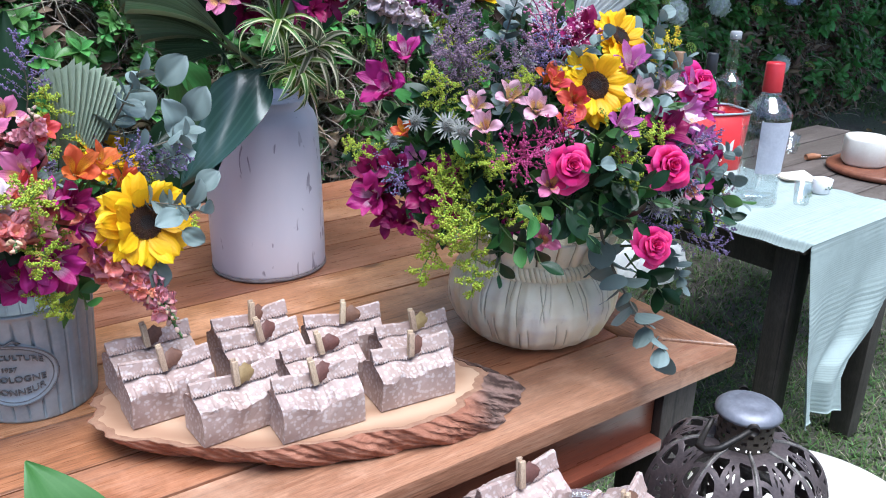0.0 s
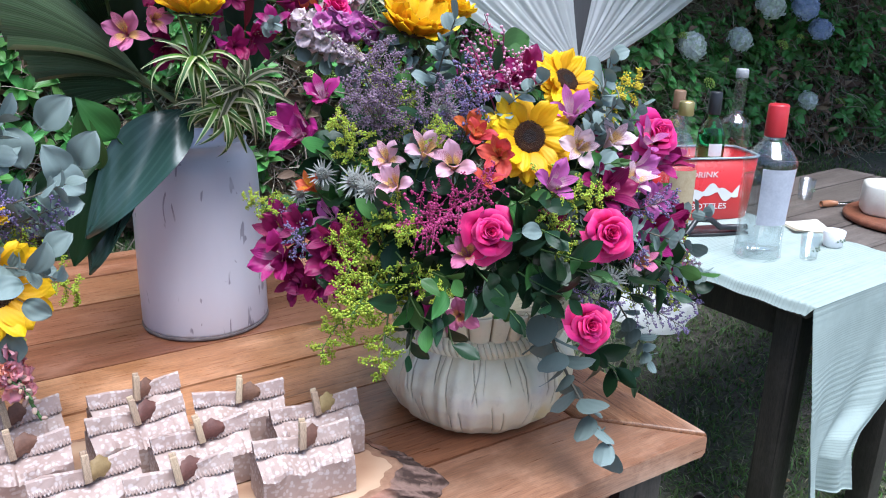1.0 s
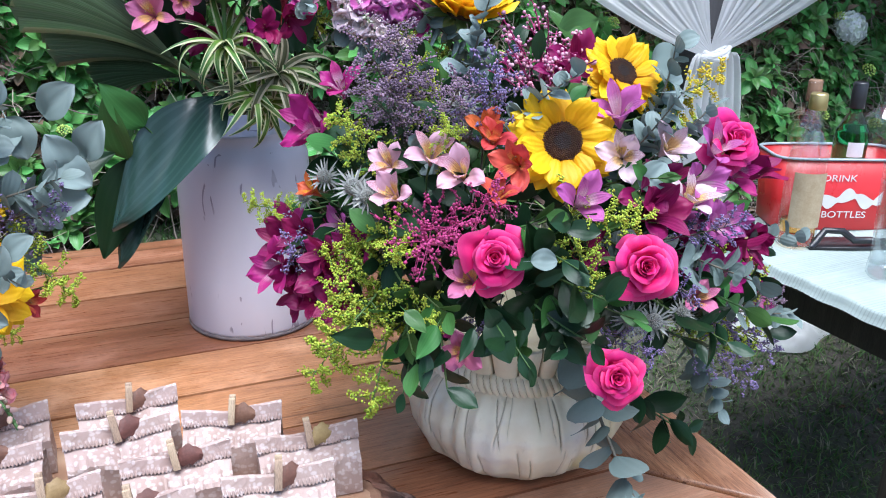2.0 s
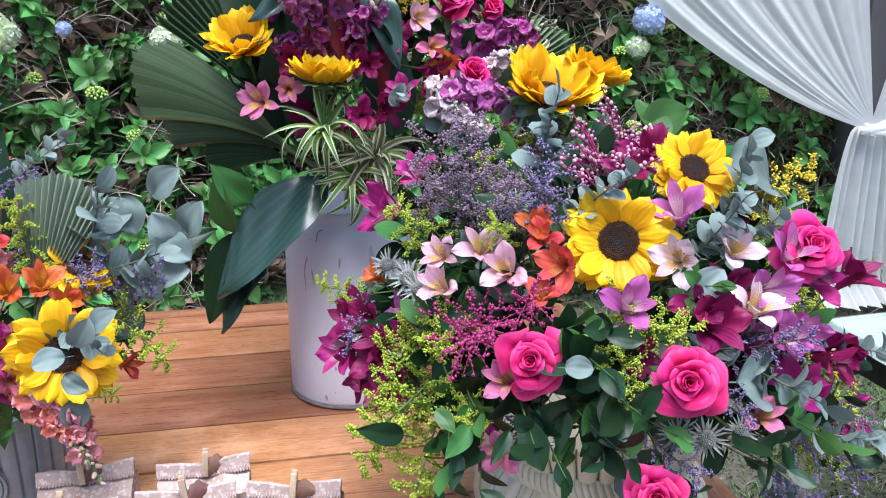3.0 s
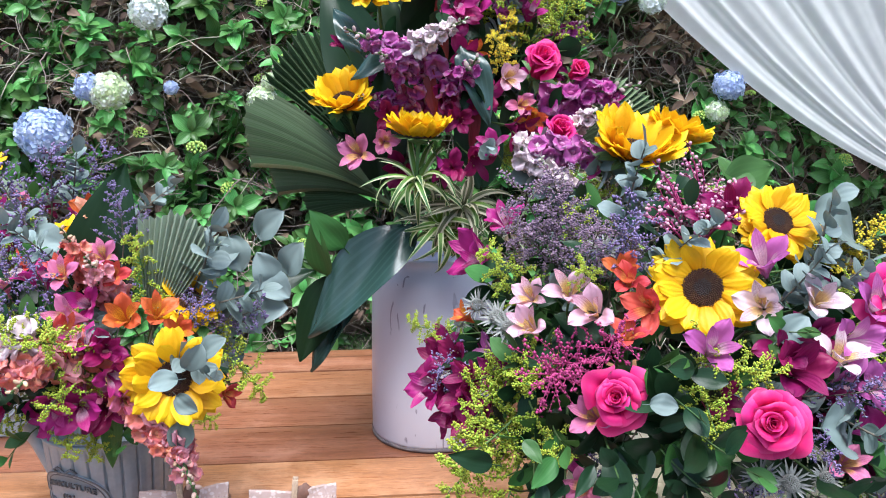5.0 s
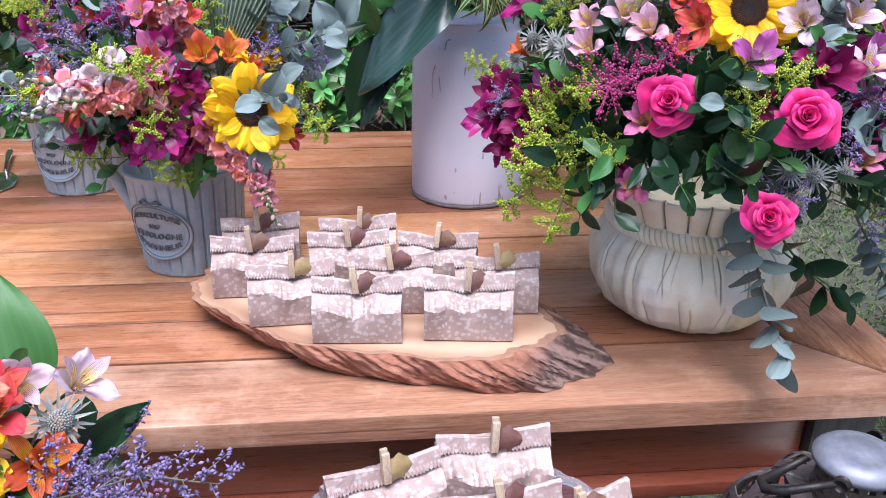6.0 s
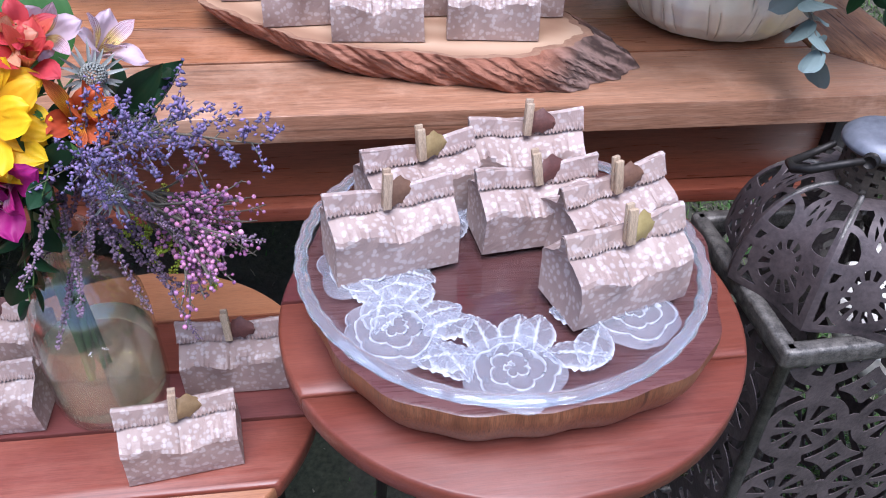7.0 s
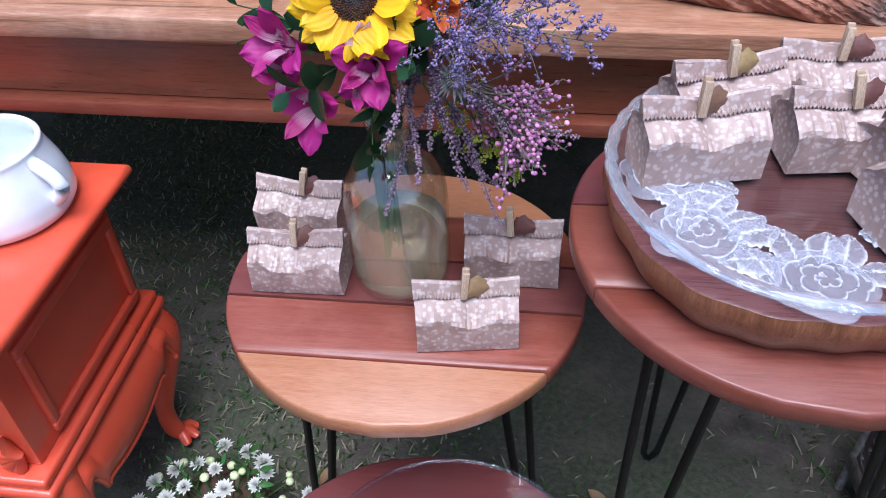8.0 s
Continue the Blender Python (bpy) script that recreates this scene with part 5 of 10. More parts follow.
def build_cabinet():
    X1, Y1, Z = -0.440, 0.765, 0.57
    X0, Y0 = -1.25, 0.385
    t = thing("cabinet", "orange-red lacquered carved cabinet on cabriole legs", "cabinet")

    def rect(x0, y0, x1, y1):
        return [(x0 + (x1 - x0) * s, y0) for s in np.linspace(0, 1, 8, endpoint=False)] + [(x1, y0 + (y1 - y0) * s) for s in np.linspace(0, 1, 8, endpoint=False)] + [(x1 - (x1 - x0) * s, y1) for s in np.linspace(0, 1, 8, endpoint=False)] + [(x0, y1 - (y1 - y0) * s) for s in np.linspace(0, 1, 8, endpoint=False)]
    part("top", sharp(Build().slab(rect(X0, Y0, X1, Y1), Z - 0.02, Z, 0.007).mesh("cab_top", M_ORANGE), 60), t)
    i = 0.036
    part("body", sharp(Build().box((X0 + i, Y0 + i, Z - 0.230), (X1 - i, Y1 - i, Z - 0.0205), 0.004).mesh("cab_body", M_ORANGE)), t)
    fx = X1 - i
    za, zb = Z - 0.216, Z - 0.058
    ya, yb = Y0 + 0.078, Y1 - 0.048
    # raised moulding frame of the side panel
    for lo, hi in (((fx - 0.002, ya, za), (fx + 0.008, yb, za + 0.016)), ((fx - 0.002, ya, zb - 0.016), (fx + 0.008, yb, zb)), ((fx - 0.002, ya, za + 0.0162), (fx + 0.008, ya + 0.016, zb - 0.0162)), ((fx - 0.002, yb - 0.016, za + 0.0162), (fx + 0.008, yb, zb - 0.0162))):
        part("panel_moulding", Build().box(lo, hi, 0.004).mesh("moulding", M_ORANGE), t)
    part("waist_moulding", Build().box((X0 + 0.01, Y0 + 0.01, Z - 0.247), (X1 - 0.020, Y1 - 0.018, Z - 0.2305), 0.006).mesh("waist", M_ORANGE), t)
    part("waist_moulding", Build().box((X0 + 0.004, Y0 + 0.004, Z - 0.267), (X1 - 0.014, Y1 - 0.012, Z - 0.2475), 0.007).mesh("waist", M_ORANGE), t)
    # bulging skirt along the side, its lower edge cut in a bow with cusps and beaded
    n = 90
    s = np.linspace(0, 1, n)
    e = np.minimum(s, 1 - s)
    drop = np.where(e < 0.15, 0.092 - 0.050 * np.sin(np.pi * np.clip(e / 0.15, 0, 1)) ** 0.8, 0.076 + 0.020 * np.sin(np.pi * (e - 0.15) / 0.70) + 0.016 * np.exp(-(e - 0.15) / 0.015))
    zt = Z - 0.268
    y = Y0 + 0.045 + (Y1 - Y0 - 0.09) * s
    xx = X1 - 0.030
    rows = []
    for k, out in ((0.0, -0.012), (0.0, 0.004), (0.12, 0.013), (0.35, 0.023), (0.6, 0.027), (0.85, 0.024), (1.0, 0.018), (1.0, 0.004), (0.6, -0.004)):
        rows.append(np.stack([0 * s + xx + out, y, zt - drop * k], -1))
    part("skirt", Build().grid(np.stack(rows)).mesh("skirt", M_ORANGE), t, None, "bulging skirt with a scalloped lower edge")
    part("skirt_bead", Build().tube(np.stack([0 * s + xx + 0.019, y, zt - drop], -1), 0.0042, 8).mesh("skirt_bead", M_ORANGE), t, None, "raised bead along the scalloped edge")
    for sx, x in ((1, X1 - 0.047), (-1, X0 + 0.047)):
        for sy, yy in ((1, Y1 - 0.052), (-1, Y0 + 0.052)):
            zz = np.array([Z - 0.262, 0.262, 0.215, 0.15, 0.09, 0.045, 0.018])
            off = np.array([0.006, 0.018, 0.015, 0.000, -0.010, -0.004, 0.010])
            fore = np.array([0.006, 0.020, 0.019, 0.004, -0.014, -0.020, -0.012])
            rad = np.array([0.028, 0.031, 0.027, 0.020, 0.0155, 0.0165, 0.014])
            path = np.stack([x + sx * off, yy + sy * fore, zz], -1)
            k = np.linspace(0, 1, 25)
            kk = np.linspace(0, 1, len(zz))
            # round the path through its stations
            fine = np.stack([np.convolve(np.pad(np.interp(k, kk, path[:, j]), 2, mode="edge"), [0.1, 0.2, 0.4, 0.2, 0.1], "valid") for j in range(3)], -1)
            part("cabriole_leg", Build().tube(fine, np.interp(k, kk, rad), 14).mesh("cabriole", M_ORANGE), t)
            foot = Build()
            for q in (-0.8, 0.0, 0.8):
                d = np.array([sx * math.cos(q), sy * math.sin(q)])
                foot.tube([(x + sx * 0.004, yy - sy * 0.012, 0.030), (x + sx * 0.004 + d[0] * 0.018, yy - sy * 0.012 + d[1] * 0.018, 0.028), (x + sx * 0.004 + d[0] * 0.028, yy - sy * 0.012 + d[1] * 0.028, 0.016)], [0.011, 0.011, 0.007], 8)
            part("claw_foot", foot.mesh("claw", M_ORANGE), t)
    # carved leaf sprays on the front
    for cz, cx in ((Z - 0.10, X1 - 0.062), (Z - 0.205, X1 - 0.055)):
        b = Build()
        for k in range(5):
            a = radians(-80 + 40 * k)
            path = [(cx, Y0 + i - 0.004, cz), (cx - 0.02 * math.cos(a), Y0 + i - 0.010, cz + 0.02 * math.sin(a)), (cx - 0.042 * math.cos(a), Y0 + i - 0.006, cz + 0.042 * math.sin(a))]
            b.tube(path, [0.006, 0.009, 0.003], 8)
        part("carved_spray", b.mesh("carving", M_ORANGE), t)


build_cabinet()


def build_pitcher():
    t = thing("pitcher", "glossy white ceramic pitcher with faint blue tint", "pitcher", (-0.560, 0.655, 0.5705), -20)
    m = plain("white_glaze", (0.70, 0.78, 0.84), (0.86, 0.87, 0.88), 6, 0.12, 0, 0.03, 20)
    out = [(0.0, 0.0), (0.072, 0.0), (0.085, 0.003), (0.0915, 0.014), (0.0905, 0.034), (0.085, 0.056), (0.077, 0.078), (0.0735, 0.090), (0.0735, 0.097), (0.070, 0.100), (0.0655, 0.097), (0.066, 0.086), (0.078, 0.056), (0.084, 0.034), (0.08, 0.012), (0.0, 0.008)]
    k = np.linspace(0, 1, 60)
    o = np.array(out)
    kk = np.linspace(0, 1, len(o))
    part("body", Build().lathe(np.stack([np.interp(k, kk, o[:, 0]), np.interp(k, kk, o[:, 1])], -1), 64).mesh("pitcher", m), t)
    s = np.linspace(0, np.pi, 14)
    path = np.stack([0.072 + 0.026 * np.sin(s) + 0.012 * (s / np.pi), 0 * s, 0.086 - 0.058 * (s / np.pi)], -1)
    part("handle", Build().tube(path, 0.0095, 12).mesh("pitcher_handle", m), t, pose(0, 0, 0, 0, 0, 11))


build_pitcher()
tagged(part("round_stool", Build().lathe([(0.0, 0.46), (0.16, 0.46), (0.198, 0.468), (0.206, 0.482), (0.202, 0.496), (0.19, 0.5), (0.0, 0.5)], 64).mesh("stool_top", plain("cream_paint", (0.62, 0.58, 0.50), (0.72, 0.68, 0.60), 6, 0.5, 0, 0.08, 50))), "cream round stool top beside the lantern", "stool")
stool = bpy.data.objects["round_stool"]
stool.matrix_basis = pose(1.065, 0.655, 0)
for k in range(4):
    a = radians(45 + 90 * k)
    part("leg", Build().tube([(0.13 * math.cos(a), 0.13 * math.sin(a), 0.4605), (0.17 * math.cos(a), 0.17 * math.sin(a), 0.003)], [0.014, 0.011], 10).mesh("stool_leg", M_LEG), stool)


# ---- glass plate on the low table ----
def build_plate():
    t = thing("glass_plate", "flat clear glass plate with a rounded rim on the low table", "plate", (0.07, 0.287, 0.4005))
    g = part("dish", Build().lathe([(0.0, 0.001), (0.11, 0.001), (0.135, 0.006), (0.151, 0.0125), (0.1535, 0.0135), (0.1535, 0.0165), (0.150, 0.0165), (0.134, 0.0095), (0.11, 0.0045), (0.0, 0.0045)], 96).mesh("glass_plate", M_GLASS), t)
    g.visible_shadow = False
    e = part("rim", Build().lathe([(0.1502, 0.0142), (0.1545, 0.0140), (0.1552, 0.0160), (0.1535, 0.0178), (0.1505, 0.0172), (0.1502, 0.0142)], 96).mesh("plate_rim", M_GLASS), t, None, "pale glass rim")
    e.visible_shadow = False


build_plate()
favour_bag(0.085, 0.235, 0.4058, 3, "favour bags on the low table")

# ---- cut flowers and leaves, built once at unit size ----
def petal(b, L, W, phi, o0, o1, r0=0.0, z0=0.0, cup=0.25, shape="round", nu=7, nv=5, wav=0.0, mat=0, twist=0.0):
    """One petal that grows from the axis; o0 and o1 are its lean from the axis in degrees."""
    u = np.linspace(0, 1, nu)
    a = np.radians(o0 + (o1 - o0) * u)
    r = r0 + np.concatenate([[0], np.cumsum(np.sin((a[1:] + a[:-1]) / 2))]) * L / (nu - 1)
    z = z0 + np.concatenate([[0], np.cumsum(np.cos((a[1:] + a[:-1]) / 2))]) * L / (nu - 1)
    if shape == "round":
        w = np.sin(np.pi * (0.08 + 0.90 * u) ** 1.15) ** 0.6
    elif shape == "ray":
        w = np.minimum(1, (0.35 + 1.6 * u)) * np.clip(1 - u ** 5, 0, 1) ** 0.7 * 0.98 + 0.02
    elif shape == "strap":
        w = np.minimum(1, 0.55 + 2 * u) * np.clip(1 - u ** 2.8, 0, 1) + 0.02
    elif shape == "lily":
        w = 0.14 + 0.86 * np.sin(np.pi * np.clip(u, 0, 1) ** 1.9) ** 0.75
        w = w * np.clip((1.03 - u) / 0.16, 0.06, 1) ** 0.7
    elif shape == "disk":
        w = np.sqrt(np.clip(1 - (2 * u - 1) ** 2, 0, 1)) + 0.03
    else:
        w = np.sin(np.pi * np.clip(u, 0.0, 1) ** 0.8) ** 0.9 + 0.015
    w = W * w
    v = np.linspace(-1, 1, nv)
    V = v[None, :]
    cr, cz = r[:, None], z[:, None]
    na = np.stack([-np.cos(a), np.sin(a)], -1)
    lift = cup * w[:, None] * V ** 2 + wav * np.sin(V * 3.0 + 9 * u[:, None]) * u[:, None]
    rr = cr + lift * na[:, :1]
    zz = cz + lift * na[:, 1:]
    tt = V * w[:, None]
    ph = phi + twist * u[:, None]
    pts = np.stack([rr * np.cos(ph) - tt * np.sin(ph), rr * np.sin(ph) + tt * np.cos(ph), zz], -1)
    b.grid(pts, mat)


def mix3(a, b_, k):
    return tuple(x + (y - x) * k for x, y in zip(a, b_))


M_STEM = petal_mat("green_stem", (0.05, 0.10, 0.025), (0.09, 0.16, 0.05), None, None, 0.2, 0.02, 0.6, 0.1)
M_SUN = petal_mat("sunflower_petal", (0.84, 0.40, 0.001), (0.95, 0.585, 0.003), (0.96, 0.64, 0.004), None, 0.10, 0.010, 0.5, 0.30)
M_DISC = plain("sunflower_seeds", (0.022, 0.008, 0.005), (0.085, 0.032, 0.014), 9, 0.8, 0, 0.6, 60, var=0.3)
M_DISC2 = plain("sunflower_heart", (0.02, 0.015, 0.016), (0.05, 0.04, 0.04), 9, 0.8, 0, 0.6, 60)
M_ROSE = petal_mat("pink_rose_petal", (0.72, 0.010, 0.10), (0.80, 0.018, 0.17), (0.86, 0.09, 0.32), None, 0.12, 0.010, 0.5, 0.26, None, 14.0, 0.22, [(0.0, (0.52, 0.003, 0.075)), (0.70, (0.73, 0.010, 0.165)), (0.90, (0.78, 0.028, 0.23)), (0.99, (0.82, 0.085, 0.31))])


def alstro_mats(name, base, tip, mark, throat, mk=0.85):
    return [petal_mat(name + "_outer", mix3(base, tip, 0.4), tip, tip, None, 0.10, 0.01, 0.5, 0.3),
            petal_mat(name + "_inner", mix3(base, throat, 0.3), mix3(base, tip, 0.5), tip, (mark, 3.6, mk), 0.08, 0.01, 0.5, 0.3, None, 30.0, 0.35, [(0.0, mix3(base, (0.3, 0.4, 0.1), 0.4)), (0.30, throat), (0.55, throat), (0.72, mix3(base, tip, 0.5)), (0.96, tip)]), M_STEM,
            plain(name + "_anther", (0.3, 0.22, 0.1), (0.5, 0.4, 0.2), 9, 0.7)]


ALS = {
    "pale": alstro_mats("pale_lily", (0.80, 0.62, 0.66), (0.80, 0.46, 0.58), (0.40, 0.04, 0.10), (0.86, 0.62, 0.10), 0.8),
    "white": alstro_mats("white_lily", (0.80, 0.72, 0.72), (0.80, 0.60, 0.68), (0.36, 0.05, 0.12), (0.84, 0.66, 0.14), 0.8),
    "magenta": alstro_mats("magenta_lily", (0.46, 0.035, 0.22), (0.43, 0.020, 0.20), (0.14, 0.005, 0.05), (0.70, 0.45, 0.58), 0.4),
    "wine": alstro_mats("wine_lily", (0.30, 0.010, 0.10), (0.27, 0.008, 0.095), (0.10, 0.003, 0.03), (0.32, 0.02, 0.12), 0.3),
    "violet": alstro_mats("violet_lily", (0.62, 0.22, 0.48), (0.52, 0.12, 0.40), (0.20, 0.01, 0.12), (0.75, 0.55, 0.60), 0.4),
    "orange": alstro_mats("orange_lily", (0.72, 0.22, 0.03), (0.66, 0.12, 0.04), (0.24, 0.02, 0.01), (0.80, 0.42, 0.03), 0.6),
    "coral": alstro_mats("coral_lily", (0.70, 0.10, 0.07), (0.66, 0.07, 0.07), (0.30, 0.02, 0.02), (0.78, 0.36, 0.10), 0.5),
    "peach": alstro_mats("peach_lily", (0.80, 0.45, 0.25), (0.78, 0.36, 0.22), (0.35, 0.08, 0.04), (0.82, 0.62, 0.22), 0.5),
    "pink": alstro_mats("pink_lily", (0.75, 0.28, 0.42), (0.70, 0.20, 0.38), (0.35, 0.03, 0.10), (0.82, 0.55, 0.12), 0.6),
}
M_YG = plain("goldenrod_bud", (0.25, 0.34, 0.025), (0.49, 0.54, 0.05), 3, 0.7, 0, 0, 10, var=0.3)
M_YG2 = plain("goldenrod_flower", (0.62, 0.46, 0.02), (0.76, 0.60, 0.04), 3, 0.7, 0, 0, 10, var=0.2)
M_GS = plain("spray_stem", (0.07, 0.13, 0.03), (0.13, 0.22, 0.06), 5, 0.7, var=0.15)
M_STAT = plain("statice_flower", (0.11, 0.078, 0.19), (0.27, 0.21, 0.39), 3, 0.8, 0, 0, 10, var=0.3)
M_MAUVE = plain("mauve_bud", (0.12, 0.07, 0.125), (0.36, 0.245, 0.335), 3, 0.8, 0, 0, 10, var=0.35)
M_TWIG = plain("grey_twig", (0.09, 0.075, 0.06), (0.17, 0.15, 0.11), 9, 0.8)
M_BERRY = plain("pink_berry", (0.48, 0.13, 0.27), (0.74, 0.48, 0.56), 3, 0.4, 0, 0, 10, var=0.3)
M_BELL = plain("dusty_bell", (0.36, 0.09, 0.27), (0.66, 0.34, 0.52), 4, 0.6, 0, 0, 10, var=0.35)
M_BSTEM = plain("magenta_stem", (0.32, 0.02, 0.12), (0.46, 0.06, 0.20), 5, 0.6)
M_THIS = plain("thistle_grey", (0.20, 0.20, 0.18), (0.36, 0.37, 0.34), 6, 0.8, 0, 0.4, 40, var=0.2)
M_EUC = petal_mat("eucalyptus_leaf", (0.145, 0.20, 0.185), (0.235, 0.30, 0.285), (0.25, 0.31, 0.30), None, 0.22, 0.015, 0.6, 0.15)
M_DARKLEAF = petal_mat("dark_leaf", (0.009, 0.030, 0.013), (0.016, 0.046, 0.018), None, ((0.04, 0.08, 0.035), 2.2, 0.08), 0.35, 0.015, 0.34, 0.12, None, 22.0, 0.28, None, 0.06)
M_MIDLEAF = petal_mat("fresh_leaf", (0.038, 0.11, 0.025), (0.066, 0.175, 0.042), None, ((0.11, 0.24, 0.07), 2.2, 0.12), 0.3, 0.02, 0.42, 0.2, None, 22.0, 0.35, None, 0.06)
M_BLUELEAF = petal_mat("bluish_leaf", (0.014, 0.036, 0.026), (0.028, 0.062, 0.050), None, ((0.07, 0.12, 0.105), 2.6, 0.14), 0.2, 0.01, 0.27, 0.06, None, 16.0, 0.6)


M_FAN = petal_mat("palm_leaf", (0.105, 0.160, 0.078), (0.175, 0.240, 0.130), None, None, 0.35, 0.010, 0.5, 0.12, (0.26, 0.49, (0.20, 0.25, 0.15)), 40.0, 0.25)
M_FANDARK = petal_mat("dark_palm_leaf", (0.034, 0.066, 0.028), (0.055, 0.095, 0.042), None, None, 0.3, 0.010, 0.5, 0.10, (0.30, 0.49, (0.10, 0.14, 0.075)), 40.0, 0.25)
M_FANGREY = petal_mat("pale_palm_leaf", (0.20, 0.26, 0.19), (0.34, 0.41, 0.31), None, None, 0.12, 0.01, 0.5, 0.15, None, 160)
M_SPIDER = petal_mat("variegated_strap", (0.26, 0.42, 0.04), (0.045, 0.11, 0.03), None, None, 0.18, 0.015, 0.45, 0.2, (0.27, 0.33, (0.58, 0.60, 0.33)))
M_SPIDER2 = petal_mat("dry_variegated_strap", (0.12, 0.14, 0.06), (0.10, 0.11, 0.055), None, None, 0.2, 0.015, 0.6, 0.2, (0.22, 0.30, (0.56, 0.52, 0.36)))
M_REDLEAF = petal_mat("red_leaf", (0.16, 0.010, 0.012), (0.28, 0.020, 0.02), None, None, 0.2, 0.01, 0.4, 0.2)
M_GINGER = petal_mat("red_bract", (0.55, 0.03, 0.05), (0.62, 0.05, 0.09), (0.68, 0.14, 0.18), None, 0.1, 0.01, 0.4, 0.2)


def snap_mats(name, lip, throat):
    return [petal_mat(name, throat, lip, mix3(lip, (0.9, 0.8, 0.85), 0.35), None, 0.2, 0.014, 0.55, 0.3), M_STEM,
            petal_mat(name + "_bud", mix3(lip, (0.30, 0.42, 0.16), 0.75), mix3(lip, (0.80, 0.78, 0.66), 0.45), None, None, 0.2, 0.01, 0.6, 0.25)]


SNAP = {"lilac": snap_mats("lilac_snapdragon", (0.46, 0.075, 0.34), (0.60, 0.30, 0.50)),
        "pinkwhite": snap_mats("white_snapdragon", (0.78, 0.62, 0.68), (0.74, 0.72, 0.55)),
        "coral": snap_mats("coral_snapdragon", (0.86, 0.24, 0.19), (0.86, 0.50, 0.30)),
        "rosy": snap_mats("rosy_snapdragon", (0.88, 0.33, 0.40), (0.88, 0.62, 0.44)),
        "purple": snap_mats("purple_snapdragon", (0.40, 0.035, 0.26), (0.52, 0.14, 0.38))}


def make_sunflower(seed, shut=0.0):
    """A sunflower head; shut lifts its rays towards the axis, in degrees."""
    r = np.random.default_rng(seed)
    p, d, g = Build(), Build(), Build()
    for ring, (n, o0, o1, L, r0, z0) in enumerate(((17, 86, 100, 0.355, 0.135, -0.012), (15, 76, 90, 0.345, 0.140, 0.004), (12, 58, 74, 0.30, 0.146, 0.018))):
        for k in range(n):
            ph = 2 * np.pi * (k + 0.5 * ring) / n + r.normal(0, 0.09)
            petal(p, L * r.uniform(0.88, 1.1), 0.092 * r.uniform(0.84, 1.2), ph, o0 - shut + r.normal(0, 8), o1 - shut * 1.25 + r.normal(0, 17), r0, z0, -0.10 + r.normal(0, 0.24), "ray", 8, 5, 0.012, 0, r.normal(0, 0.16))
    for k in range(330):
        q = math.sqrt((k + 0.5) / 330)
        a = k * 2.39996
        hgt = 0.045 * (1 - q ** 2.5) + (0.018 if q > 0.62 else 0) - 0.020 * math.exp(-(q / 0.3) ** 2)
        d.octa((0.170 * q * math.cos(a), 0.170 * q * math.sin(a), hgt + r.uniform(0, 0.012)), 0.0108, 0 if q > 0.42 else 1)
    d.lathe([(0.0, 0.03), (0.07, 0.036), (0.125, 0.034), (0.160, 0.018), (0.173, -0.01), (0.0, -0.02)], 28, 0)
    for k in range(14):
        petal(g, 0.26, 0.05, 2 * np.pi * k / 14 + r.normal(0, 0.1), 70, 105, 0.10, -0.035, -0.2, "leaf", 5, 3)
    g.lathe([(0.0, -0.02), (0.15, -0.03), (0.12, -0.07), (0.03, -0.10), (0.022, -0.25), (0.022, -0.9), (0.0, -0.9)], 12)
    return p, d, g


def make_rose(seed, openness=1.0):
    """A tight spiral heart inside broad outer petals that roll back at the rim."""
    r = np.random.default_rng(seed)
    b, g = Build(), Build()
    n = 26
    full = 1.0 if openness > 0.5 else 0.55
    for i in range(n):
        k = i / (n - 1)
        ph0 = i * 2.39996 + r.normal(0, 0.12 + 0.25 * k)
        tip, off = r.normal(0, 0.060) * k, r.normal(0, 0.034) * k
        u = np.linspace(0, 1, 10)[:, None]
        v = np.linspace(-1, 1, 13)[None, :]
        top = 0.40 - 0.04 * k - 0.20 * k ** 2.4 * full
        rim = 0.022 + 0.34 * k ** 1.15 * (0.6 + 0.4 * full)
        foot = 0.012 + 0.10 * k
        rad = foot + (rim - foot) * (0.25 * u + 0.75 * u ** (1.3 + 0.3 * k))
        roll = np.clip(u - 0.72, 0, 1) / 0.28
        rad = rad + full * (0.004 + 0.085 * k ** 1.4) * roll ** 1.3 * (0.75 + 0.25 * np.cos(3.1 * v + i))
        edge = 1 - (0.10 + 0.15 * k) * np.abs(v) ** 2.2 - 0.040 * np.cos(4.3 * v + i * 1.3) - 0.026 * k * np.cos(9 * v + i * 2.1) + 0.03 * k * r.normal(0, 1) * v
        z = -0.28 + (top + 0.28) * np.sin(u * np.pi / 2 * 0.97) * edge - full * (0.01 + 0.075 * k ** 1.3) * roll ** 2
        rad = (rad + off * u) * (1 + 0.085 * np.sin(2.3 * v + 1.9 * i) * u + 0.070 * k * np.sin(5.5 * v + 2.7 * i) * u ** 3)
        z = z + tip * u
        wrap = 2.1 - 1.15 * k ** 0.45
        ph = ph0 + v * wrap * (0.45 + 0.55 * np.sin(u * np.pi / 2)) + 0.12 * u
        b.grid(np.stack([rad * np.cos(ph), rad * np.sin(ph), z], -1))
    b.ball((0, 0, 0.10), 0.13, 0, 6, 10, (1, 1, 1.2))
    g.lathe([(0.0, -0.27), (0.12, -0.26), (0.10, -0.36), (0.03, -0.42), (0.025, -1.3), (0.0, -1.3)], 12)
    for k in range(5):
        petal(g, 0.34, 0.055, 2 * np.pi * k / 5, 55, 130, 0.08, -0.30, -0.2, "leaf", 6, 3)
    return b, g


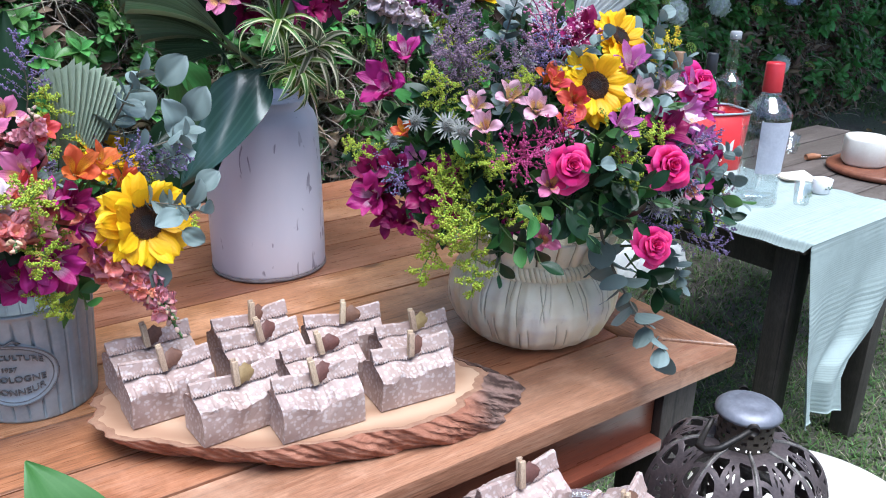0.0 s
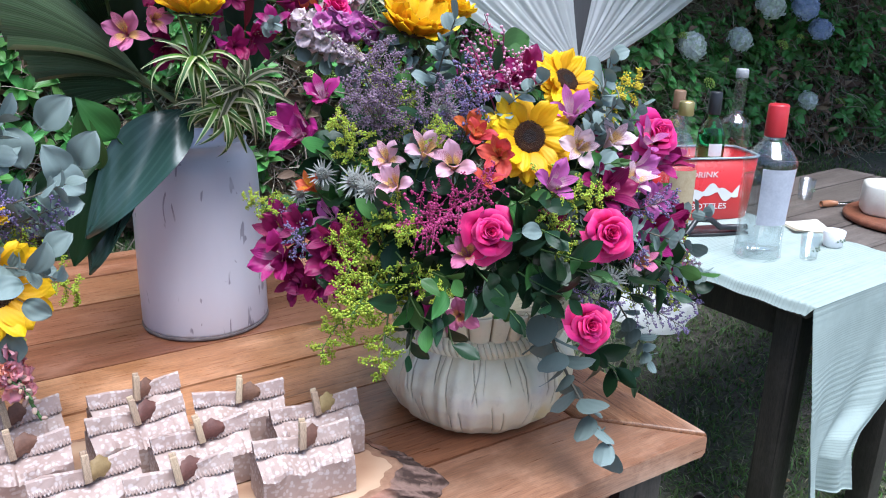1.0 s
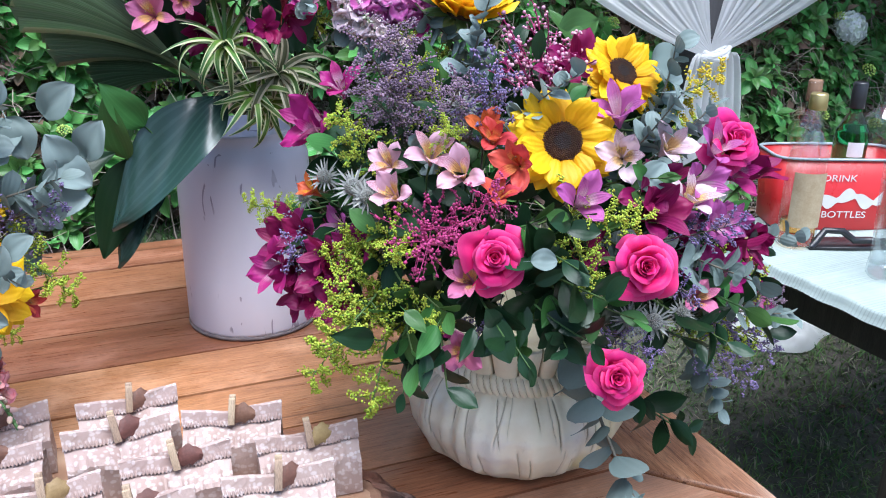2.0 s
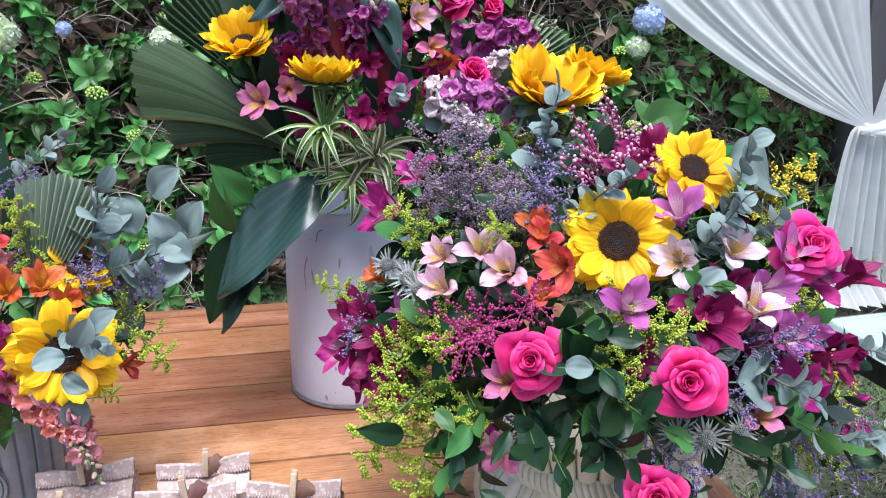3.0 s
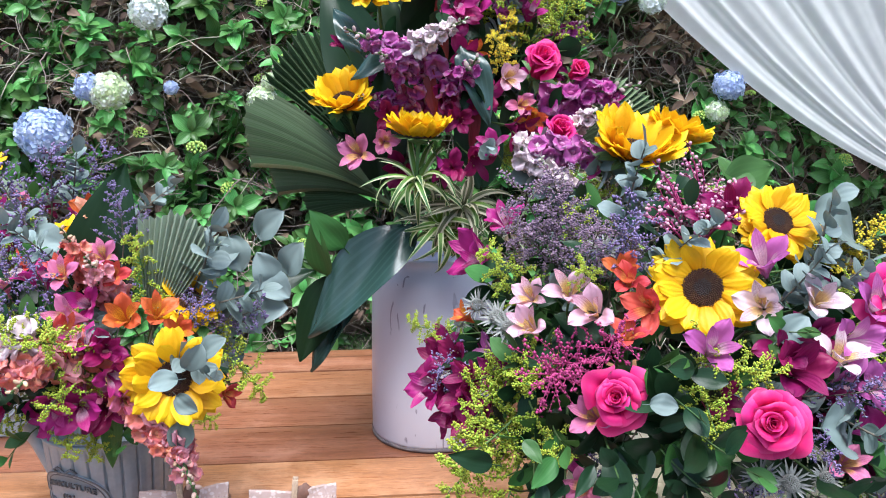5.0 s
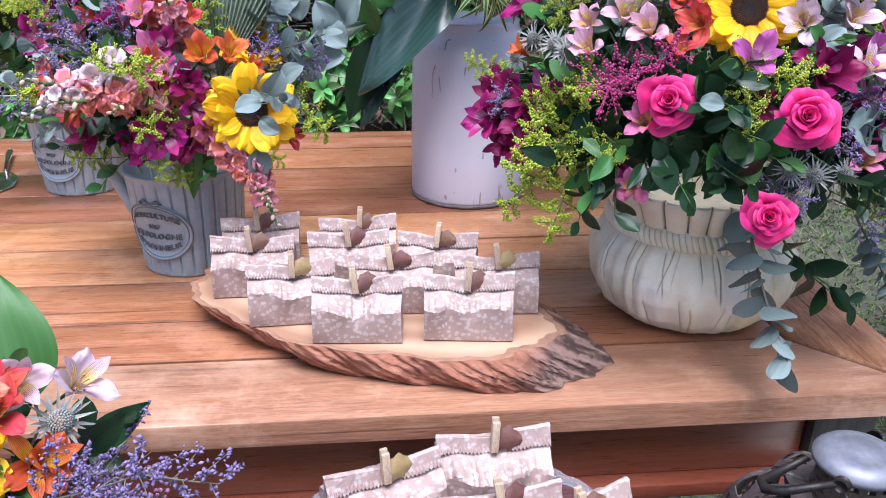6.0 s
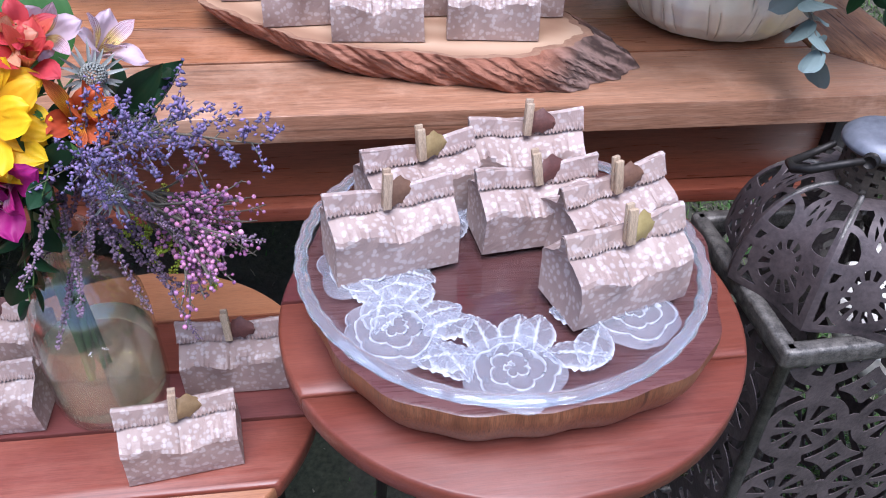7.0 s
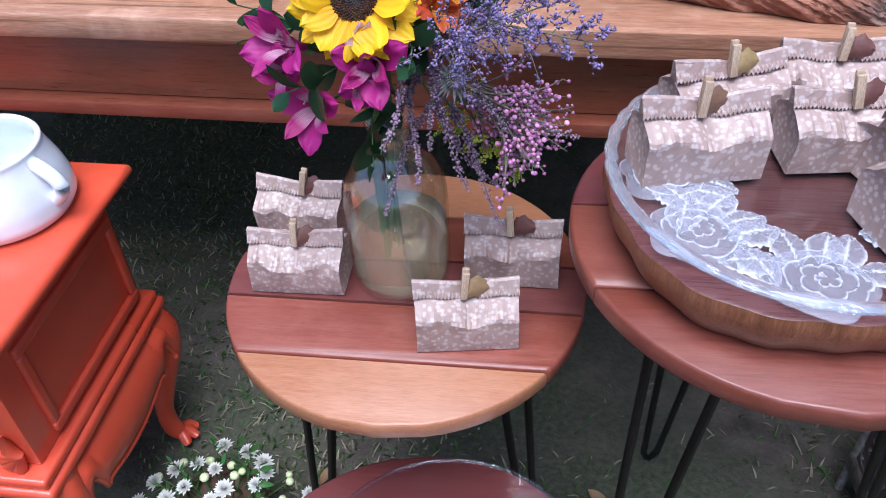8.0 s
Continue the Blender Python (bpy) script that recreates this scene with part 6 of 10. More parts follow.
def make_alstro(seed):
    r = np.random.default_rng(seed)
    wide = (30, 44, 58, 36)[seed % 4]
    b = Build()
    for k in range(3):
        ph = 2 * np.pi * k / 3 + r.normal(0, 0.12)
        petal(b, 0.86 * r.uniform(0.92, 1.06), 0.190, ph, 6, wide + 26 + r.normal(0, 13), 0.030, 0.0, 0.26, "lily", 11, 7, 0.045, 0, r.normal(0, 0.16))
        petal(b, 0.92 * r.uniform(0.94, 1.06), 0.118, ph + np.pi / 3, 3, wide + 12 + r.normal(0, 12), 0.026, 0.01, 0.34, "lily", 11, 5, 0.02, 1, r.normal(0, 0.12))
    for k in range(5):
        ph = r.uniform(0, 6.28)
        s = np.linspace(0, 1, 5)
        path = np.stack([0.14 * s ** 2 * np.cos(ph), 0.14 * s ** 2 * np.sin(ph), 0.42 * s], -1)
        b.tube(path, 0.006, 4, 0)
        b.ball(path[-1], 0.018, 3, 4, 5, (1, 1, 1.6))
    b.tube([(0, 0, -0.9), (0.03, 0, -0.4), (0, 0, 0.02)], [0.02, 0.02, 0.035], 6, 2)
    return b


def make_snap(seed, n=23):
    r = np.random.default_rng(seed)
    b = Build()
    s = np.linspace(0, 1, 8)
    bend = np.stack([0.10 * s ** 2, 0.04 * np.sin(3 * s), s - 0.05], -1)
    b.tube(bend, np.linspace(0.022, 0.010, 8), 6, 1)
    for k in range(n):
        q = k / (n - 1)
        a = k * 2.39996
        c = np.array([np.interp(q * 0.92 + 0.06, s, bend[:, j]) for j in range(3)])
        size = 0.215 * (1 - 0.66 * q ** 1.3)
        d = Vector((math.cos(a), math.sin(a), 0.25 + 0.6 * q))
        f = Build()
        if q > 0.76:
            f.ball((0, 0, 0.34), 0.25, 2, 6, 7, (0.8, 0.8, 1.5))
            f.ball((0, 0, 0.06), 0.20, 1, 4, 6)
        else:
            # closed mouth: pouch and palate, two ruffled upper lobes, three short lower lobes turned down
            f.ball((0, 0, 0.22), 0.22, 0, 6, 8, (1, 1, 1.2))
            f.ball((-0.10, 0, 0.42), 0.15, 0, 5, 8, (0.9, 1.3, 0.9))
            for ph, o0, o1, L, W in ((0.55, -25, 70, 0.86, 0.44), (-0.55, -25, 70, 0.86, 0.44), (math.pi - 0.95, -10, 125, 0.66, 0.34), (math.pi, -20, 130, 0.74, 0.38), (math.pi + 0.95, -10, 125, 0.66, 0.34)):
                petal(f, L * r.uniform(0.85, 1.15), W, ph + r.normal(0, 0.15), o0, o1 + r.normal(0, 22), 0.13, 0.24, 0.22, "disk", 8, 7, 0.13, 0)
        b.moved(Matrix.LocRotScale(Vector(c), d.to_track_quat('Z', 'Y'), Vector((size,) * 3)), f)
    return b


def make_spray(seed, branches, beads, bead_r, droop, mats=(0, 1), spread=0.34, cone=False, side=1.0):
    """A branching spray: arched side twigs set with small buds."""
    r = np.random.default_rng(seed)
    b = Build()
    s = np.linspace(0, 1, 8)
    main = np.stack([0.12 * s ** 2, 0.05 * np.sin(4 * s), s], -1)
    b.tube(main, np.linspace(0.011, 0.004, 8), 5, mats[0])
    for k in range(branches):
        q = 0.28 + 0.72 * (k / max(1, branches - 1))
        a = k * 2.39996 + r.normal(0, 0.3)
        c = np.array([np.interp(q, s, main[:, j]) for j in range(3)])
        L = spread * (1.15 - 0.75 * q) * r.uniform(0.75, 1.25)
        t = np.linspace(0, 1, 6)
        path = c + np.stack([np.cos(a) * L * t * side, np.sin(a) * L * t * side, L * (0.75 * t - droop * t ** 2)], -1)
        b.tube(path, np.linspace(0.005, 0.002, 6), 4, mats[0], False)
        for j in range(beads):
            w = r.uniform(0.15, 1.03)
            p = np.array([np.interp(w, t, path[:, i]) for i in range(3)]) + r.normal(0, 0.014, 3)
            rr = bead_r * r.uniform(0.7, 1.3)
            if cone:
                b.moved(Matrix.LocRotScale(Vector(p), Vector(r.normal(0, 1, 3) + (0, 0, 0.8)).to_track_quat('Z', 'Y'), Vector((rr, rr, rr * 1.9))), Build().octa((0, 0, 0), 1.0, mats[1]))
            else:
                b.octa(p, rr, mats[1])
    return b


def make_spike(seed, n=230, r0=0.0145):
    r = np.random.default_rng(seed)
    b = Build()
    s = np.linspace(0, 1, 12)
    cur = r.uniform(0.1, 0.5)
    main = np.stack([cur * s ** 2, 0.05 * np.sin(5 * s), s * (1 - 0.25 * s * cur)], -1)
    b.tube(main, np.linspace(0.007, 0.003, 12), 4, 0, False)
    for k in range(n):
        q = r.uniform(0.22, 1.0)
        c = np.array([np.interp(q, s, main[:, j]) for j in range(3)])
        a = r.uniform(0, 6.28)
        d = 0.034 * (1.1 - 0.6 * q) * r.uniform(0.3, 1.0)
        b.octa(c + (d * math.cos(a), d * math.sin(a), r.normal(0, 0.008)), r0 * (1.15 - 0.6 * q) * r.uniform(0.6, 1.1), 1)
    return b


def make_berries(seed):
    r = np.random.default_rng(seed)
    b = Build()
    s = np.linspace(0, 1, 6)
    for k in range(9):
        a, o = r.uniform(0, 6.28), r.uniform(0.05, 0.55)
        t = np.linspace(0, 1, 7)
        path = np.stack([np.cos(a) * o * t ** 1.3, np.sin(a) * o * t ** 1.3, t * r.uniform(0.6, 1.0) - 0.15 * t ** 3], -1)
        b.tube(path, np.linspace(0.012, 0.006, 7), 5, 0)
        for j in range(15):
            w = r.uniform(0.35, 1.0)
            p = np.array([np.interp(w, t, path[:, i]) for i in range(3)])
            d = r.normal(0, 1, 3)
            d = d / np.linalg.norm(d) * r.uniform(0.04, 0.085)
            b.tube([p, p + d * 0.9], 0.004, 4, 0, False)
            b.ball(p + d, r.uniform(0.012, 0.022), 1, 5, 7)
    return b


def make_thistle(seed):
    r = np.random.default_rng(seed)
    b = Build()
    for k in range(150):
        q = (k + 0.5) / 150
        th, a = math.acos(1 - 1.5 * q), k * 2.39996
        b.octa((0.17 * math.sin(th) * math.cos(a), 0.17 * math.sin(th) * math.sin(a), 0.10 + 0.21 * math.cos(th)), 0.026, 0)
    for k in range(22):
        petal(b, r.uniform(0.32, 0.52), 0.028, k * 2.39996, 55 + r.uniform(-15, 30), 85 + r.uniform(-15, 30), 0.07, -0.02, 0.4, "leaf", 6, 3)
    b.tube([(0, 0, -1.0), (0, 0, 0.05)], 0.02, 5)
    return b


def leaf_blade(b, L, W, m, fold=0.25, arch=0.25, wavy=0.0, nu=9, nv=5, mat=0, shape="leaf", seed=0):
    """One leaf along +y of m, folded on its midrib and arched down."""
    u, v = np.linspace(0, 1, nu)[:, None], np.linspace(-1, 1, nv)[None, :]
    if shape == "leaf":
        w = np.sin(np.pi * np.clip(u, 0.01, 0.995) ** 0.72) ** 0.85
    elif shape == "ovate":
        w = np.sin(np.pi * np.clip(u, 0.02, 0.995) ** 1.15) ** 0.72 * (0.94 + 0.06 * np.cos(40 * u))
    else:
        w = np.sqrt(np.clip(1 - (2 * u - 1) ** 2, 0, 1)) * (0.92 + 0.08 * np.sin(5 * u + seed))
    w = w * W / 2 + 0.004 * L
    x = v * w
    y = u * L * (1 - 0.12 * arch)
    z = fold * np.abs(v) * w - arch * L * u ** 2 + wavy * L * np.sin(8 * u + 3 * v + seed)
    pts = np.stack([x + 0 * u, y + 0 * v, z], -1)
    a = np.array(m)
    b.grid(pts @ a[:3, :3].T + a[:3, 3], mat)


def make_sprig(seed, n, L, W, shape="leaf", pairs=True, arch=0.2, stem=True):
    r = np.random.default_rng(seed)
    b = Build()
    s = np.linspace(0, 1, 9)
    bx, by = r.uniform(-0.25, 0.25), r.uniform(0.05, 0.35)
    main = np.stack([bx * s ** 2, by * s ** 2, s], -1)
    if stem:
        b.tube(main, np.linspace(0.014, 0.006, 9), 5, 1)
    for k in range(n):
        q = 0.14 + 0.86 * k / max(1, n - 1)
        c = np.array([np.interp(q, s, main[:, j]) for j in range(3)])
        a = (k // 2 * 95 + (k % 2) * 180 if pairs else k * 137.5) + r.normal(0, 14)
        up = r.uniform(25, 60) if q < 0.97 else 85
        ls = L * r.uniform(0.75, 1.15) * (1 - 0.35 * q)
        m = Matrix.Translation(Vector(c)) @ pose(0, 0, 0, 0, 0, a) @ pose(0, 0, 0, up, r.normal(0, 18), 0)
        leaf_blade(b, ls, ls * W, m, 0.2 * r.uniform(0.2, 1.4), arch * r.uniform(0, 1.6), 0.012, 8, 5, 0, shape, seed + k)
    return b


def make_fan(seed, spread=150, pleats=26):
    """A pleated palm fan; the base is the origin, it opens along +y."""
    r = np.random.default_rng(seed)
    b = Build()
    u = np.linspace(0.02, 1, 10)[:, None]
    tips = 1 - 0.05 * (np.arange(2 * pleats + 1) % 2) - r.uniform(0, 0.05, 2 * pleats + 1)
    for k in range(2 * pleats):
        # one flank of a fold, from ridge to valley or back
        q = np.array([k, k + 0.5, k + 1.0])[None, :]
        a = np.radians(-spread / 2 + spread * q / (2 * pleats))
        zig = (q - k) * 2 - 1 if k % 2 else 1 - (q - k) * 2
        rad = u * (np.interp(q[0], np.arange(2 * pleats + 1), tips)[None, :] - 0.10 * np.abs(a) / np.radians(spread / 2))
        z = zig * 0.030 * (0.1 + u) + 0.10 * np.sin(u * 2.2) - 0.16 * u ** 2 * np.abs(np.sin(a)) - 0.06 * u ** 2
        b.grid(np.stack([rad * np.sin(a), rad * np.cos(a), z], -1))
    b.tube([(0, -0.5, -0.05), (0, 0, 0), (0, 0.08, 0.02)], [0.014, 0.016, 0.01], 6)
    return b


def make_spider(seed, n=30, dry=0.3):
    r = np.random.default_rng(seed)
    b = Build()
    for k in range(n):
        q = k / n
        petal(b, r.uniform(0.42, 1.0), 0.047, k * 2.39996 + r.normal(0, 0.2), 10 + 62 * q, 120 + 95 * q + r.normal(0, 28), 0.02, 0.04 * (1 - q), -0.5, "strap", 13, 5, 0.0, int(r.uniform() < dry), r.normal(0, 0.35))
    return b


def make_hydrangea(seed, mats_n=3):
    r = np.random.default_rng(seed)
    b = Build()
    n = 170
    for k in range(n):
        q = (k + 0.5) / n
        th, a = math.acos(1 - 1.62 * q), k * 2.39996
        rad = 0.43 + r.normal(0, 0.030)
        nrm = Vector((math.sin(th) * math.cos(a), math.sin(th) * math.sin(a), math.cos(th) * 0.82))
        f = Build()
        mi = int(r.uniform(0, 1) < 0.4)
        for j in range(4):
            m = pose(0, 0, 0, 0, 0, 90 * j + 10) @ pose(0, 0.01, 0, r.uniform(-28, 34), 0, 0)
            leaf_blade(f, 0.074, 0.084, m, 0.2, 0.1, 0, 4, 3, mi, "disk", k)
        b.moved(Matrix.LocRotScale(nrm * rad, (nrm + Vector(r.normal(0, 0.22, 3))).to_track_quat('Z', 'Y'), Vector((1.1,) * 3)) @ pose(0, 0, 0, 0, 0, r.uniform(0, 90)), f)
    b.ball((0, 0, 0.01), 0.375, 1, 8, 12, (1, 1, 0.82))
    b.tube([(0, 0, -0.95), (0, 0, -0.2)], 0.03, 6, 2)
    return b


# ---- library: name -> variants, each a list of (part, mesh, label, is_child) ----
LIB = {}


def shelf(key, *variants):
    LIB[key] = variants


vs = []
for sd in (1, 2, 3):
    p, d, g = make_sunflower(sd)
    vs.append([("sunflower", p.mesh("sunflower_rays", M_SUN), "bright yellow sunflower head"), ("seed_disc", d.mesh("seed_disc", [M_DISC, M_DISC2], False), "dark brown seed disc"), ("calyx", g.mesh("sun_calyx", M_STEM), "")])
shelf("sunflower", *vs)
vs = []
for sd in (8, 9):
    p, d, g = make_sunflower(sd, 34)
    vs.append([("sunflower", p.mesh("cupped_rays", M_SUN), "half-open yellow sunflower with raised rays"), ("seed_disc", d.mesh("cupped_disc", [M_DISC, M_DISC2], False), "dark brown seed disc"), ("calyx", g.mesh("cupped_calyx", M_STEM), "")])
shelf("sunflower_cup", *vs)
vs = []
for sd in (4, 5, 6):
    p, g = make_rose(sd, 1.0)
    vs.append([("rose", p.mesh("rose_petals", M_ROSE), "open hot-pink rose"), ("calyx", g.mesh("rose_calyx", M_STEM), "")])
shelf("rose", *vs)
p, g = make_rose(7, 0.25)
shelf("rosebud", [("rose", p.mesh("bud_petals", M_ROSE), "half-open deep pink rose"), ("calyx", g.mesh("bud_calyx", M_STEM), "")])
als = [make_alstro(k) for k in (11, 12, 13, 14, 16, 17)]
for c, mats in ALS.items():
    shelf("lily_" + c, *[[("peruvian_lily", a.mesh("lily_" + c, mats), c + " Peruvian lily flower with streaked throat")] for a in als])
sn = [make_snap(k) for k in (21, 22)]
for c, mats in SNAP.items():
    shelf("snap_" + c, *[[("snapdragon", a.mesh("snap_" + c, mats), c + " snapdragon flower spike")] for a in sn])
shelf("goldenrod", *[[("goldenrod", make_spray(k, 22, 58, 0.0098, 0.6, spread=0.32).mesh("goldenrod", [M_GS, M_YG], True), "yellow-green goldenrod spray")] for k in (31, 32, 33)])
shelf("goldenrod_yellow", [("goldenrod", make_spray(34, 19, 46, 0.011, 0.4, spread=0.30).mesh("goldenrod_y", [M_GS, M_YG2], True), "yellow goldenrod spray")])
shelf("statice", *[[("statice", make_spray(k, 17, 24, 0.0096, 0.15, spread=0.36, cone=True).mesh("statice", [M_TWIG, M_STAT], True), "violet-blue statice spray")] for k in (41, 42)])
shelf("mauve", *[[("astilbe", make_spray(k, 24, 46, 0.0080, 0.25, spread=0.36).mesh("mauve", [M_TWIG, M_MAUVE], True), "dusty mauve flower spray")] for k in (43, 44)])
shelf("magenta_spray", [("wax_flower", make_spray(45, 20, 12, 0.014, 0.1, spread=0.42).mesh("magenta_spray", [M_BSTEM, M_BSTEM], True), "magenta branching spray")])
shelf("lavender", *[[("lavender", make_spike(k).mesh("lavender", [M_TWIG, M_MAUVE], True), "drooping lavender spike")] for k in (51, 52, 53)])
shelf("berries", *[[("pepper_berry", make_berries(k).mesh("berries", [M_BSTEM, M_BERRY]), "pink pepper berry cluster")] for k in (61, 62)])
shelf("mauve_bells", *[[("bell_spray", make_berries(k).mesh("bells", [M_TWIG, M_BELL]), "dusty pink-mauve bell flower spray")] for k in (63, 64)])
shelf("thistle", *[[("sea_holly", make_thistle(k).mesh("thistle", M_THIS), "grey sea holly thistle")] for k in (71, 72)])
shelf("eucalyptus", *[[("eucalyptus", make_sprig(k, 18, 0.28, 0.90, "disk").mesh("eucalyptus", [M_EUC, M_TWIG]), "blue-grey eucalyptus sprig")] for k in (81, 82, 83)])
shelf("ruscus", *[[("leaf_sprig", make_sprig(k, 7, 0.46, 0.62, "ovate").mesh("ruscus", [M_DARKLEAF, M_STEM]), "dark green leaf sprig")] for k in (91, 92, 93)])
shelf("fresh", *[[("leaf_sprig", make_sprig(k, 7, 0.44, 0.60, "ovate").mesh("fresh", [M_MIDLEAF, M_STEM]), "fresh green leaf sprig")] for k in (94, 95)])
shelf("fan", [("palm_leaf", make_fan(101, 42, 15).mesh("fan", M_FAN), "pleated green palm fan")])
shelf("fan_dark", [("palm_leaf", make_fan(103, 46, 15).mesh("fan_dark", M_FANDARK), "pleated dark green palm fan")])
shelf("fan_grey", [("palm_leaf", make_fan(102, 40, 14).mesh("fan_grey", M_FANGREY), "pale grey-green pleated palm fan")])
shelf("spider", [("spider_plant", make_spider(111, 28, 0.15).mesh("spider", [M_SPIDER, M_SPIDER2]), "variegated spider plant rosette")], [("spider_plant", make_spider(112, 30, 0.8).mesh("spider_dry", [M_SPIDER, M_SPIDER2]), "fading variegated spider plant")])


def single_leaf(W, fold, arch, wavy, seed, shape="leaf"):
    b = Build()
    leaf_blade(b, 1.0, W, Matrix.Identity(4), fold, arch, wavy, 16, 9, 0, shape, seed)
    b.tube([(0, -0.25, 0.01), (0, 0.02, 0)], 0.012, 5, 0)
    return b


shelf("broad_dark", [("broad_leaf", single_leaf(0.40, 0.30, 0.25, 0.034, 1).mesh("broad_dark", M_BLUELEAF), "large glossy dark leaf")])
shelf("broad_green", [("broad_leaf", single_leaf(0.55, 0.2, 0.2, 0.012, 2).mesh("broad_green", M_MIDLEAF), "broad fresh green leaf")])
shelf("strap_green", [("strap_leaf", single_leaf(0.24, 0.35, 0.12, 0.012, 6).mesh("strap_green", M_MIDLEAF), "narrow hanging green leaf")])
shelf("broad_deep", [("broad_leaf", single_leaf(0.42, 0.3, 0.12, 0.01, 3).mesh("broad_deep", M_DARKLEAF), "tall dark green leaf")])
shelf("red_leaf", [("cordyline_leaf", single_leaf(0.20, 0.4, 0.05, 0.005, 4).mesh("red_leaf", M_REDLEAF), "dark red cordyline leaf")])
shelf("euc_leaf", [("eucalyptus_leaf", single_leaf(0.82, 0.40, 0.34, 0.035, 5, "disk").mesh("euc_leaf", M_EUC), "single blue-grey leaf")])
gb = Build()
for k in range(26):
    petal(gb, 0.34, 0.14, k * 2.39996, 20 + 2 * k, 45 + 3.4 * k, 0.03, 0.5 - 0.022 * k, 0.3, "round", 5, 5)
shelf("ginger", [("red_ginger", gb.mesh("ginger", M_GINGER), "red ginger flower head")])
COUNT = {}


def put(host, kind, at, n, size, roll=None, variant=None):
    """Sets a flower or leaf of the library into an arrangement."""
    k = COUNT[kind] = COUNT.get(kind, -1) + 1
    vs = LIB[kind]
    v = vs[(k if variant is None else variant) % len(vs)]
    r = random.Random(k * 7919 + len(kind))
    if kind.startswith("lily"):
        # each bloom nods its own way
        n = Vector(n) + Vector((r.gauss(0, 0.36), r.gauss(0, 0.22), r.gauss(0.10, 0.36)))
        size *= 0.94
    m = facing(at, n, size, r.uniform(0, 360) if roll is None else roll)
    top = part(v[0][0], v[0][1], host, host.matrix_basis.inverted() @ m, v[0][2])
    for name, me, label in v[1:]:
        part(name, me, top, None, label)
    return top


def put_leaf(host, kind, base, tip, up=(0, -0.6, 0.8)):
    """A leaf or fan laid from its base to its tip, its face turned to up."""
    base, tip = Vector(base), Vector(tip)
    y = (tip - base)
    L = y.length
    y.normalize()
    x = y.cross(Vector(up)).normalized()
    z = x.cross(y)
    m = Matrix((x, y, z)).transposed().to_4x4()
    m.translation = base
    v = LIB[kind][0]
    return part(v[0][0], v[0][1], host, host.matrix_basis.inverted() @ m @ Matrix.Scale(L, 4), v[0][2])

# ---- arrangements ----
def fill(host, centre, radii, seed, kinds, inner, outer, floor=0.0, clear=()):
    """Packs leaves and small flowers into the body of an arrangement, under its showy flowers."""
    r = random.Random(seed)
    c, q = Vector(centre), Vector(radii)
    for kind, count, size in kinds:
        for _ in range(count):
            d = Vector((r.gauss(0, 1), r.gauss(-0.35, 1), r.gauss(0.15, 0.9))).normalized()
            s = size * r.uniform(0.8, 1.2)
            if d.z * q.z < floor - c.z:
                continue
            k = r.uniform(inner, outer)
            p = c + Vector((d.x * q.x, d.y * q.y, d.z * q.z)) * k
            leafy = kind in ("ruscus", "fresh", "eucalyptus")
            if leafy:
                p = c + (p - c) * 0.90
            if any((p - Vector(e[:3])).length < e[3] + (0.25 if leafy else 0.4) * s for e in clear):
                continue
            n = Vector((d.x / q.x, d.y / q.y, d.z / q.z)).normalized()
            n = (n + Vector((r.gauss(0, 0.3), r.gauss(0, 0.3), r.gauss(0, 0.3)))).normalized()
            n.z = max(n.z, -0.15)
            back = 0.4 if kind.startswith("lily") else (0.1 if kind == "thistle" else 0.75)
            put(host, kind, p - n * s * back, n, s)


def stems(host, low, high, count, spread):
    r = random.Random(count)
    inv = host.matrix_basis.inverted()
    for _ in range(count):
        a, b_ = Vector(low), Vector(high)
        a += Vector((r.uniform(-1, 1), r.uniform(-1, 1), r.uniform(-0.4, 0.8))) * spread
        b_ += Vector((r.uniform(-1, 1), r.uniform(-1, 1), 0)) * spread * 0.7
        mid = (a + b_) / 2 + Vector((r.uniform(-1, 1), r.uniform(-1, 1), 0)) * 0.006
        part("stem", Build().tube([tuple(a), tuple(mid), tuple(b_)], r.uniform(0.002, 0.004), 6).mesh("cut_stem", M_STEM), host, inv)


bouquet = thing("bouquet", "lush mixed bouquet of sunflowers, roses and lilies in a cream pot", "flowers", (0.768, 1.072, 0.955), 0, "flower arrangements")
put(bouquet, "sunflower", (0.723, 0.905, 1.212), (-0.34, -0.86, 0.38), 0.118)
put(bouquet, "sunflower", (0.825, 0.962, 1.268), (0.05, -0.75, 0.65), 0.098)
put(bouquet, "rose", (0.621, 0.841, 1.125), (-0.38, -0.85, 0.35), 0.074)
put(bouquet, "rose", (0.741, 0.782, 1.121), (-0.34, -0.87, 0.36), 0.082)
put(bouquet, "rose", (0.715, 0.771, 1.019), (-0.36, -0.86, 0.36), 0.07)
put(bouquet, "rose", (0.905, 0.879, 1.200), (-0.06, -0.85, 0.52), 0.078)
put(bouquet, "lily_pale", (0.563, 0.940, 1.156), (-0.50, -0.74, 0.44), 0.0494)
put(bouquet, "lily_pale", (0.619, 0.909, 1.181), (-0.41, -0.78, 0.48), 0.0551)
put(bouquet, "lily_pale", (0.595, 0.941, 1.190), (-0.45, -0.74, 0.51), 0.0522)
put(bouquet, "lily_pale", (0.565, 0.968, 1.183), (-0.50, -0.70, 0.50), 0.0427)
put(bouquet, "lily_white", (0.773, 0.873, 1.198), (-0.20, -0.83, 0.52), 0.0551)
put(bouquet, "lily_white", (0.822, 0.879, 1.195), (-0.12, -0.84, 0.53), 0.0532)
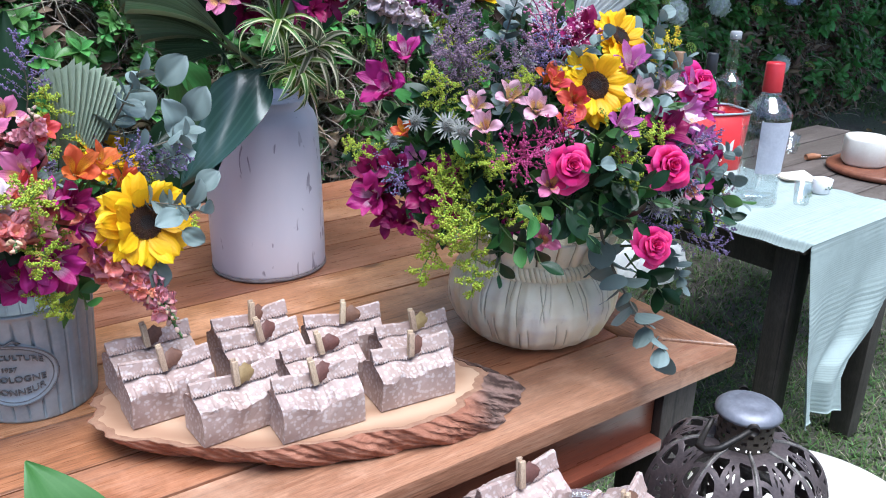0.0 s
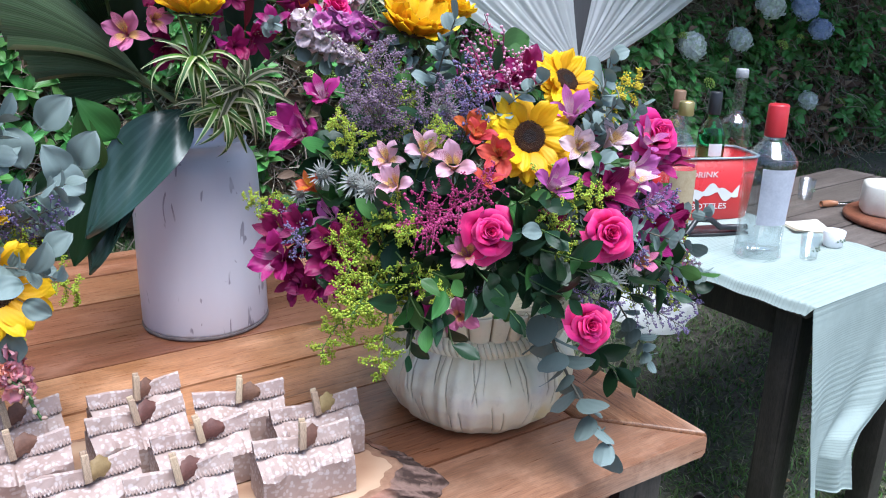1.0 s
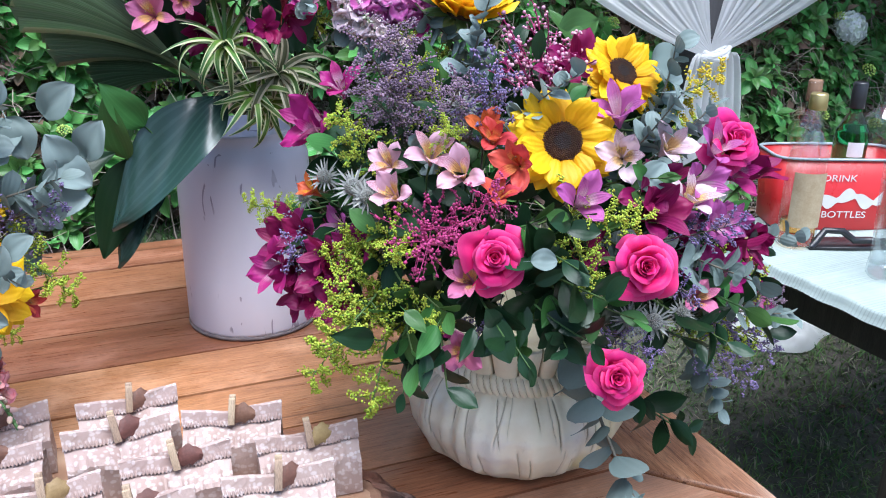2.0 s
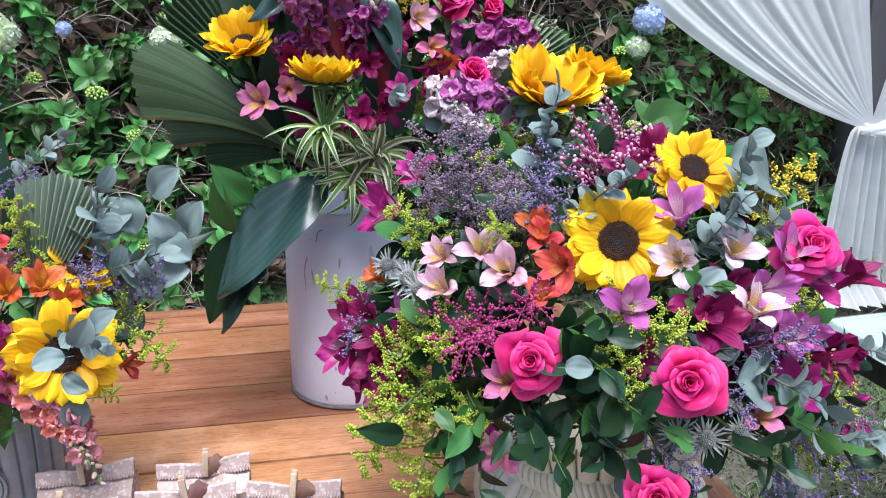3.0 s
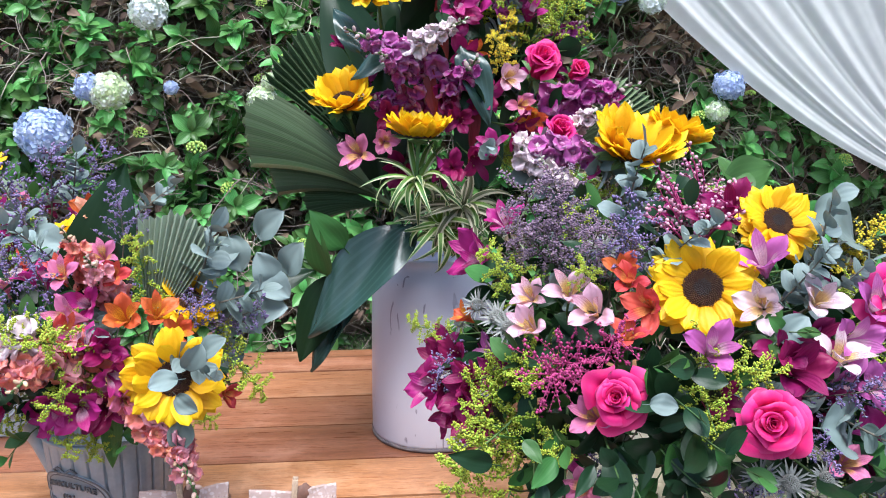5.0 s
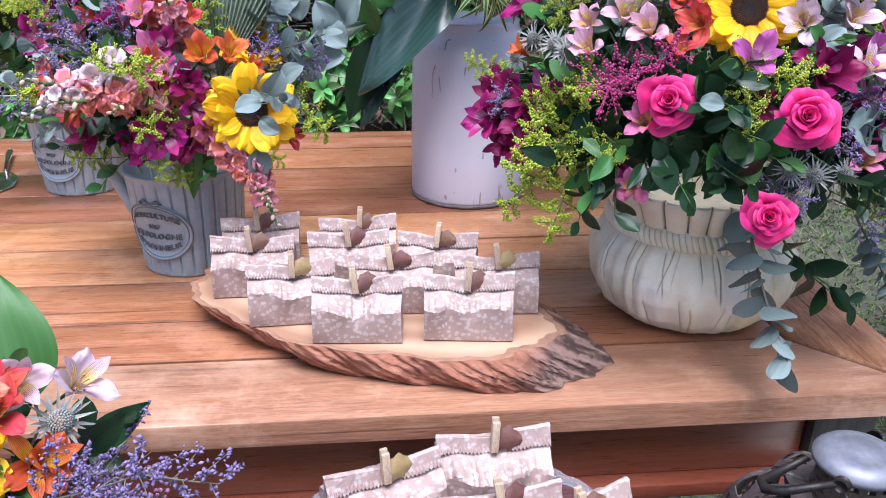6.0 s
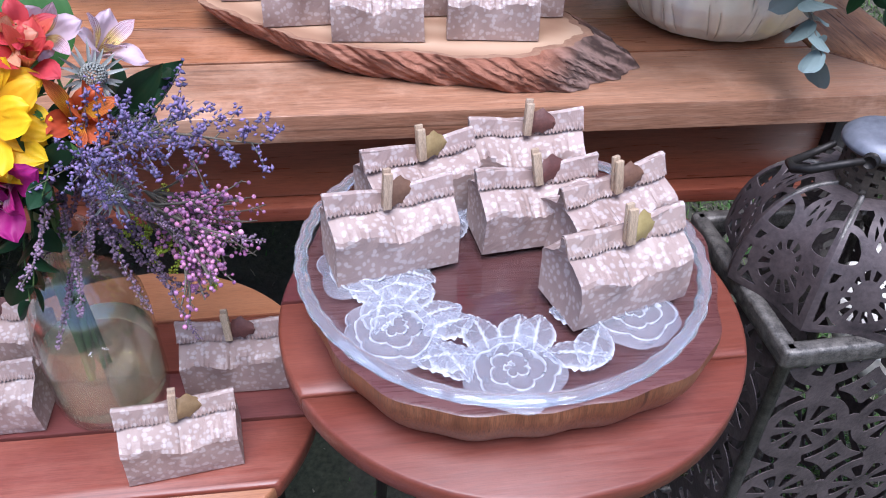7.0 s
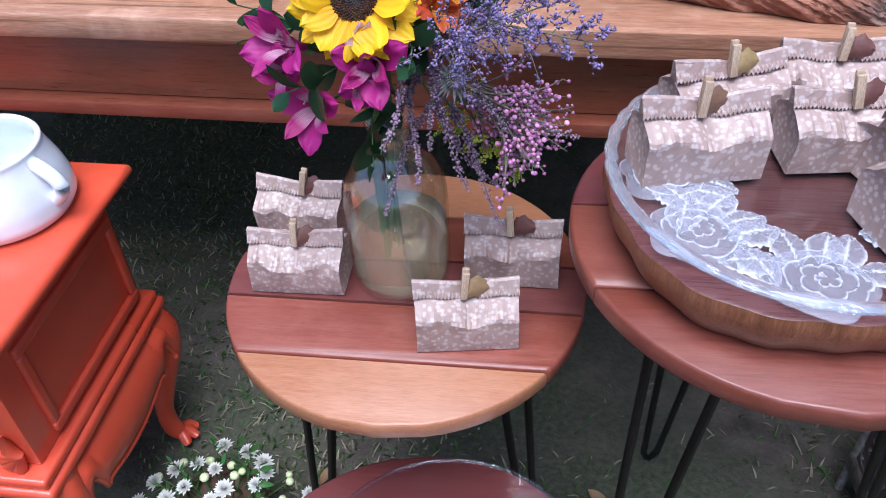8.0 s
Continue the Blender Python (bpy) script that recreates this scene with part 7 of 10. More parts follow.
put(bouquet, "lily_white", (0.826, 0.844, 1.144), (-0.11, -0.90, 0.42), 0.057)
put(bouquet, "lily_magenta", (0.554, 1.148, 1.184), (-0.64, -0.45, 0.63), 0.0855)
put(bouquet, "lily_magenta", (0.538, 1.140, 1.177), (-0.67, -0.45, 0.59), 0.057)
put(bouquet, "lily_wine", (0.496, 1.100, 1.058), (-0.81, -0.54, 0.24), 0.0712)
put(bouquet, "lily_magenta", (0.480, 1.087, 1.042), (-0.80, -0.57, 0.19), 0.0665)
put(bouquet, "lily_wine", (0.512, 1.001, 1.063), (-0.68, -0.70, 0.24), 0.0665)
put(bouquet, "lily_wine", (0.508, 1.065, 1.000), (-0.79, -0.62, 0.04), 0.0617)
put(bouquet, "lily_magenta", (0.499, 1.111, 1.083), (-0.80, -0.51, 0.32), 0.0617)
put(bouquet, "lily_wine", (0.517, 0.978, 1.042), (-0.66, -0.73, 0.18), 0.057)
put(bouquet, "lily_violet", (0.790, 0.907, 1.221), (-0.17, -0.79, 0.59), 0.0617)
put(bouquet, "lily_violet", (0.707, 0.849, 1.160), (-0.29, -0.85, 0.43), 0.057)
put(bouquet, "lily_violet", (0.850, 0.867, 1.166), (-0.07, -0.87, 0.48), 0.057)
put(bouquet, "lily_wine", (0.778, 0.841, 1.143), (-0.19, -0.89, 0.41), 0.0712)
put(bouquet, "lily_wine", (0.775, 0.844, 1.161), (-0.19, -0.87, 0.44), 0.057)
put(bouquet, "lily_magenta", (0.956, 0.897, 1.023), (0.19, -0.97, 0.12), 0.0646)
put(bouquet, "lily_wine", (0.985, 0.904, 1.080), (0.22, -0.93, 0.30), 0.0551)
put(bouquet, "lily_wine", (0.484, 1.089, 1.047), (-0.80, -0.56, 0.20), 0.0589)
put(bouquet, "lily_wine", (0.499, 1.073, 1.016), (-0.80, -0.59, 0.10), 0.0551)
put(bouquet, "lily_wine", (0.500, 1.064, 1.089), (-0.74, -0.59, 0.32), 0.0522)
put(bouquet, "lily_violet", (0.894, 0.870, 1.133), (0.02, -0.91, 0.42), 0.057)
put(bouquet, "lily_pink", (0.611, 0.859, 1.091), (-0.43, -0.86, 0.29), 0.0494)
put(bouquet, "lily_pink", (0.603, 0.864, 1.021), (-0.46, -0.88, 0.13), 0.0475)
put(bouquet, "lily_coral", (0.669, 0.889, 1.196), (-0.33, -0.80, 0.50), 0.0522)
put(bouquet, "lily_coral", (0.649, 0.912, 1.211), (-0.36, -0.76, 0.53), 0.0427)
put(bouquet, "lily_orange", (0.509, 1.052, 1.136), (-0.68, -0.59, 0.44), 0.038)
put(bouquet, "lily_orange", (0.645, 0.925, 1.218), (-0.37, -0.75, 0.55), 0.0427)
put(bouquet, "lily_magenta", (0.564, 1.144, 1.225), (-0.57, -0.46, 0.68), 0.057)
put(bouquet, "lily_wine", (0.515, 0.991, 1.090), (-0.65, -0.70, 0.30), 0.057)
put(bouquet, "lily_violet", (0.872, 0.849, 1.120), (-0.03, -0.93, 0.38), 0.0522)
put(bouquet, "lily_pink", (0.828, 0.817, 1.056), (-0.10, -0.97, 0.21), 0.0427)
put(bouquet, "lily_coral", (0.636, 0.873, 1.163), (-0.38, -0.82, 0.44), 0.0427)
put(bouquet, "lily_wine", (0.935, 0.900, 1.075), (0.30, -0.90, 0.20), 0.075)
put(bouquet, "lily_magenta", (0.905, 0.870, 1.045), (0.20, -0.95, 0.05), 0.075)
put(bouquet, "lily_wine", (0.990, 0.940, 1.130), (0.40, -0.85, 0.30), 0.065)
put(bouquet, "lily_violet", (0.880, 0.880, 1.185), (0.15, -0.88, 0.40), 0.06)
put(bouquet, "lily_magenta", (0.920, 0.900, 1.155), (0.25, -0.88, 0.35), 0.06)
put(bouquet, "goldenrod", (0.597, 1.005, 1.102), (-0.58, -0.70, -0.41), 0.18)
put(bouquet, "goldenrod", (0.557, 0.972, 1.103), (-0.16, -0.52, -0.84), 0.17)
put(bouquet, "goldenrod", (0.593, 1.032, 1.044), (-0.81, -0.46, -0.35), 0.16)
put(bouquet, "goldenrod", (0.577, 1.058, 1.139), (-0.36, -0.42, 0.83), 0.12)
put(bouquet, "goldenrod", (0.695, 0.894, 1.132), (0.30, -0.89, 0.35), 0.12)
put(bouquet, "goldenrod", (0.684, 0.884, 1.160), (0.11, -0.94, -0.33), 0.11)
put(bouquet, "goldenrod_yellow", (0.853, 1.025, 1.196), (0.87, -0.35, 0.35), 0.14)
put(bouquet, "goldenrod", (0.855, 0.909, 1.022), (0.82, -0.44, -0.38), 0.13)
put(bouquet, "goldenrod", (0.566, 0.982, 1.111), (-0.32, -0.92, 0.22), 0.11)
put(bouquet, "goldenrod", (0.533, 1.123, 1.101), (-0.94, -0.31, 0.10), 0.1)
put(bouquet, "goldenrod", (0.609, 0.972, 1.175), (0.00, -0.65, 0.76), 0.09)
put(bouquet, "goldenrod", (0.553, 0.928, 1.087), (0.21, -0.93, -0.31), 0.1)
put(bouquet, "goldenrod", (0.556, 1.022, 1.081), (-0.65, -0.75, -0.11), 0.12)
put(bouquet, "mauve", (0.634, 1.119, 1.134), (-0.26, -0.47, 0.84), 0.2)
put(bouquet, "mauve", (0.620, 1.020, 1.154), (-0.05, -0.53, 0.85), 0.15)
put(bouquet, "mauve", (0.635, 1.095, 1.157), (-0.10, -0.20, 0.97), 0.16)
put(bouquet, "mauve", (0.620, 1.092, 1.164), (-0.48, -0.48, 0.74), 0.14)
put(bouquet, "statice", (0.666, 0.974, 1.171), (0.00, -0.41, 0.91), 0.13)
put(bouquet, "statice", (0.649, 0.979, 1.171), (-0.11, -0.53, 0.84), 0.12)
put(bouquet, "statice", (0.790, 0.872, 1.109), (0.64, -0.74, 0.21), 0.11)
put(bouquet, "statice", (0.545, 1.098, 1.068), (-0.74, -0.64, 0.21), 0.12)
put(bouquet, "statice", (0.762, 0.853, 1.099), (0.41, -0.91, 0.00), 0.09)
put(bouquet, "statice", (0.719, 0.843, 1.065), (0.41, -0.82, -0.41), 0.09)
put(bouquet, "berries", (0.770, 1.053, 1.215), (0.00, -0.36, 0.93), 0.13)
put(bouquet, "berries", (0.762, 1.025, 1.212), (-0.26, -0.41, 0.87), 0.12)
put(bouquet, "berries", (0.780, 1.064, 1.244), (0.25, -0.31, 0.92), 0.11)
put(bouquet, "lily_wine", (0.797, 1.022, 1.256), (-0.22, -0.74, 0.64), 0.0712)
put(bouquet, "lily_wine", (0.771, 1.008, 1.247), (-0.25, -0.74, 0.62), 0.057)
put(bouquet, "magenta_spray", (0.603, 0.962, 1.117), (-0.38, -0.92, 0.11), 0.13)
put(bouquet, "magenta_spray", (0.594, 0.945, 1.125), (-0.11, -0.97, 0.22), 0.11)
put(bouquet, "magenta_spray", (0.624, 0.924, 1.143), (0.00, -0.93, 0.36), 0.1)
put(bouquet, "thistle", (0.528, 0.981, 1.163), (-0.49, -0.75, 0.43), 0.048)
put(bouquet, "thistle", (0.512, 1.038, 1.161), (-0.55, -0.71, 0.45), 0.04000000000000001)
put(bouquet, "thistle", (0.771, 0.795, 1.055), (-0.25, -0.94, 0.25), 0.044000000000000004)
put(bouquet, "thistle", (0.743, 0.794, 1.062), (-0.27, -0.93, 0.26), 0.04000000000000001)
put(bouquet, "thistle", (0.634, 0.951, 1.243), (-0.37, -0.77, 0.53), 0.04000000000000001)
put(bouquet, "thistle", (0.535, 0.957, 1.159), (-0.48, -0.77, 0.42), 0.04000000000000001)
put(bouquet, "thistle", (0.807, 0.798, 1.057), (-0.21, -0.94, 0.25), 0.036)
put(bouquet, "thistle", (0.495, 1.070, 1.131), (-0.61, -0.68, 0.41), 0.032)
put(bouquet, "eucalyptus", (0.692, 1.084, 1.206), (0.00, -0.20, 0.98), 0.14)
put(bouquet, "eucalyptus", (0.817, 0.940, 1.181), (0.53, -0.42, 0.74), 0.12)
put(bouquet, "eucalyptus", (0.927, 0.910, 1.078), (0.94, -0.31, 0.10), 0.1)
put(bouquet, "eucalyptus", (0.799, 0.863, 1.114), (0.64, -0.74, -0.21), 0.12)
put(bouquet, "eucalyptus", (0.687, 0.952, 1.202), (0.10, -0.40, 0.91), 0.1)
put(bouquet, "eucalyptus", (0.791, 0.909, 1.179), (0.42, -0.53, 0.74), 0.1)
put(bouquet, "eucalyptus", (0.824, 0.908, 1.179), (0.64, -0.43, 0.64), 0.09)
put(bouquet, "eucalyptus", (0.751, 0.900, 1.007), (0.05, -0.33, -0.94), 0.2)
put(bouquet, "ruscus", (0.789, 0.877, 0.957), (0.44, -0.38, -0.82), 0.12)
put(bouquet, "ruscus", (0.795, 0.869, 0.933), (0.79, -0.32, -0.53), 0.1)
put(bouquet, "eucalyptus", (0.912, 0.922, 0.957), (0.47, -0.31, -0.83), 0.12)
put(bouquet, "ruscus", (0.656, 0.881, 1.086), (0.00, -0.96, -0.27), 0.11)
put(bouquet, "ruscus", (0.630, 0.890, 1.078), (-0.11, -0.96, -0.27), 0.1)
put(bouquet, "ruscus", (0.679, 0.898, 1.094), (0.00, -0.99, 0.10), 0.14)
put(bouquet, "ruscus", (0.579, 0.935, 1.057), (-0.33, -0.77, -0.55), 0.1)
put(bouquet, "ruscus", (0.655, 0.907, 1.121), (0.00, -0.95, 0.32), 0.12)
put(bouquet, "ruscus", (0.596, 0.935, 1.089), (-0.21, -0.83, -0.52), 0.14)
put(bouquet, "ruscus", (0.766, 0.853, 1.081), (0.57, -0.68, -0.46), 0.12)
put(bouquet, "ruscus", (0.847, 0.883, 1.068), (0.83, -0.52, -0.21), 0.12)
put(bouquet, "ruscus", (0.618, 0.915, 1.100), (-0.10, -0.94, -0.31), 0.13)
put(bouquet, "ruscus", (0.675, 0.883, 1.123), (0.11, -0.97, 0.22), 0.1)
put(bouquet, "fresh", (0.691, 0.863, 1.078), (0.10, -0.99, 0.10), 0.1)
put(bouquet, "fresh", (0.624, 0.894, 1.128), (0.21, -0.95, 0.21), 0.09)
put(bouquet, "fresh", (0.761, 0.885, 1.168), (0.00, -0.91, 0.41), 0.08)
put(bouquet, "fresh", (0.579, 0.934, 1.083), (-0.31, -0.93, -0.21), 0.1)
put(bouquet, "fresh", (0.807, 0.863, 1.080), (0.74, -0.64, -0.21), 0.12)
put(bouquet, "fresh", (0.581, 0.954, 1.068), (-0.53, -0.74, -0.42), 0.12)
put_leaf(bouquet, "broad_deep", (0.623, 0.830, 1.080), (0.602, 0.810, 1.042), (0.05, -0.9, 0.35))
put_leaf(bouquet, "broad_deep", (0.649, 0.830, 1.077), (0.638, 0.810, 1.043), (0.05, -0.9, 0.35))
put_leaf(bouquet, "broad_green", (0.679, 0.830, 1.082), (0.662, 0.810, 1.060), (0.05, -0.9, 0.35))
put_leaf(bouquet, "broad_green", (0.709, 0.830, 1.079), (0.723, 0.810, 1.044), (0.05, -0.9, 0.35))
put_leaf(bouquet, "broad_deep", (0.617, 0.830, 1.075), (0.617, 0.810, 1.046), (0.05, -0.9, 0.35))
put_leaf(bouquet, "broad_deep", (0.659, 0.830, 1.098), (0.682, 0.810, 1.115), (0.05, -0.9, 0.35))
put_leaf(bouquet, "broad_deep", (0.550, 0.830, 1.044), (0.540, 0.810, 1.017), (0.05, -0.9, 0.35))
put_leaf(bouquet, "broad_green", (0.560, 0.830, 1.070), (0.536, 0.810, 1.051), (0.05, -0.9, 0.35))
put_leaf(bouquet, "broad_deep", (0.597, 0.830, 1.061), (0.576, 0.810, 1.040), (0.05, -0.9, 0.35))
put_leaf(bouquet, "broad_deep", (0.655, 0.830, 1.126), (0.641, 0.810, 1.165), (0.05, -0.9, 0.35))
put_leaf(bouquet, "broad_deep", (0.762, 0.830, 1.064), (0.781, 0.810, 1.054), (0.05, -0.9, 0.35))
put_leaf(bouquet, "broad_deep", (0.500, 0.830, 1.067), (0.460, 0.810, 1.087), (0.05, -0.9, 0.35))
put_leaf(bouquet, "broad_green", (0.530, 0.830, 1.090), (0.543, 0.810, 1.077), (0.05, -0.9, 0.35))
put_leaf(bouquet, "broad_deep", (0.809, 0.830, 1.059), (0.825, 0.810, 1.031), (0.05, -0.9, 0.35))
put_leaf(bouquet, "broad_green", (0.874, 0.830, 1.076), (0.875, 0.810, 1.043), (0.05, -0.9, 0.35))
put_leaf(bouquet, "euc_leaf", (0.767, 0.830, 1.180), (0.789, 0.820, 1.205), (0, -0.8, 0.6))
put_leaf(bouquet, "euc_leaf", (0.798, 0.800, 1.105), (0.859, 0.820, 1.090), (0.2, -0.8, 0.5))
put_leaf(bouquet, "broad_green", (0.834, 1.120, 1.292), (0.917, 1.140, 1.312), (0.1, -0.9, 0.3))
put_leaf(bouquet, "broad_green", (0.852, 1.100, 1.276), (0.850, 1.160, 1.332), (0.2, -0.95, 0.2))
put_leaf(bouquet, "euc_leaf", (0.873, 0.980, 1.266), (0.965, 1.000, 1.252), (0.2, -0.7, 0.7))
put_leaf(bouquet, "broad_green", (0.877, 1.000, 1.274), (0.959, 1.020, 1.234), (0.2, -0.6, 0.8))
put_leaf(bouquet, "euc_leaf", (0.637, 0.800, 1.134), (0.660, 0.790, 1.137), (0, -0.8, 0.6))
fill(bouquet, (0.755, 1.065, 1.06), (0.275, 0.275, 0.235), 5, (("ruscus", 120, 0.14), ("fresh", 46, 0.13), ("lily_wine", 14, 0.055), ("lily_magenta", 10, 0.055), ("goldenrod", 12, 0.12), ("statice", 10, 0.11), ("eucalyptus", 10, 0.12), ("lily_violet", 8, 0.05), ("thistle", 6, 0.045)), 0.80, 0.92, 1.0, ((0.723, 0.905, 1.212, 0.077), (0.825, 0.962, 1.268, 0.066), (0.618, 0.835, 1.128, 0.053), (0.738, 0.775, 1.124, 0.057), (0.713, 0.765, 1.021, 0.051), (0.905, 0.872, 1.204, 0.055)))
for k, (x, y, z) in enumerate(((0.70, 0.850, 1.050), (0.74, 0.845, 1.040), (0.78, 0.850, 1.050), (0.82, 0.855, 1.035), (0.86, 0.870, 1.045), (0.89, 0.900, 1.030), (0.92, 0.930, 1.045), (0.90, 0.960, 1.000), (0.94, 0.990, 1.020))):
    out = Vector((x - 0.753, y - 1.038, 0)).normalized()
    put(bouquet, "ruscus", (x, y + 0.03, z), (out.x, out.y, -0.10 + 0.25 * math.sin(2.3 * k)), 0.098)
for x, y, z, kind, size in ((0.855, 0.835, 1.005, "statice", 0.10), (0.885, 0.860, 1.020, "statice", 0.11), (0.905, 0.890, 1.045, "mauve", 0.11), (0.865, 0.840, 1.045, "eucalyptus", 0.11), (0.930, 0.920, 1.030, "eucalyptus", 0.12), (0.840, 0.820, 1.040, "thistle", 0.044), (0.868, 0.838, 1.062, "thistle", 0.040), (0.915, 0.905, 1.075, "goldenrod", 0.11)):
    put(bouquet, kind, (x - 0.02, y + 0.02, z), (0.55, -0.72, -0.18), size)
tall_bouquet = thing("bouquet", "tall arrangement of sunflowers, snapdragons and palm fans in a milk can", "flowers", (0.492, 1.548, 1.08), 0, "flower arrangements")
put(tall_bouquet, "sunflower", (0.402, 1.440, 1.555), (-0.10, -0.42, 0.90), 0.125)
put(tall_bouquet, "sunflower_cup", (0.348, 1.420, 1.385), (-0.22, -0.58, 0.78), 0.125)
put(tall_bouquet, "sunflower_cup", (0.460, 1.360, 1.335), (0.05, -0.02, 1.0), 0.125)
put(tall_bouquet, "sunflower_cup", (0.752, 1.240, 1.318), (0.10, -0.48, 0.86), 0.165)
put(tall_bouquet, "sunflower_cup", (0.822, 1.262, 1.335), (0.40, -0.10, 0.9), 0.12)
put(tall_bouquet, "ginger", (0.486, 1.459, 1.558), (0.00, -0.41, 0.91), 0.11)
put(tall_bouquet, "rosebud", (0.648, 1.387, 1.440), (0.10, -0.78, 0.62), 0.092)
put(tall_bouquet, "rosebud", (0.668, 1.347, 1.337), (0.16, -0.84, 0.52), 0.085)
put(tall_bouquet, "rosebud", (0.714, 1.424, 1.430), (0.42, -0.74, 0.53), 0.055)
put(tall_bouquet, "snap_lilac", (0.494, 1.421, 1.439), (-0.82, -0.44, 0.38), 0.17)
put(tall_bouquet, "snap_pinkwhite", (0.445, 1.391, 1.458), (0.80, -0.48, 0.37), 0.117)
put(tall_bouquet, "snap_purple", (0.493, 1.464, 1.372), (-0.46, -0.68, 0.57), 0.17)
put(tall_bouquet, "snap_purple", (0.495, 1.444, 1.368), (0.23, -0.79, 0.57), 0.17)
put(tall_bouquet, "snap_purple", (0.659, 1.440, 1.373), (0.85, -0.42, 0.32), 0.17)
put(tall_bouquet, "snap_purple", (0.661, 1.521, 1.451), (0.74, -0.21, 0.64), 0.13)
put(tall_bouquet, "snap_pinkwhite", (0.615, 1.324, 1.314), (0.59, -0.59, -0.54), 0.133)
put(tall_bouquet, "snap_lilac", (0.630, 1.318, 1.317), (0.81, -0.58, -0.12), 0.15)
put(tall_bouquet, "snap_pinkwhite", (0.671, 1.382, 1.330), (0.54, -0.65, 0.54), 0.117)
put(tall_bouquet, "snap_lilac", (0.466, 1.428, 1.431), (-0.58, -0.81, 0.12), 0.13)
put(tall_bouquet, "snap_purple", (0.468, 1.473, 1.373), (-0.69, -0.69, 0.23), 0.14)
put(tall_bouquet, "snap_pinkwhite", (0.618, 1.353, 1.329), (0.21, -0.95, -0.21), 0.101)
put(tall_bouquet, "lily_magenta", (0.562, 1.483, 1.507), (0.07, -0.98, 0.19), 0.0808)
put(tall_bouquet, "lily_magenta", (0.534, 1.477, 1.512), (-0.01, -0.98, 0.20), 0.0665)
put(tall_bouquet, "lily_wine", (0.596, 1.388, 1.349), (0.03, -1.00, 0.00), 0.0665)
put(tall_bouquet, "lily_wine", (0.538, 1.366, 1.306), (-0.03, -1.00, -0.01), 0.0617)
put(tall_bouquet, "lily_magenta", (0.577, 1.352, 1.311), (-0.00, -1.00, -0.00), 0.0522)
put(tall_bouquet, "lily_pink", (0.375, 1.405, 1.302), (-0.20, -0.98, -0.03), 0.0617)
put(tall_bouquet, "lily_pink", (0.409, 1.402, 1.324), (-0.17, -0.99, -0.02), 0.0522)
put(tall_bouquet, "lily_pale", (0.594, 1.404, 1.418), (0.04, -1.00, 0.04), 0.057)
put(tall_bouquet, "lily_peach", (0.570, 1.420, 1.431), (0.03, -1.00, 0.05), 0.0475)
put(tall_bouquet, "lily_orange", (0.554, 1.440, 1.460), (0.02, -1.00, 0.09), 0.0475)
put(tall_bouquet, "lily_orange", (0.636, 1.380, 1.372), (0.06, -1.00, 0.01), 0.0475)
put(tall_bouquet, "lily_pink", (0.615, 1.380, 1.378), (0.05, -1.00, 0.01), 0.0475)
put(tall_bouquet, "lily_magenta", (0.489, 1.374, 1.302), (-0.07, -1.00, -0.02), 0.057)
put(tall_bouquet, "lily_wine", (0.480, 1.424, 1.449), (-0.11, -0.99, 0.06), 0.057)
put(tall_bouquet, "lily_wine", (0.511, 1.352, 1.287), (-0.05, -1.00, -0.01), 0.0522)
put(tall_bouquet, "lily_magenta", (0.765, 1.439, 1.384), (0.28, -0.96, 0.02), 0.0475)
put(tall_bouquet, "lily_wine", (0.418, 1.422, 1.367), (-0.19, -0.98, 0.00), 0.0522)
put(tall_bouquet, "lily_magenta", (0.647, 1.502, 1.505), (0.35, -0.91, 0.22), 0.057)
put(tall_bouquet, "lily_wine", (0.495, 1.424, 1.398), (-0.08, -1.00, 0.02), 0.057)
put(tall_bouquet, "lily_wine", (0.559, 1.404, 1.374), (0.00, -1.00, 0.01), 0.057)
put(tall_bouquet, "lily_wine", (0.525, 1.390, 1.358), (-0.04, -1.00, 0.00), 0.0475)
put(tall_bouquet, "lily_magenta", (0.721, 1.290, 1.286), (0.04, -1.00, 0.01), 0.0475)
put(tall_bouquet, "lily_wine", (0.346, 1.513, 1.467), (-0.58, -0.80, 0.14), 0.038)
put(tall_bouquet, "goldenrod_yellow", (0.585, 1.476, 1.393), (0.20, -0.40, 0.90), 0.13)
put(tall_bouquet, "goldenrod_yellow", (0.602, 1.456, 1.407), (-0.21, -0.52, 0.83), 0.1)
put(tall_bouquet, "goldenrod", (0.624, 1.533, 1.394), (0.15, 0.10, 0.98), 0.24)
for gx, gz, lean in ((0.575, 1.44, -0.25), (0.600, 1.45, 0.0), (0.630, 1.45, 0.2), (0.655, 1.43, 0.45)):
    put(tall_bouquet, "goldenrod", (gx, 1.500, gz), (lean, -0.05, 1.0), 0.21)
put(tall_bouquet, "goldenrod", (0.643, 1.555, 1.420), (-0.20, 0.10, 0.98), 0.22)
put(tall_bouquet, "goldenrod", (0.637, 1.564, 1.422), (0.36, 0.10, 0.93), 0.22)
put(tall_bouquet, "goldenrod", (0.623, 1.500, 1.427), (0.65, 0.00, 0.76), 0.14)
put(tall_bouquet, "goldenrod", (0.675, 1.317, 1.289), (0.41, -0.82, -0.41), 0.1)
put(tall_bouquet, "eucalyptus", (0.612, 1.352, 1.341), (0.54, -0.54, -0.65), 0.16)
put(tall_bouquet, "eucalyptus", (0.604, 1.362, 1.308), (0.23, -0.79, -0.57), 0.13)
put(tall_bouquet, "eucalyptus", (0.562, 1.378, 1.314), (-0.03, -1.00, 0.01), 0.08)
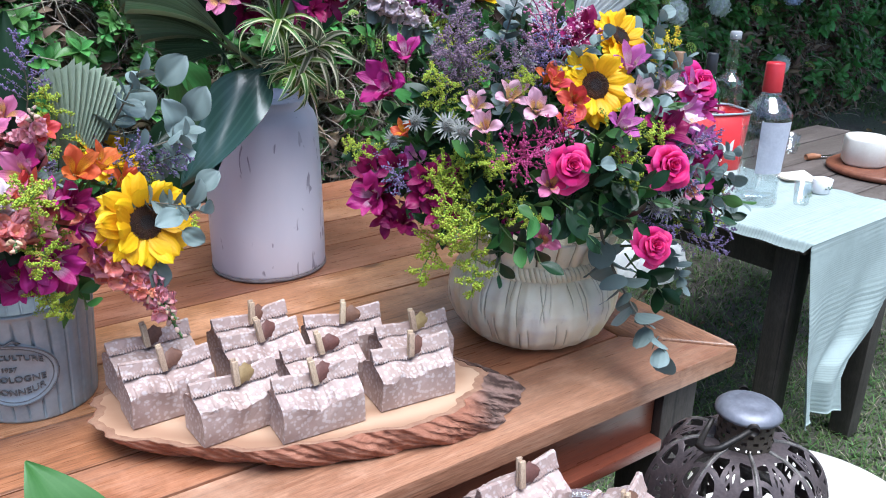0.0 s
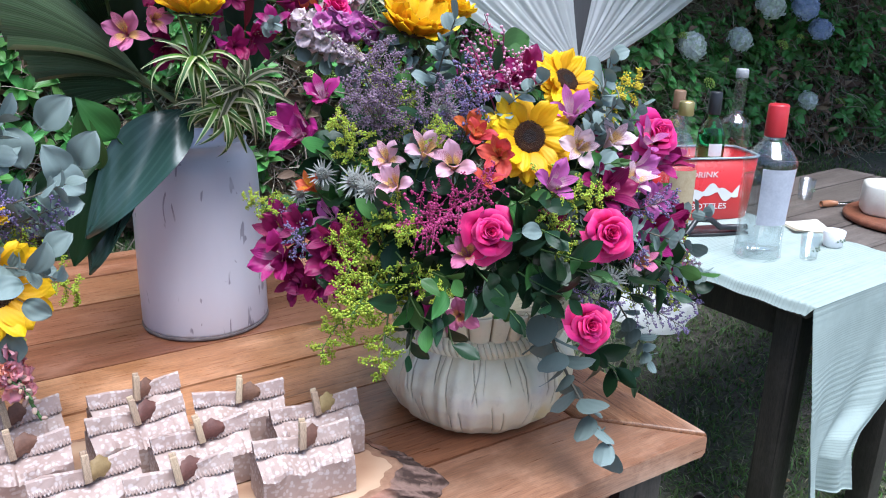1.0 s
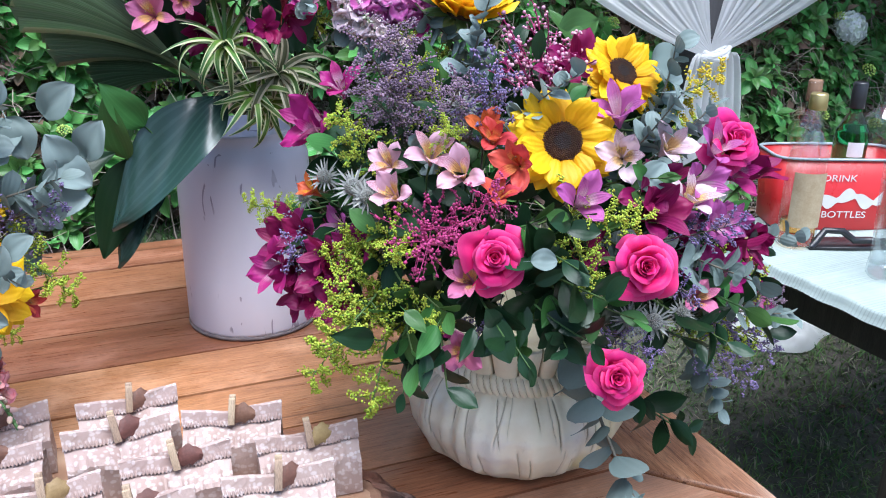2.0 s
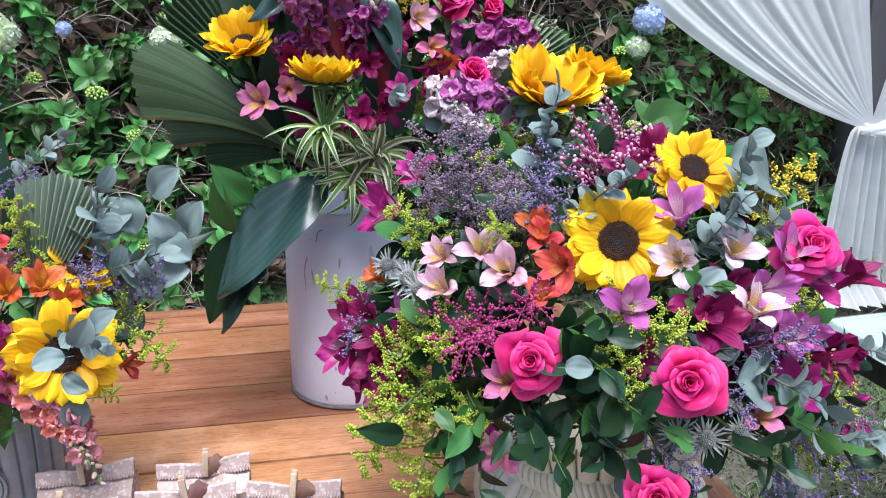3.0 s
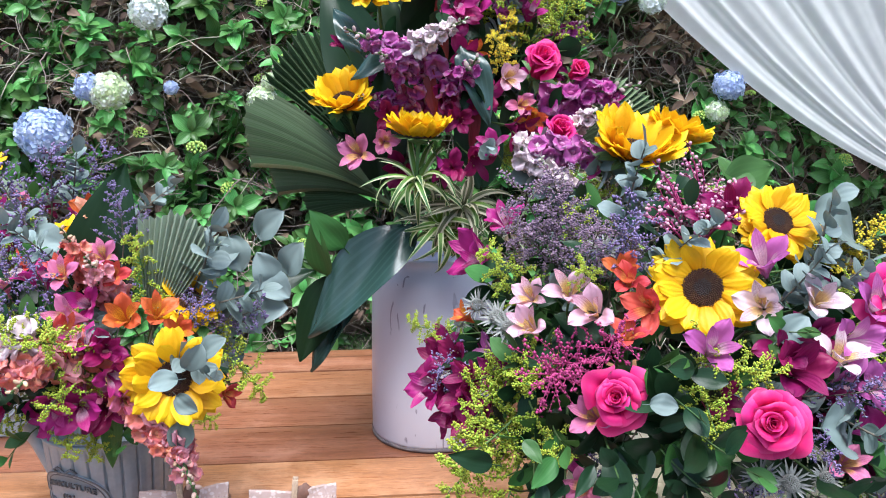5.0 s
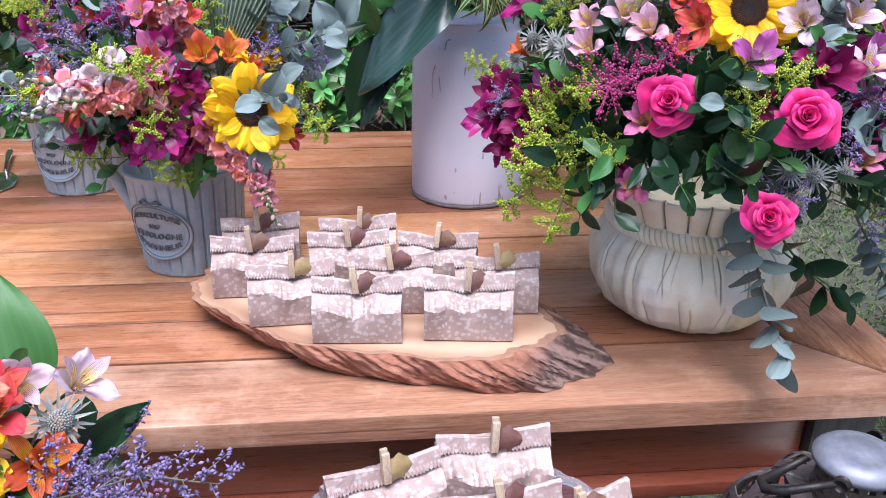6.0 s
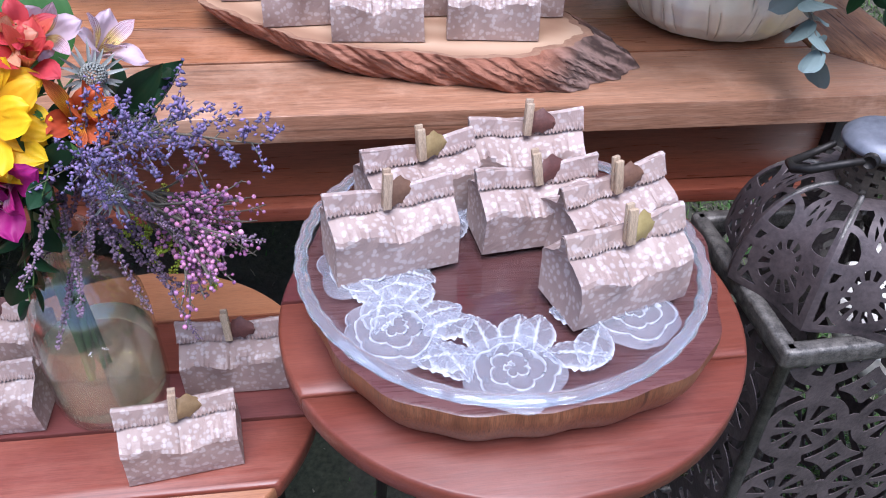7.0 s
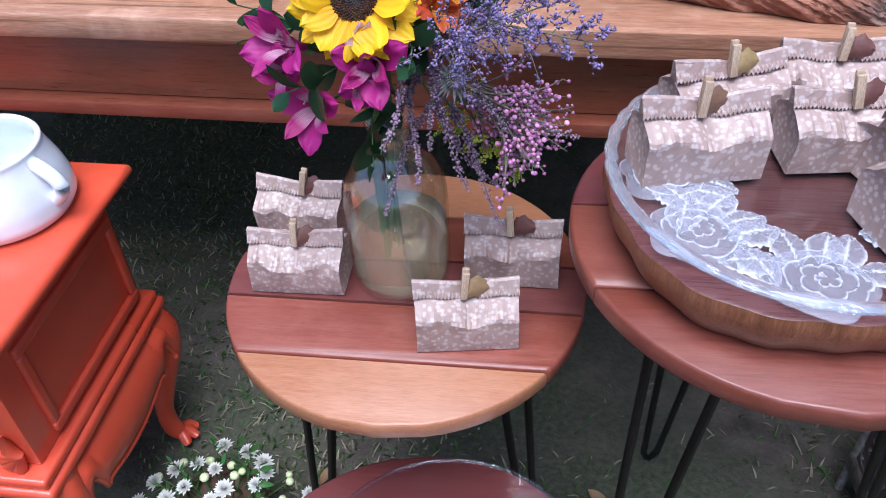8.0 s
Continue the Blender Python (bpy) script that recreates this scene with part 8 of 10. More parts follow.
put(tall_bouquet, "eucalyptus", (0.691, 1.251, 1.325), (0.57, -0.42, -0.71), 0.12)
put(tall_bouquet, "spider", (0.459, 1.370, 1.262), (-0.03, -0.42, 0.91), 0.118)
put(tall_bouquet, "spider", (0.530, 1.385, 1.222), (0.20, -0.62, 0.76), 0.125)
put(tall_bouquet, "spider", (0.494, 1.390, 1.195), (-0.11, -0.75, 0.50), 0.105)
put(tall_bouquet, "spider", (0.796, 1.502, 1.351), (0.51, -0.30, 0.81), 0.12)
put(tall_bouquet, "spider", (0.512, 1.395, 1.180), (0.10, -0.85, 0.10), 0.095)
put_leaf(tall_bouquet, "fan", (0.401, 1.440, 1.232), (0.188, 1.380, 1.375), (0.1, -0.60, 0.85))
put_leaf(tall_bouquet, "fan_dark", (0.380, 1.550, 1.283), (0.255, 1.600, 1.503), (0.1, -1.0, 0.2))
put_leaf(tall_bouquet, "fan", (0.401, 1.460, 1.225), (0.214, 1.420, 1.303), (0.1, -0.60, 0.85))
put_leaf(tall_bouquet, "fan_dark", (0.400, 1.450, 1.215), (0.272, 1.430, 1.229), (0.1, -0.6, 0.8))
put_leaf(tall_bouquet, "fan", (0.719, 1.550, 1.290), (0.908, 1.620, 1.386), (0.3, -0.9, 0.3))
put_leaf(tall_bouquet, "broad_dark", (0.454, 1.420, 1.185), (0.267, 1.340, 1.048), (-0.35, -0.8, 0.45))
put_leaf(tall_bouquet, "broad_dark", (0.360, 1.420, 1.077), (0.264, 1.380, 0.968), (-0.6, -0.7, 0.3))
put_leaf(tall_bouquet, "broad_green", (0.342, 1.400, 1.157), (0.295, 1.370, 1.219), (-0.2, -0.9, 0.4))
put_leaf(tall_bouquet, "broad_green", (0.314, 1.400, 1.113), (0.285, 1.380, 1.200), (-0.6, -0.7, 0.3))
put_leaf(tall_bouquet, "broad_deep", (0.325, 1.420, 1.107), (0.258, 1.400, 0.965), (-0.3, -0.9, 0.2))
put_leaf(tall_bouquet, "broad_deep", (0.414, 1.520, 1.348), (0.307, 1.560, 1.598), (-0.3, -0.9, 0.3))
put_leaf(tall_bouquet, "broad_deep", (0.483, 1.550, 1.373), (0.413, 1.580, 1.599), (-0.1, -0.95, 0.3))
put_leaf(tall_bouquet, "broad_deep", (0.503, 1.550, 1.420), (0.550, 1.600, 1.666), (0.1, -0.95, 0.3))
put_leaf(tall_bouquet, "broad_dark", (0.374, 1.440, 1.460), (0.329, 1.460, 1.537), (-0.2, -0.9, 0.4))
put_leaf(tall_bouquet, "broad_deep", (0.402, 1.470, 1.242), (0.408, 1.460, 1.442), (-0.1, -0.95, 0.2))
put_leaf(tall_bouquet, "broad_dark", (0.527, 1.390, 1.466), (0.573, 1.330, 1.364), (0.2, -0.9, 0.3))
put_leaf(tall_bouquet, "broad_deep", (0.563, 1.420, 1.246), (0.547, 1.420, 1.432), (0.1, -0.95, 0.2))
put_leaf(tall_bouquet, "broad_dark", (0.461, 1.420, 1.467), (0.359, 1.380, 1.436), (-0.1, -0.8, 0.6))
put_leaf(tall_bouquet, "red_leaf", (0.499, 1.430, 1.424), (0.497, 1.440, 1.552), (0.3, -0.95, 0.1))
put_leaf(tall_bouquet, "red_leaf", (0.488, 1.400, 1.365), (0.473, 1.400, 1.467), (-0.3, -0.95, 0.1))
put_leaf(tall_bouquet, "red_leaf", (0.541, 1.380, 1.314), (0.554, 1.370, 1.408), (0.4, -0.9, 0.1))
fill(tall_bouquet, (0.52, 1.52, 1.4), (0.24, 0.16, 0.3), 9, (("ruscus", 40, 0.17), ("fresh", 10, 0.14), ("lily_wine", 16, 0.06), ("lily_magenta", 12, 0.06), ("snap_purple", 7, 0.14), ("goldenrod", 8, 0.16), ("eucalyptus", 8, 0.14)), 0.72, 0.86, 1.22, ((0.402, 1.44, 1.559, 0.075), (0.348, 1.42, 1.392, 0.07), (0.46, 1.36, 1.354, 0.07), (0.748, 1.24, 1.334, 0.084), (0.815, 1.26, 1.345, 0.067), (0.649, 1.38, 1.446, 0.063), (0.669, 1.34, 1.341, 0.059), (0.716, 1.42, 1.433, 0.042)))
tin_bouquet = thing("bouquet", "bright bouquet of sunflowers, snapdragons and eucalyptus in a zinc can", "flowers", (-0.016, 1.246, 0.94), 0, "flower arrangements")
put(tin_bouquet, "sunflower", (0.134, 1.235, 1.123), (0.35, -0.55, 0.75), 0.105)
put(tin_bouquet, "sunflower", (0.146, 1.095, 1.062), (0.20, -0.96, 0.20), 0.13)
put(tin_bouquet, "snap_coral", (0.048, 1.140, 1.090), (-0.68, -0.73, 0.06), 0.18)
put(tin_bouquet, "snap_rosy", (0.039, 1.106, 1.094), (-0.90, -0.42, 0.11), 0.18)
put(tin_bouquet, "snap_pinkwhite", (-0.008, 1.086, 1.122), (-0.80, -0.40, -0.45), 0.144)
put(tin_bouquet, "snap_coral", (0.022, 1.147, 1.087), (-0.31, -0.94, -0.10), 0.144)
put(tin_bouquet, "snap_coral", (0.085, 1.120, 1.042), (0.46, -0.38, -0.80), 0.135)
put(tin_bouquet, "snap_rosy", (0.110, 1.112, 1.036), (0.52, -0.34, -0.78), 0.13)
put(tin_bouquet, "snap_coral", (0.070, 1.200, 1.040), (0.30, -0.60, -0.60), 0.14)
put(tin_bouquet, "snap_rosy", (0.098, 1.118, 1.038), (0.48, -0.36, -0.80), 0.168)
put(tin_bouquet, "snap_coral", (-0.001, 1.262, 1.127), (0.00, -0.53, 0.85), 0.144)
put(tin_bouquet, "snap_rosy", (0.031, 1.228, 1.123), (0.12, -0.70, 0.70), 0.144)
put(tin_bouquet, "goldenrod", (0.035, 1.175, 1.051), (-0.22, -0.81, 0.54), 0.16)
put(tin_bouquet, "goldenrod", (0.034, 1.157, 1.075), (-0.10, -0.99, -0.10), 0.12)
put(tin_bouquet, "goldenrod", (0.116, 1.236, 1.082), (0.85, -0.34, -0.40), 0.15)
put(tin_bouquet, "goldenrod", (0.076, 1.248, 1.087), (0.10, -0.20, 0.97), 0.13)
put(tin_bouquet, "goldenrod", (0.012, 1.143, 1.046), (0.00, -0.81, -0.58), 0.1)
put(tin_bouquet, "goldenrod", (0.034, 1.153, 1.082), (-0.55, -0.77, 0.33), 0.13)
put(tin_bouquet, "lily_magenta", (0.027, 1.110, 1.027), (0.26, -0.96, -0.02), 0.0712)
put(tin_bouquet, "lily_magenta", (0.002, 1.095, 1.044), (0.20, -0.98, 0.07), 0.057)
put(tin_bouquet, "lily_magenta", (0.060, 1.106, 1.068), (0.32, -0.93, 0.19), 0.0522)
put(tin_bouquet, "lily_magenta", (0.040, 1.104, 1.093), (0.27, -0.91, 0.31), 0.0475)
put(tin_bouquet, "lily_orange", (0.081, 1.146, 1.117), (0.37, -0.81, 0.45), 0.0617)
put(tin_bouquet, "lily_orange", (0.108, 1.162, 1.113), (0.44, -0.78, 0.45), 0.057)
put(tin_bouquet, "lily_pink", (0.036, 1.133, 1.127), (0.27, -0.83, 0.49), 0.0617)
put(tin_bouquet, "lily_pink", (0.071, 1.115, 1.039), (0.36, -0.93, 0.04), 0.057)
put(tin_bouquet, "lily_coral", (0.005, 1.111, 1.115), (0.20, -0.89, 0.42), 0.0522)
put(tin_bouquet, "lily_peach", (-0.006, 1.283, 1.218), (0.21, -0.50, 0.84), 0.057)
put(tin_bouquet, "lily_pink", (0.001, 1.173, 1.165), (0.20, -0.72, 0.66), 0.0475)
put(tin_bouquet, "lily_coral", (0.053, 1.195, 1.164), (0.31, -0.67, 0.68), 0.0475)
put(tin_bouquet, "lily_wine", (0.060, 1.115, 1.092), (0.32, -0.89, 0.32), 0.057)
put(tin_bouquet, "lily_coral", (0.169, 1.228, 0.989), (0.69, -0.67, -0.27), 0.0427)
put(tin_bouquet, "lily_wine", (0.089, 1.125, 1.076), (0.39, -0.89, 0.24), 0.057)
put(tin_bouquet, "lily_pink", (0.026, 1.246, 1.175), (0.27, -0.55, 0.79), 0.0475)
put(tin_bouquet, "lily_orange", (0.131, 1.164, 1.091), (0.52, -0.78, 0.34), 0.0475)
put(tin_bouquet, "lily_coral", (-0.034, 1.109, 1.116), (0.13, -0.89, 0.43), 0.0475)
put(tin_bouquet, "statice", (-0.004, 1.150, 1.070), (-0.53, -0.42, 0.74), 0.14)
put(tin_bouquet, "statice", (0.107, 1.262, 1.078), (0.95, -0.22, 0.22), 0.14)
put(tin_bouquet, "statice", (0.124, 1.258, 1.073), (0.31, -0.72, 0.62), 0.12)
put(tin_bouquet, "statice", (0.048, 1.240, 1.170), (0.15, -0.10, 1.00), 0.11)
put(tin_bouquet, "statice", (-0.099, 1.320, 1.147), (-0.20, 0.00, 0.98), 0.15)
put(tin_bouquet, "statice", (-0.006, 1.210, 1.109), (-0.21, -0.64, 0.74), 0.13)
put(tin_bouquet, "eucalyptus", (0.114, 1.260, 1.093), (0.59, -0.11, 0.80), 0.16)
put(tin_bouquet, "eucalyptus", (0.104, 1.239, 1.101), (0.95, -0.21, 0.21), 0.15)
put(tin_bouquet, "eucalyptus", (-0.024, 1.291, 1.128), (-0.41, -0.41, 0.82), 0.14)
put(tin_bouquet, "eucalyptus", (0.128, 1.116, 1.076), (0.70, -0.60, 0.40), 0.1)
put(tin_bouquet, "eucalyptus", (0.152, 1.313, 1.066), (0.69, -0.69, 0.23), 0.12)
for base, tip, up in (((0.170, 1.020, 1.088), (0.139, 1.008, 1.090), (0.2, -0.7, 0.7)), ((0.168, 1.016, 1.070), (0.188, 1.000, 1.056), (-0.6, -0.7, 0.5)),
                      ((0.178, 1.022, 1.100), (0.200, 1.012, 1.124), (0.5, -0.8, 0.2)),
                      ((0.154, 1.090, 1.010), (0.150, 1.070, 0.976), (0.4, -0.8, 0.6)), ((0.196, 1.030, 1.112), (0.218, 1.022, 1.136), (-0.3, -0.8, 0.6))):
    put_leaf(tin_bouquet, "euc_leaf", base, tip, up)
put_leaf(tin_bouquet, "fan_grey", (0.080, 1.235, 1.070), (0.138, 1.250, 1.250), (0.15, -0.95, 0.15))
for k, (ex, ez) in enumerate(((0.230, 1.205), (0.203, 1.190), (0.231, 1.150), (0.247, 1.135), (0.190, 1.135), (0.217, 1.095), (0.201, 1.030), (0.190, 1.205), (0.268, 1.150))):
    a = 0.9 + 2.4 * k
    put_leaf(tin_bouquet, "euc_leaf", (ex, 1.262, ez), (ex + 0.046 * math.cos(a), 1.238, ez + 0.046 * math.sin(a)), (0.2 * math.sin(3 * k), -0.85, 0.5))
put_leaf(tin_bouquet, "broad_deep", (-0.010, 1.235, 1.105), (0.058, 1.255, 1.310), (0.25, -0.95, 0.2))
put_leaf(tin_bouquet, "broad_deep", (0.210, 1.280, 1.113), (0.302, 1.300, 1.151), (0.1, -0.7, 0.7))
for k in range(11):
    a = radians(-178 + 19 * k)
    rim = (0.010 + 0.086 * math.cos(a), 1.255 + 0.086 * math.sin(a), 0.985 + 0.012 * math.sin(2.1 * k))
    put(tin_bouquet, ("fresh", "ruscus", "goldenrod")[k % 3], (rim[0], rim[1] + 0.02, rim[2] - 0.01), (0.8 * math.cos(a), 0.8 * math.sin(a), 0.05), 0.090)
for x, y, z, c in ((-0.035, 1.120, 1.005, "magenta"), (0.012, 1.108, 1.000, "magenta"), (0.048, 1.118, 1.012, "wine"), (0.078, 1.128, 1.004, "pink"), (-0.070, 1.140, 1.012, "wine")):
    put(tin_bouquet, "lily_" + c, (x, y + 0.02, z + 0.004), (0.1, -0.9, 0.15), 0.066)
put_leaf(tin_bouquet, "strap_green", (0.056, 1.130, 1.020), (0.046, 1.140, 0.915), (0.3, -0.9, 0.1))
put_leaf(tin_bouquet, "ruscus", (-0.043, 1.150, 1.015), (-0.066, 1.130, 0.975), (-0.3, -0.9, 0.2))
fill(tin_bouquet, (-0.015, 1.235, 1.06), (0.195, 0.165, 0.135), 13, (("ruscus", 24, 0.12), ("fresh", 10, 0.11), ("lily_magenta", 10, 0.055), ("lily_coral", 8, 0.05), ("lily_pink", 8, 0.05), ("eucalyptus", 12, 0.12), ("goldenrod", 8, 0.11), ("statice", 10, 0.11), ("snap_rosy", 4, 0.10)), 0.78, 0.9, 1.0, ((0.134, 1.235, 1.123, 0.07), (0.146, 1.095, 1.062, 0.084)))
back_bouquet = thing("bouquet", "loose mixed bouquet of lilies and statice in a zinc can", "flowers", (-0.283, 1.645, 0.94), 0, "flower arrangements")
put(back_bouquet, "lily_magenta", (-0.244, 1.545, 1.174), (0.28, -0.86, 0.43), 0.0808)
put(back_bouquet, "lily_pink", (-0.262, 1.504, 1.117), (0.24, -0.94, 0.22), 0.0665)
put(back_bouquet, "lily_orange", (-0.133, 1.637, 1.173), (0.58, -0.60, 0.55), 0.0712)
put(back_bouquet, "lily_orange", (-0.120, 1.692, 1.171), (0.69, -0.39, 0.61), 0.057)
put(back_bouquet, "lily_peach", (-0.126, 1.562, 1.123), (0.51, -0.81, 0.27), 0.057)
put(back_bouquet, "lily_coral", (-0.189, 1.518, 1.114), (0.36, -0.91, 0.21), 0.057)
put(back_bouquet, "lily_magenta", (-0.218, 1.527, 1.158), (0.32, -0.88, 0.36), 0.057)
put(back_bouquet, "lily_pink", (-0.241, 1.499, 1.100), (0.27, -0.95, 0.16), 0.057)
put(back_bouquet, "lily_coral", (-0.104, 1.586, 1.128), (0.59, -0.74, 0.31), 0.0475)
put(back_bouquet, "sunflower", (-0.143, 1.541, 1.165), (-0.20, -0.20, 0.96), 0.09)
put(back_bouquet, "sunflower", (-0.265, 1.550, 1.276), (-0.32, -0.42, 0.85), 0.09)
put(back_bouquet, "statice", (-0.220, 1.663, 1.099), (0.10, -0.10, 0.99), 0.2)
put(back_bouquet, "statice", (-0.187, 1.562, 1.045), (-0.21, -0.74, 0.64), 0.15)
put(back_bouquet, "statice", (-0.183, 1.693, 1.126), (0.31, -0.10, 0.94), 0.18)
put(back_bouquet, "statice", (-0.188, 1.571, 1.019), (0.00, -0.85, 0.53), 0.14)
put(back_bouquet, "statice", (-0.141, 1.712, 1.087), (0.67, -0.33, 0.67), 0.13)
put(back_bouquet, "statice", (-0.209, 1.588, 1.127), (-0.40, -0.10, 0.91), 0.17)
put(back_bouquet, "eucalyptus", (-0.130, 1.575, 1.084), (-0.33, -0.55, 0.77), 0.16)
put(back_bouquet, "eucalyptus", (-0.185, 1.698, 1.143), (0.21, -0.21, 0.95), 0.16)
put(back_bouquet, "eucalyptus", (-0.115, 1.705, 1.113), (0.64, -0.21, 0.74), 0.15)
put(back_bouquet, "goldenrod", (-0.188, 1.541, 1.097), (-0.65, -0.54, 0.54), 0.14)
put(back_bouquet, "goldenrod", (-0.186, 1.579, 1.111), (-0.21, -0.52, 0.83), 0.14)
put(back_bouquet, "snap_pinkwhite", (-0.178, 1.548, 1.078), (-0.33, -0.88, 0.33), 0.13)
put(back_bouquet, "snap_coral", (-0.105, 1.663, 1.085), (0.57, -0.68, 0.46), 0.12)
put_leaf(back_bouquet, "fan_grey", (-0.266, 1.680, 1.084), (-0.324, 1.720, 1.242), (-0.2, -0.9, 0.3))
put_leaf(back_bouquet, "broad_deep", (-0.146, 1.700, 1.079), (-0.109, 1.740, 1.240), (0.1, -0.95, 0.2))
put_leaf(back_bouquet, "euc_leaf", (-0.180, 1.500, 1.167), (-0.119, 1.480, 1.160), (0, -0.8, 0.6))
fill(back_bouquet, (-0.29, 1.64, 1.08), (0.23, 0.17, 0.17), 17, (("ruscus", 26, 0.15), ("fresh", 8, 0.13), ("lily_magenta", 8, 0.065), ("lily_pink", 8, 0.06), ("eucalyptus", 12, 0.14), ("statice", 12, 0.14), ("goldenrod", 6, 0.12), ("lily_wine", 6, 0.06)), 0.78, 0.92, 1.02, ((-0.143, 1.541, 1.165, 0.061), (-0.265, 1.55, 1.276, 0.061)))
bottle_bouquet = thing("bouquet", "country bouquet of sunflower, magenta lilies and lavender in a glass bottle", "flowers", (-0.024, 0.602, 0.735), 0, "flower arrangements")
put(bottle_bouquet, "sunflower", (-0.026, 0.530, 0.931), (0.08, -0.86, 0.51), 0.118)
put(bottle_bouquet, "lily_magenta", (-0.075, 0.533, 0.882), (0.09, -0.93, 0.34), 0.0712)
put(bottle_bouquet, "lily_magenta", (-0.014, 0.534, 0.872), (0.30, -0.90, 0.31), 0.0712)
put(bottle_bouquet, "lily_magenta", (-0.063, 0.533, 0.828), (0.13, -0.97, 0.19), 0.0712)
put(bottle_bouquet, "lily_magenta", (-0.090, 0.527, 0.862), (0.02, -0.96, 0.28), 0.0475)
put(bottle_bouquet, "lily_white", (-0.028, 0.519, 0.902), (0.24, -0.90, 0.37), 0.0304)
put(bottle_bouquet, "lily_orange", (0.029, 0.565, 0.906), (0.49, -0.76, 0.42), 0.057)
put(bottle_bouquet, "lily_peach", (-0.089, 0.564, 0.944), (0.01, -0.81, 0.58), 0.057)
put(bottle_bouquet, "lily_coral", (0.004, 0.573, 0.944), (0.40, -0.73, 0.56), 0.057)
put(bottle_bouquet, "lily_magenta", (-0.028, 0.522, 0.860), (0.25, -0.93, 0.27), 0.0522)
put(bottle_bouquet, "lily_white", (0.006, 0.616, 0.952), (0.54, -0.48, 0.69), 0.057)
put(bottle_bouquet, "lily_white", (0.029, 0.650, 0.918), (0.73, -0.30, 0.61), 0.0617)
put(bottle_bouquet, "lily_coral", (0.006, 0.578, 0.948), (0.47, -0.67, 0.58), 0.0522)
put(bottle_bouquet, "lily_orange", (0.030, 0.563, 0.904), (0.54, -0.73, 0.42), 0.0522)
put(bottle_bouquet, "lily_peach", (-0.010, 0.588, 0.961), (0.42, -0.63, 0.66), 0.0522)
put(bottle_bouquet, "lily_coral", (-0.000, 0.592, 0.960), (0.46, -0.60, 0.65), 0.0475)
put(bottle_bouquet, "thistle", (0.046, 0.588, 0.932), (0.60, -0.61, 0.52), 0.055)
put(bottle_bouquet, "thistle", (0.050, 0.554, 0.845), (0.59, -0.77, 0.26), 0.05)
put(bottle_bouquet, "statice", (0.011, 0.572, 0.871), (0.80, -0.50, 0.35), 0.15)
put(bottle_bouquet, "statice", (0.013, 0.588, 0.875), (0.96, -0.25, 0.10), 0.16)
put(bottle_bouquet, "statice", (0.016, 0.585, 0.884), (0.52, -0.83, 0.21), 0.13)
put(bottle_bouquet, "statice", (0.021, 0.593, 0.861), (0.61, -0.51, 0.61), 0.12)
put(bottle_bouquet, "lavender", (0.029, 0.590, 0.926), (-0.15, -0.50, -0.85), 0.17)
put(bottle_bouquet, "lavender", (0.064, 0.573, 0.841), (-0.75, -0.30, -0.60), 0.16)
put(bottle_bouquet, "lavender", (0.007, 0.581, 0.900), (0.29, -0.49, -0.82), 0.18)
put(bottle_bouquet, "lavender", (0.001, 0.588, 0.879), (0.53, -0.44, -0.73), 0.19)
put(bottle_bouquet, "lavender", (0.028, 0.599, 0.911), (0.11, -0.84, -0.53), 0.15)
put(bottle_bouquet, "lavender", (0.019, 0.584, 0.831), (0.57, -0.29, -0.77), 0.17)
put(bottle_bouquet, "lavender", (0.011, 0.584, 0.839), (0.28, -0.37, -0.88), 0.17)
put(bottle_bouquet, "lavender", (0.016, 0.581, 0.880), (0.00, -0.49, -0.87), 0.15)
put(bottle_bouquet, "lavender", (0.028, 0.589, 0.871), (-0.35, -0.50, -0.80), 0.14)
put(bottle_bouquet, "lavender", (0.022, 0.593, 0.892), (0.42, -0.74, -0.53), 0.16)
put(bottle_bouquet, "mauve_bells", (0.070, 0.560, 0.830), (0.85, -0.45, -0.40), 0.115)
put(bottle_bouquet, "mauve_bells", (0.090, 0.555, 0.812), (0.60, -0.40, -0.70), 0.11)
put(bottle_bouquet, "mauve_bells", (0.063, 0.591, 0.821), (0.81, -0.30, -0.51), 0.1)
put(bottle_bouquet, "mauve_bells", (0.092, 0.593, 0.804), (0.65, -0.18, -0.74), 0.1)
put(bottle_bouquet, "mauve_bells", (0.070, 0.594, 0.818), (0.97, -0.22, -0.11), 0.09)
put(bottle_bouquet, "mauve_bells", (0.044, 0.594, 0.806), (0.85, -0.32, -0.42), 0.11)
put(bottle_bouquet, "goldenrod", (-0.002, 0.634, 0.798), (0.87, -0.35, -0.35), 0.14)
put_leaf(bottle_bouquet, "broad_deep", (0.068, 0.580, 0.912), (0.107, 0.560, 0.951), (0.3, -0.9, 0.3))
put_leaf(bottle_bouquet, "broad_deep", (0.061, 0.600, 0.898), (0.114, 0.600, 0.937), (0.3, -0.8, 0.5))
put_leaf(bottle_bouquet, "broad_green", (-0.020, 0.690, 0.890), (-0.050, 0.728, 1.005), (0.25, -0.85, 0.45))
put_leaf(bottle_bouquet, "fresh", (0.021, 0.550, 0.912), (0.032, 0.530, 0.897), (0, -0.8, 0.6))
put_leaf(bottle_bouquet, "broad_green", (0.004, 0.550, 0.891), (0.040, 0.520, 0.907), (0, -0.8, 0.6))
put(bottle_bouquet, "ruscus", (-0.000, 0.593, 0.888), (0.44, -0.87, 0.22), 0.1)
put(bottle_bouquet, "ruscus", (-0.022, 0.574, 0.853), (0.24, -0.84, -0.48), 0.1)
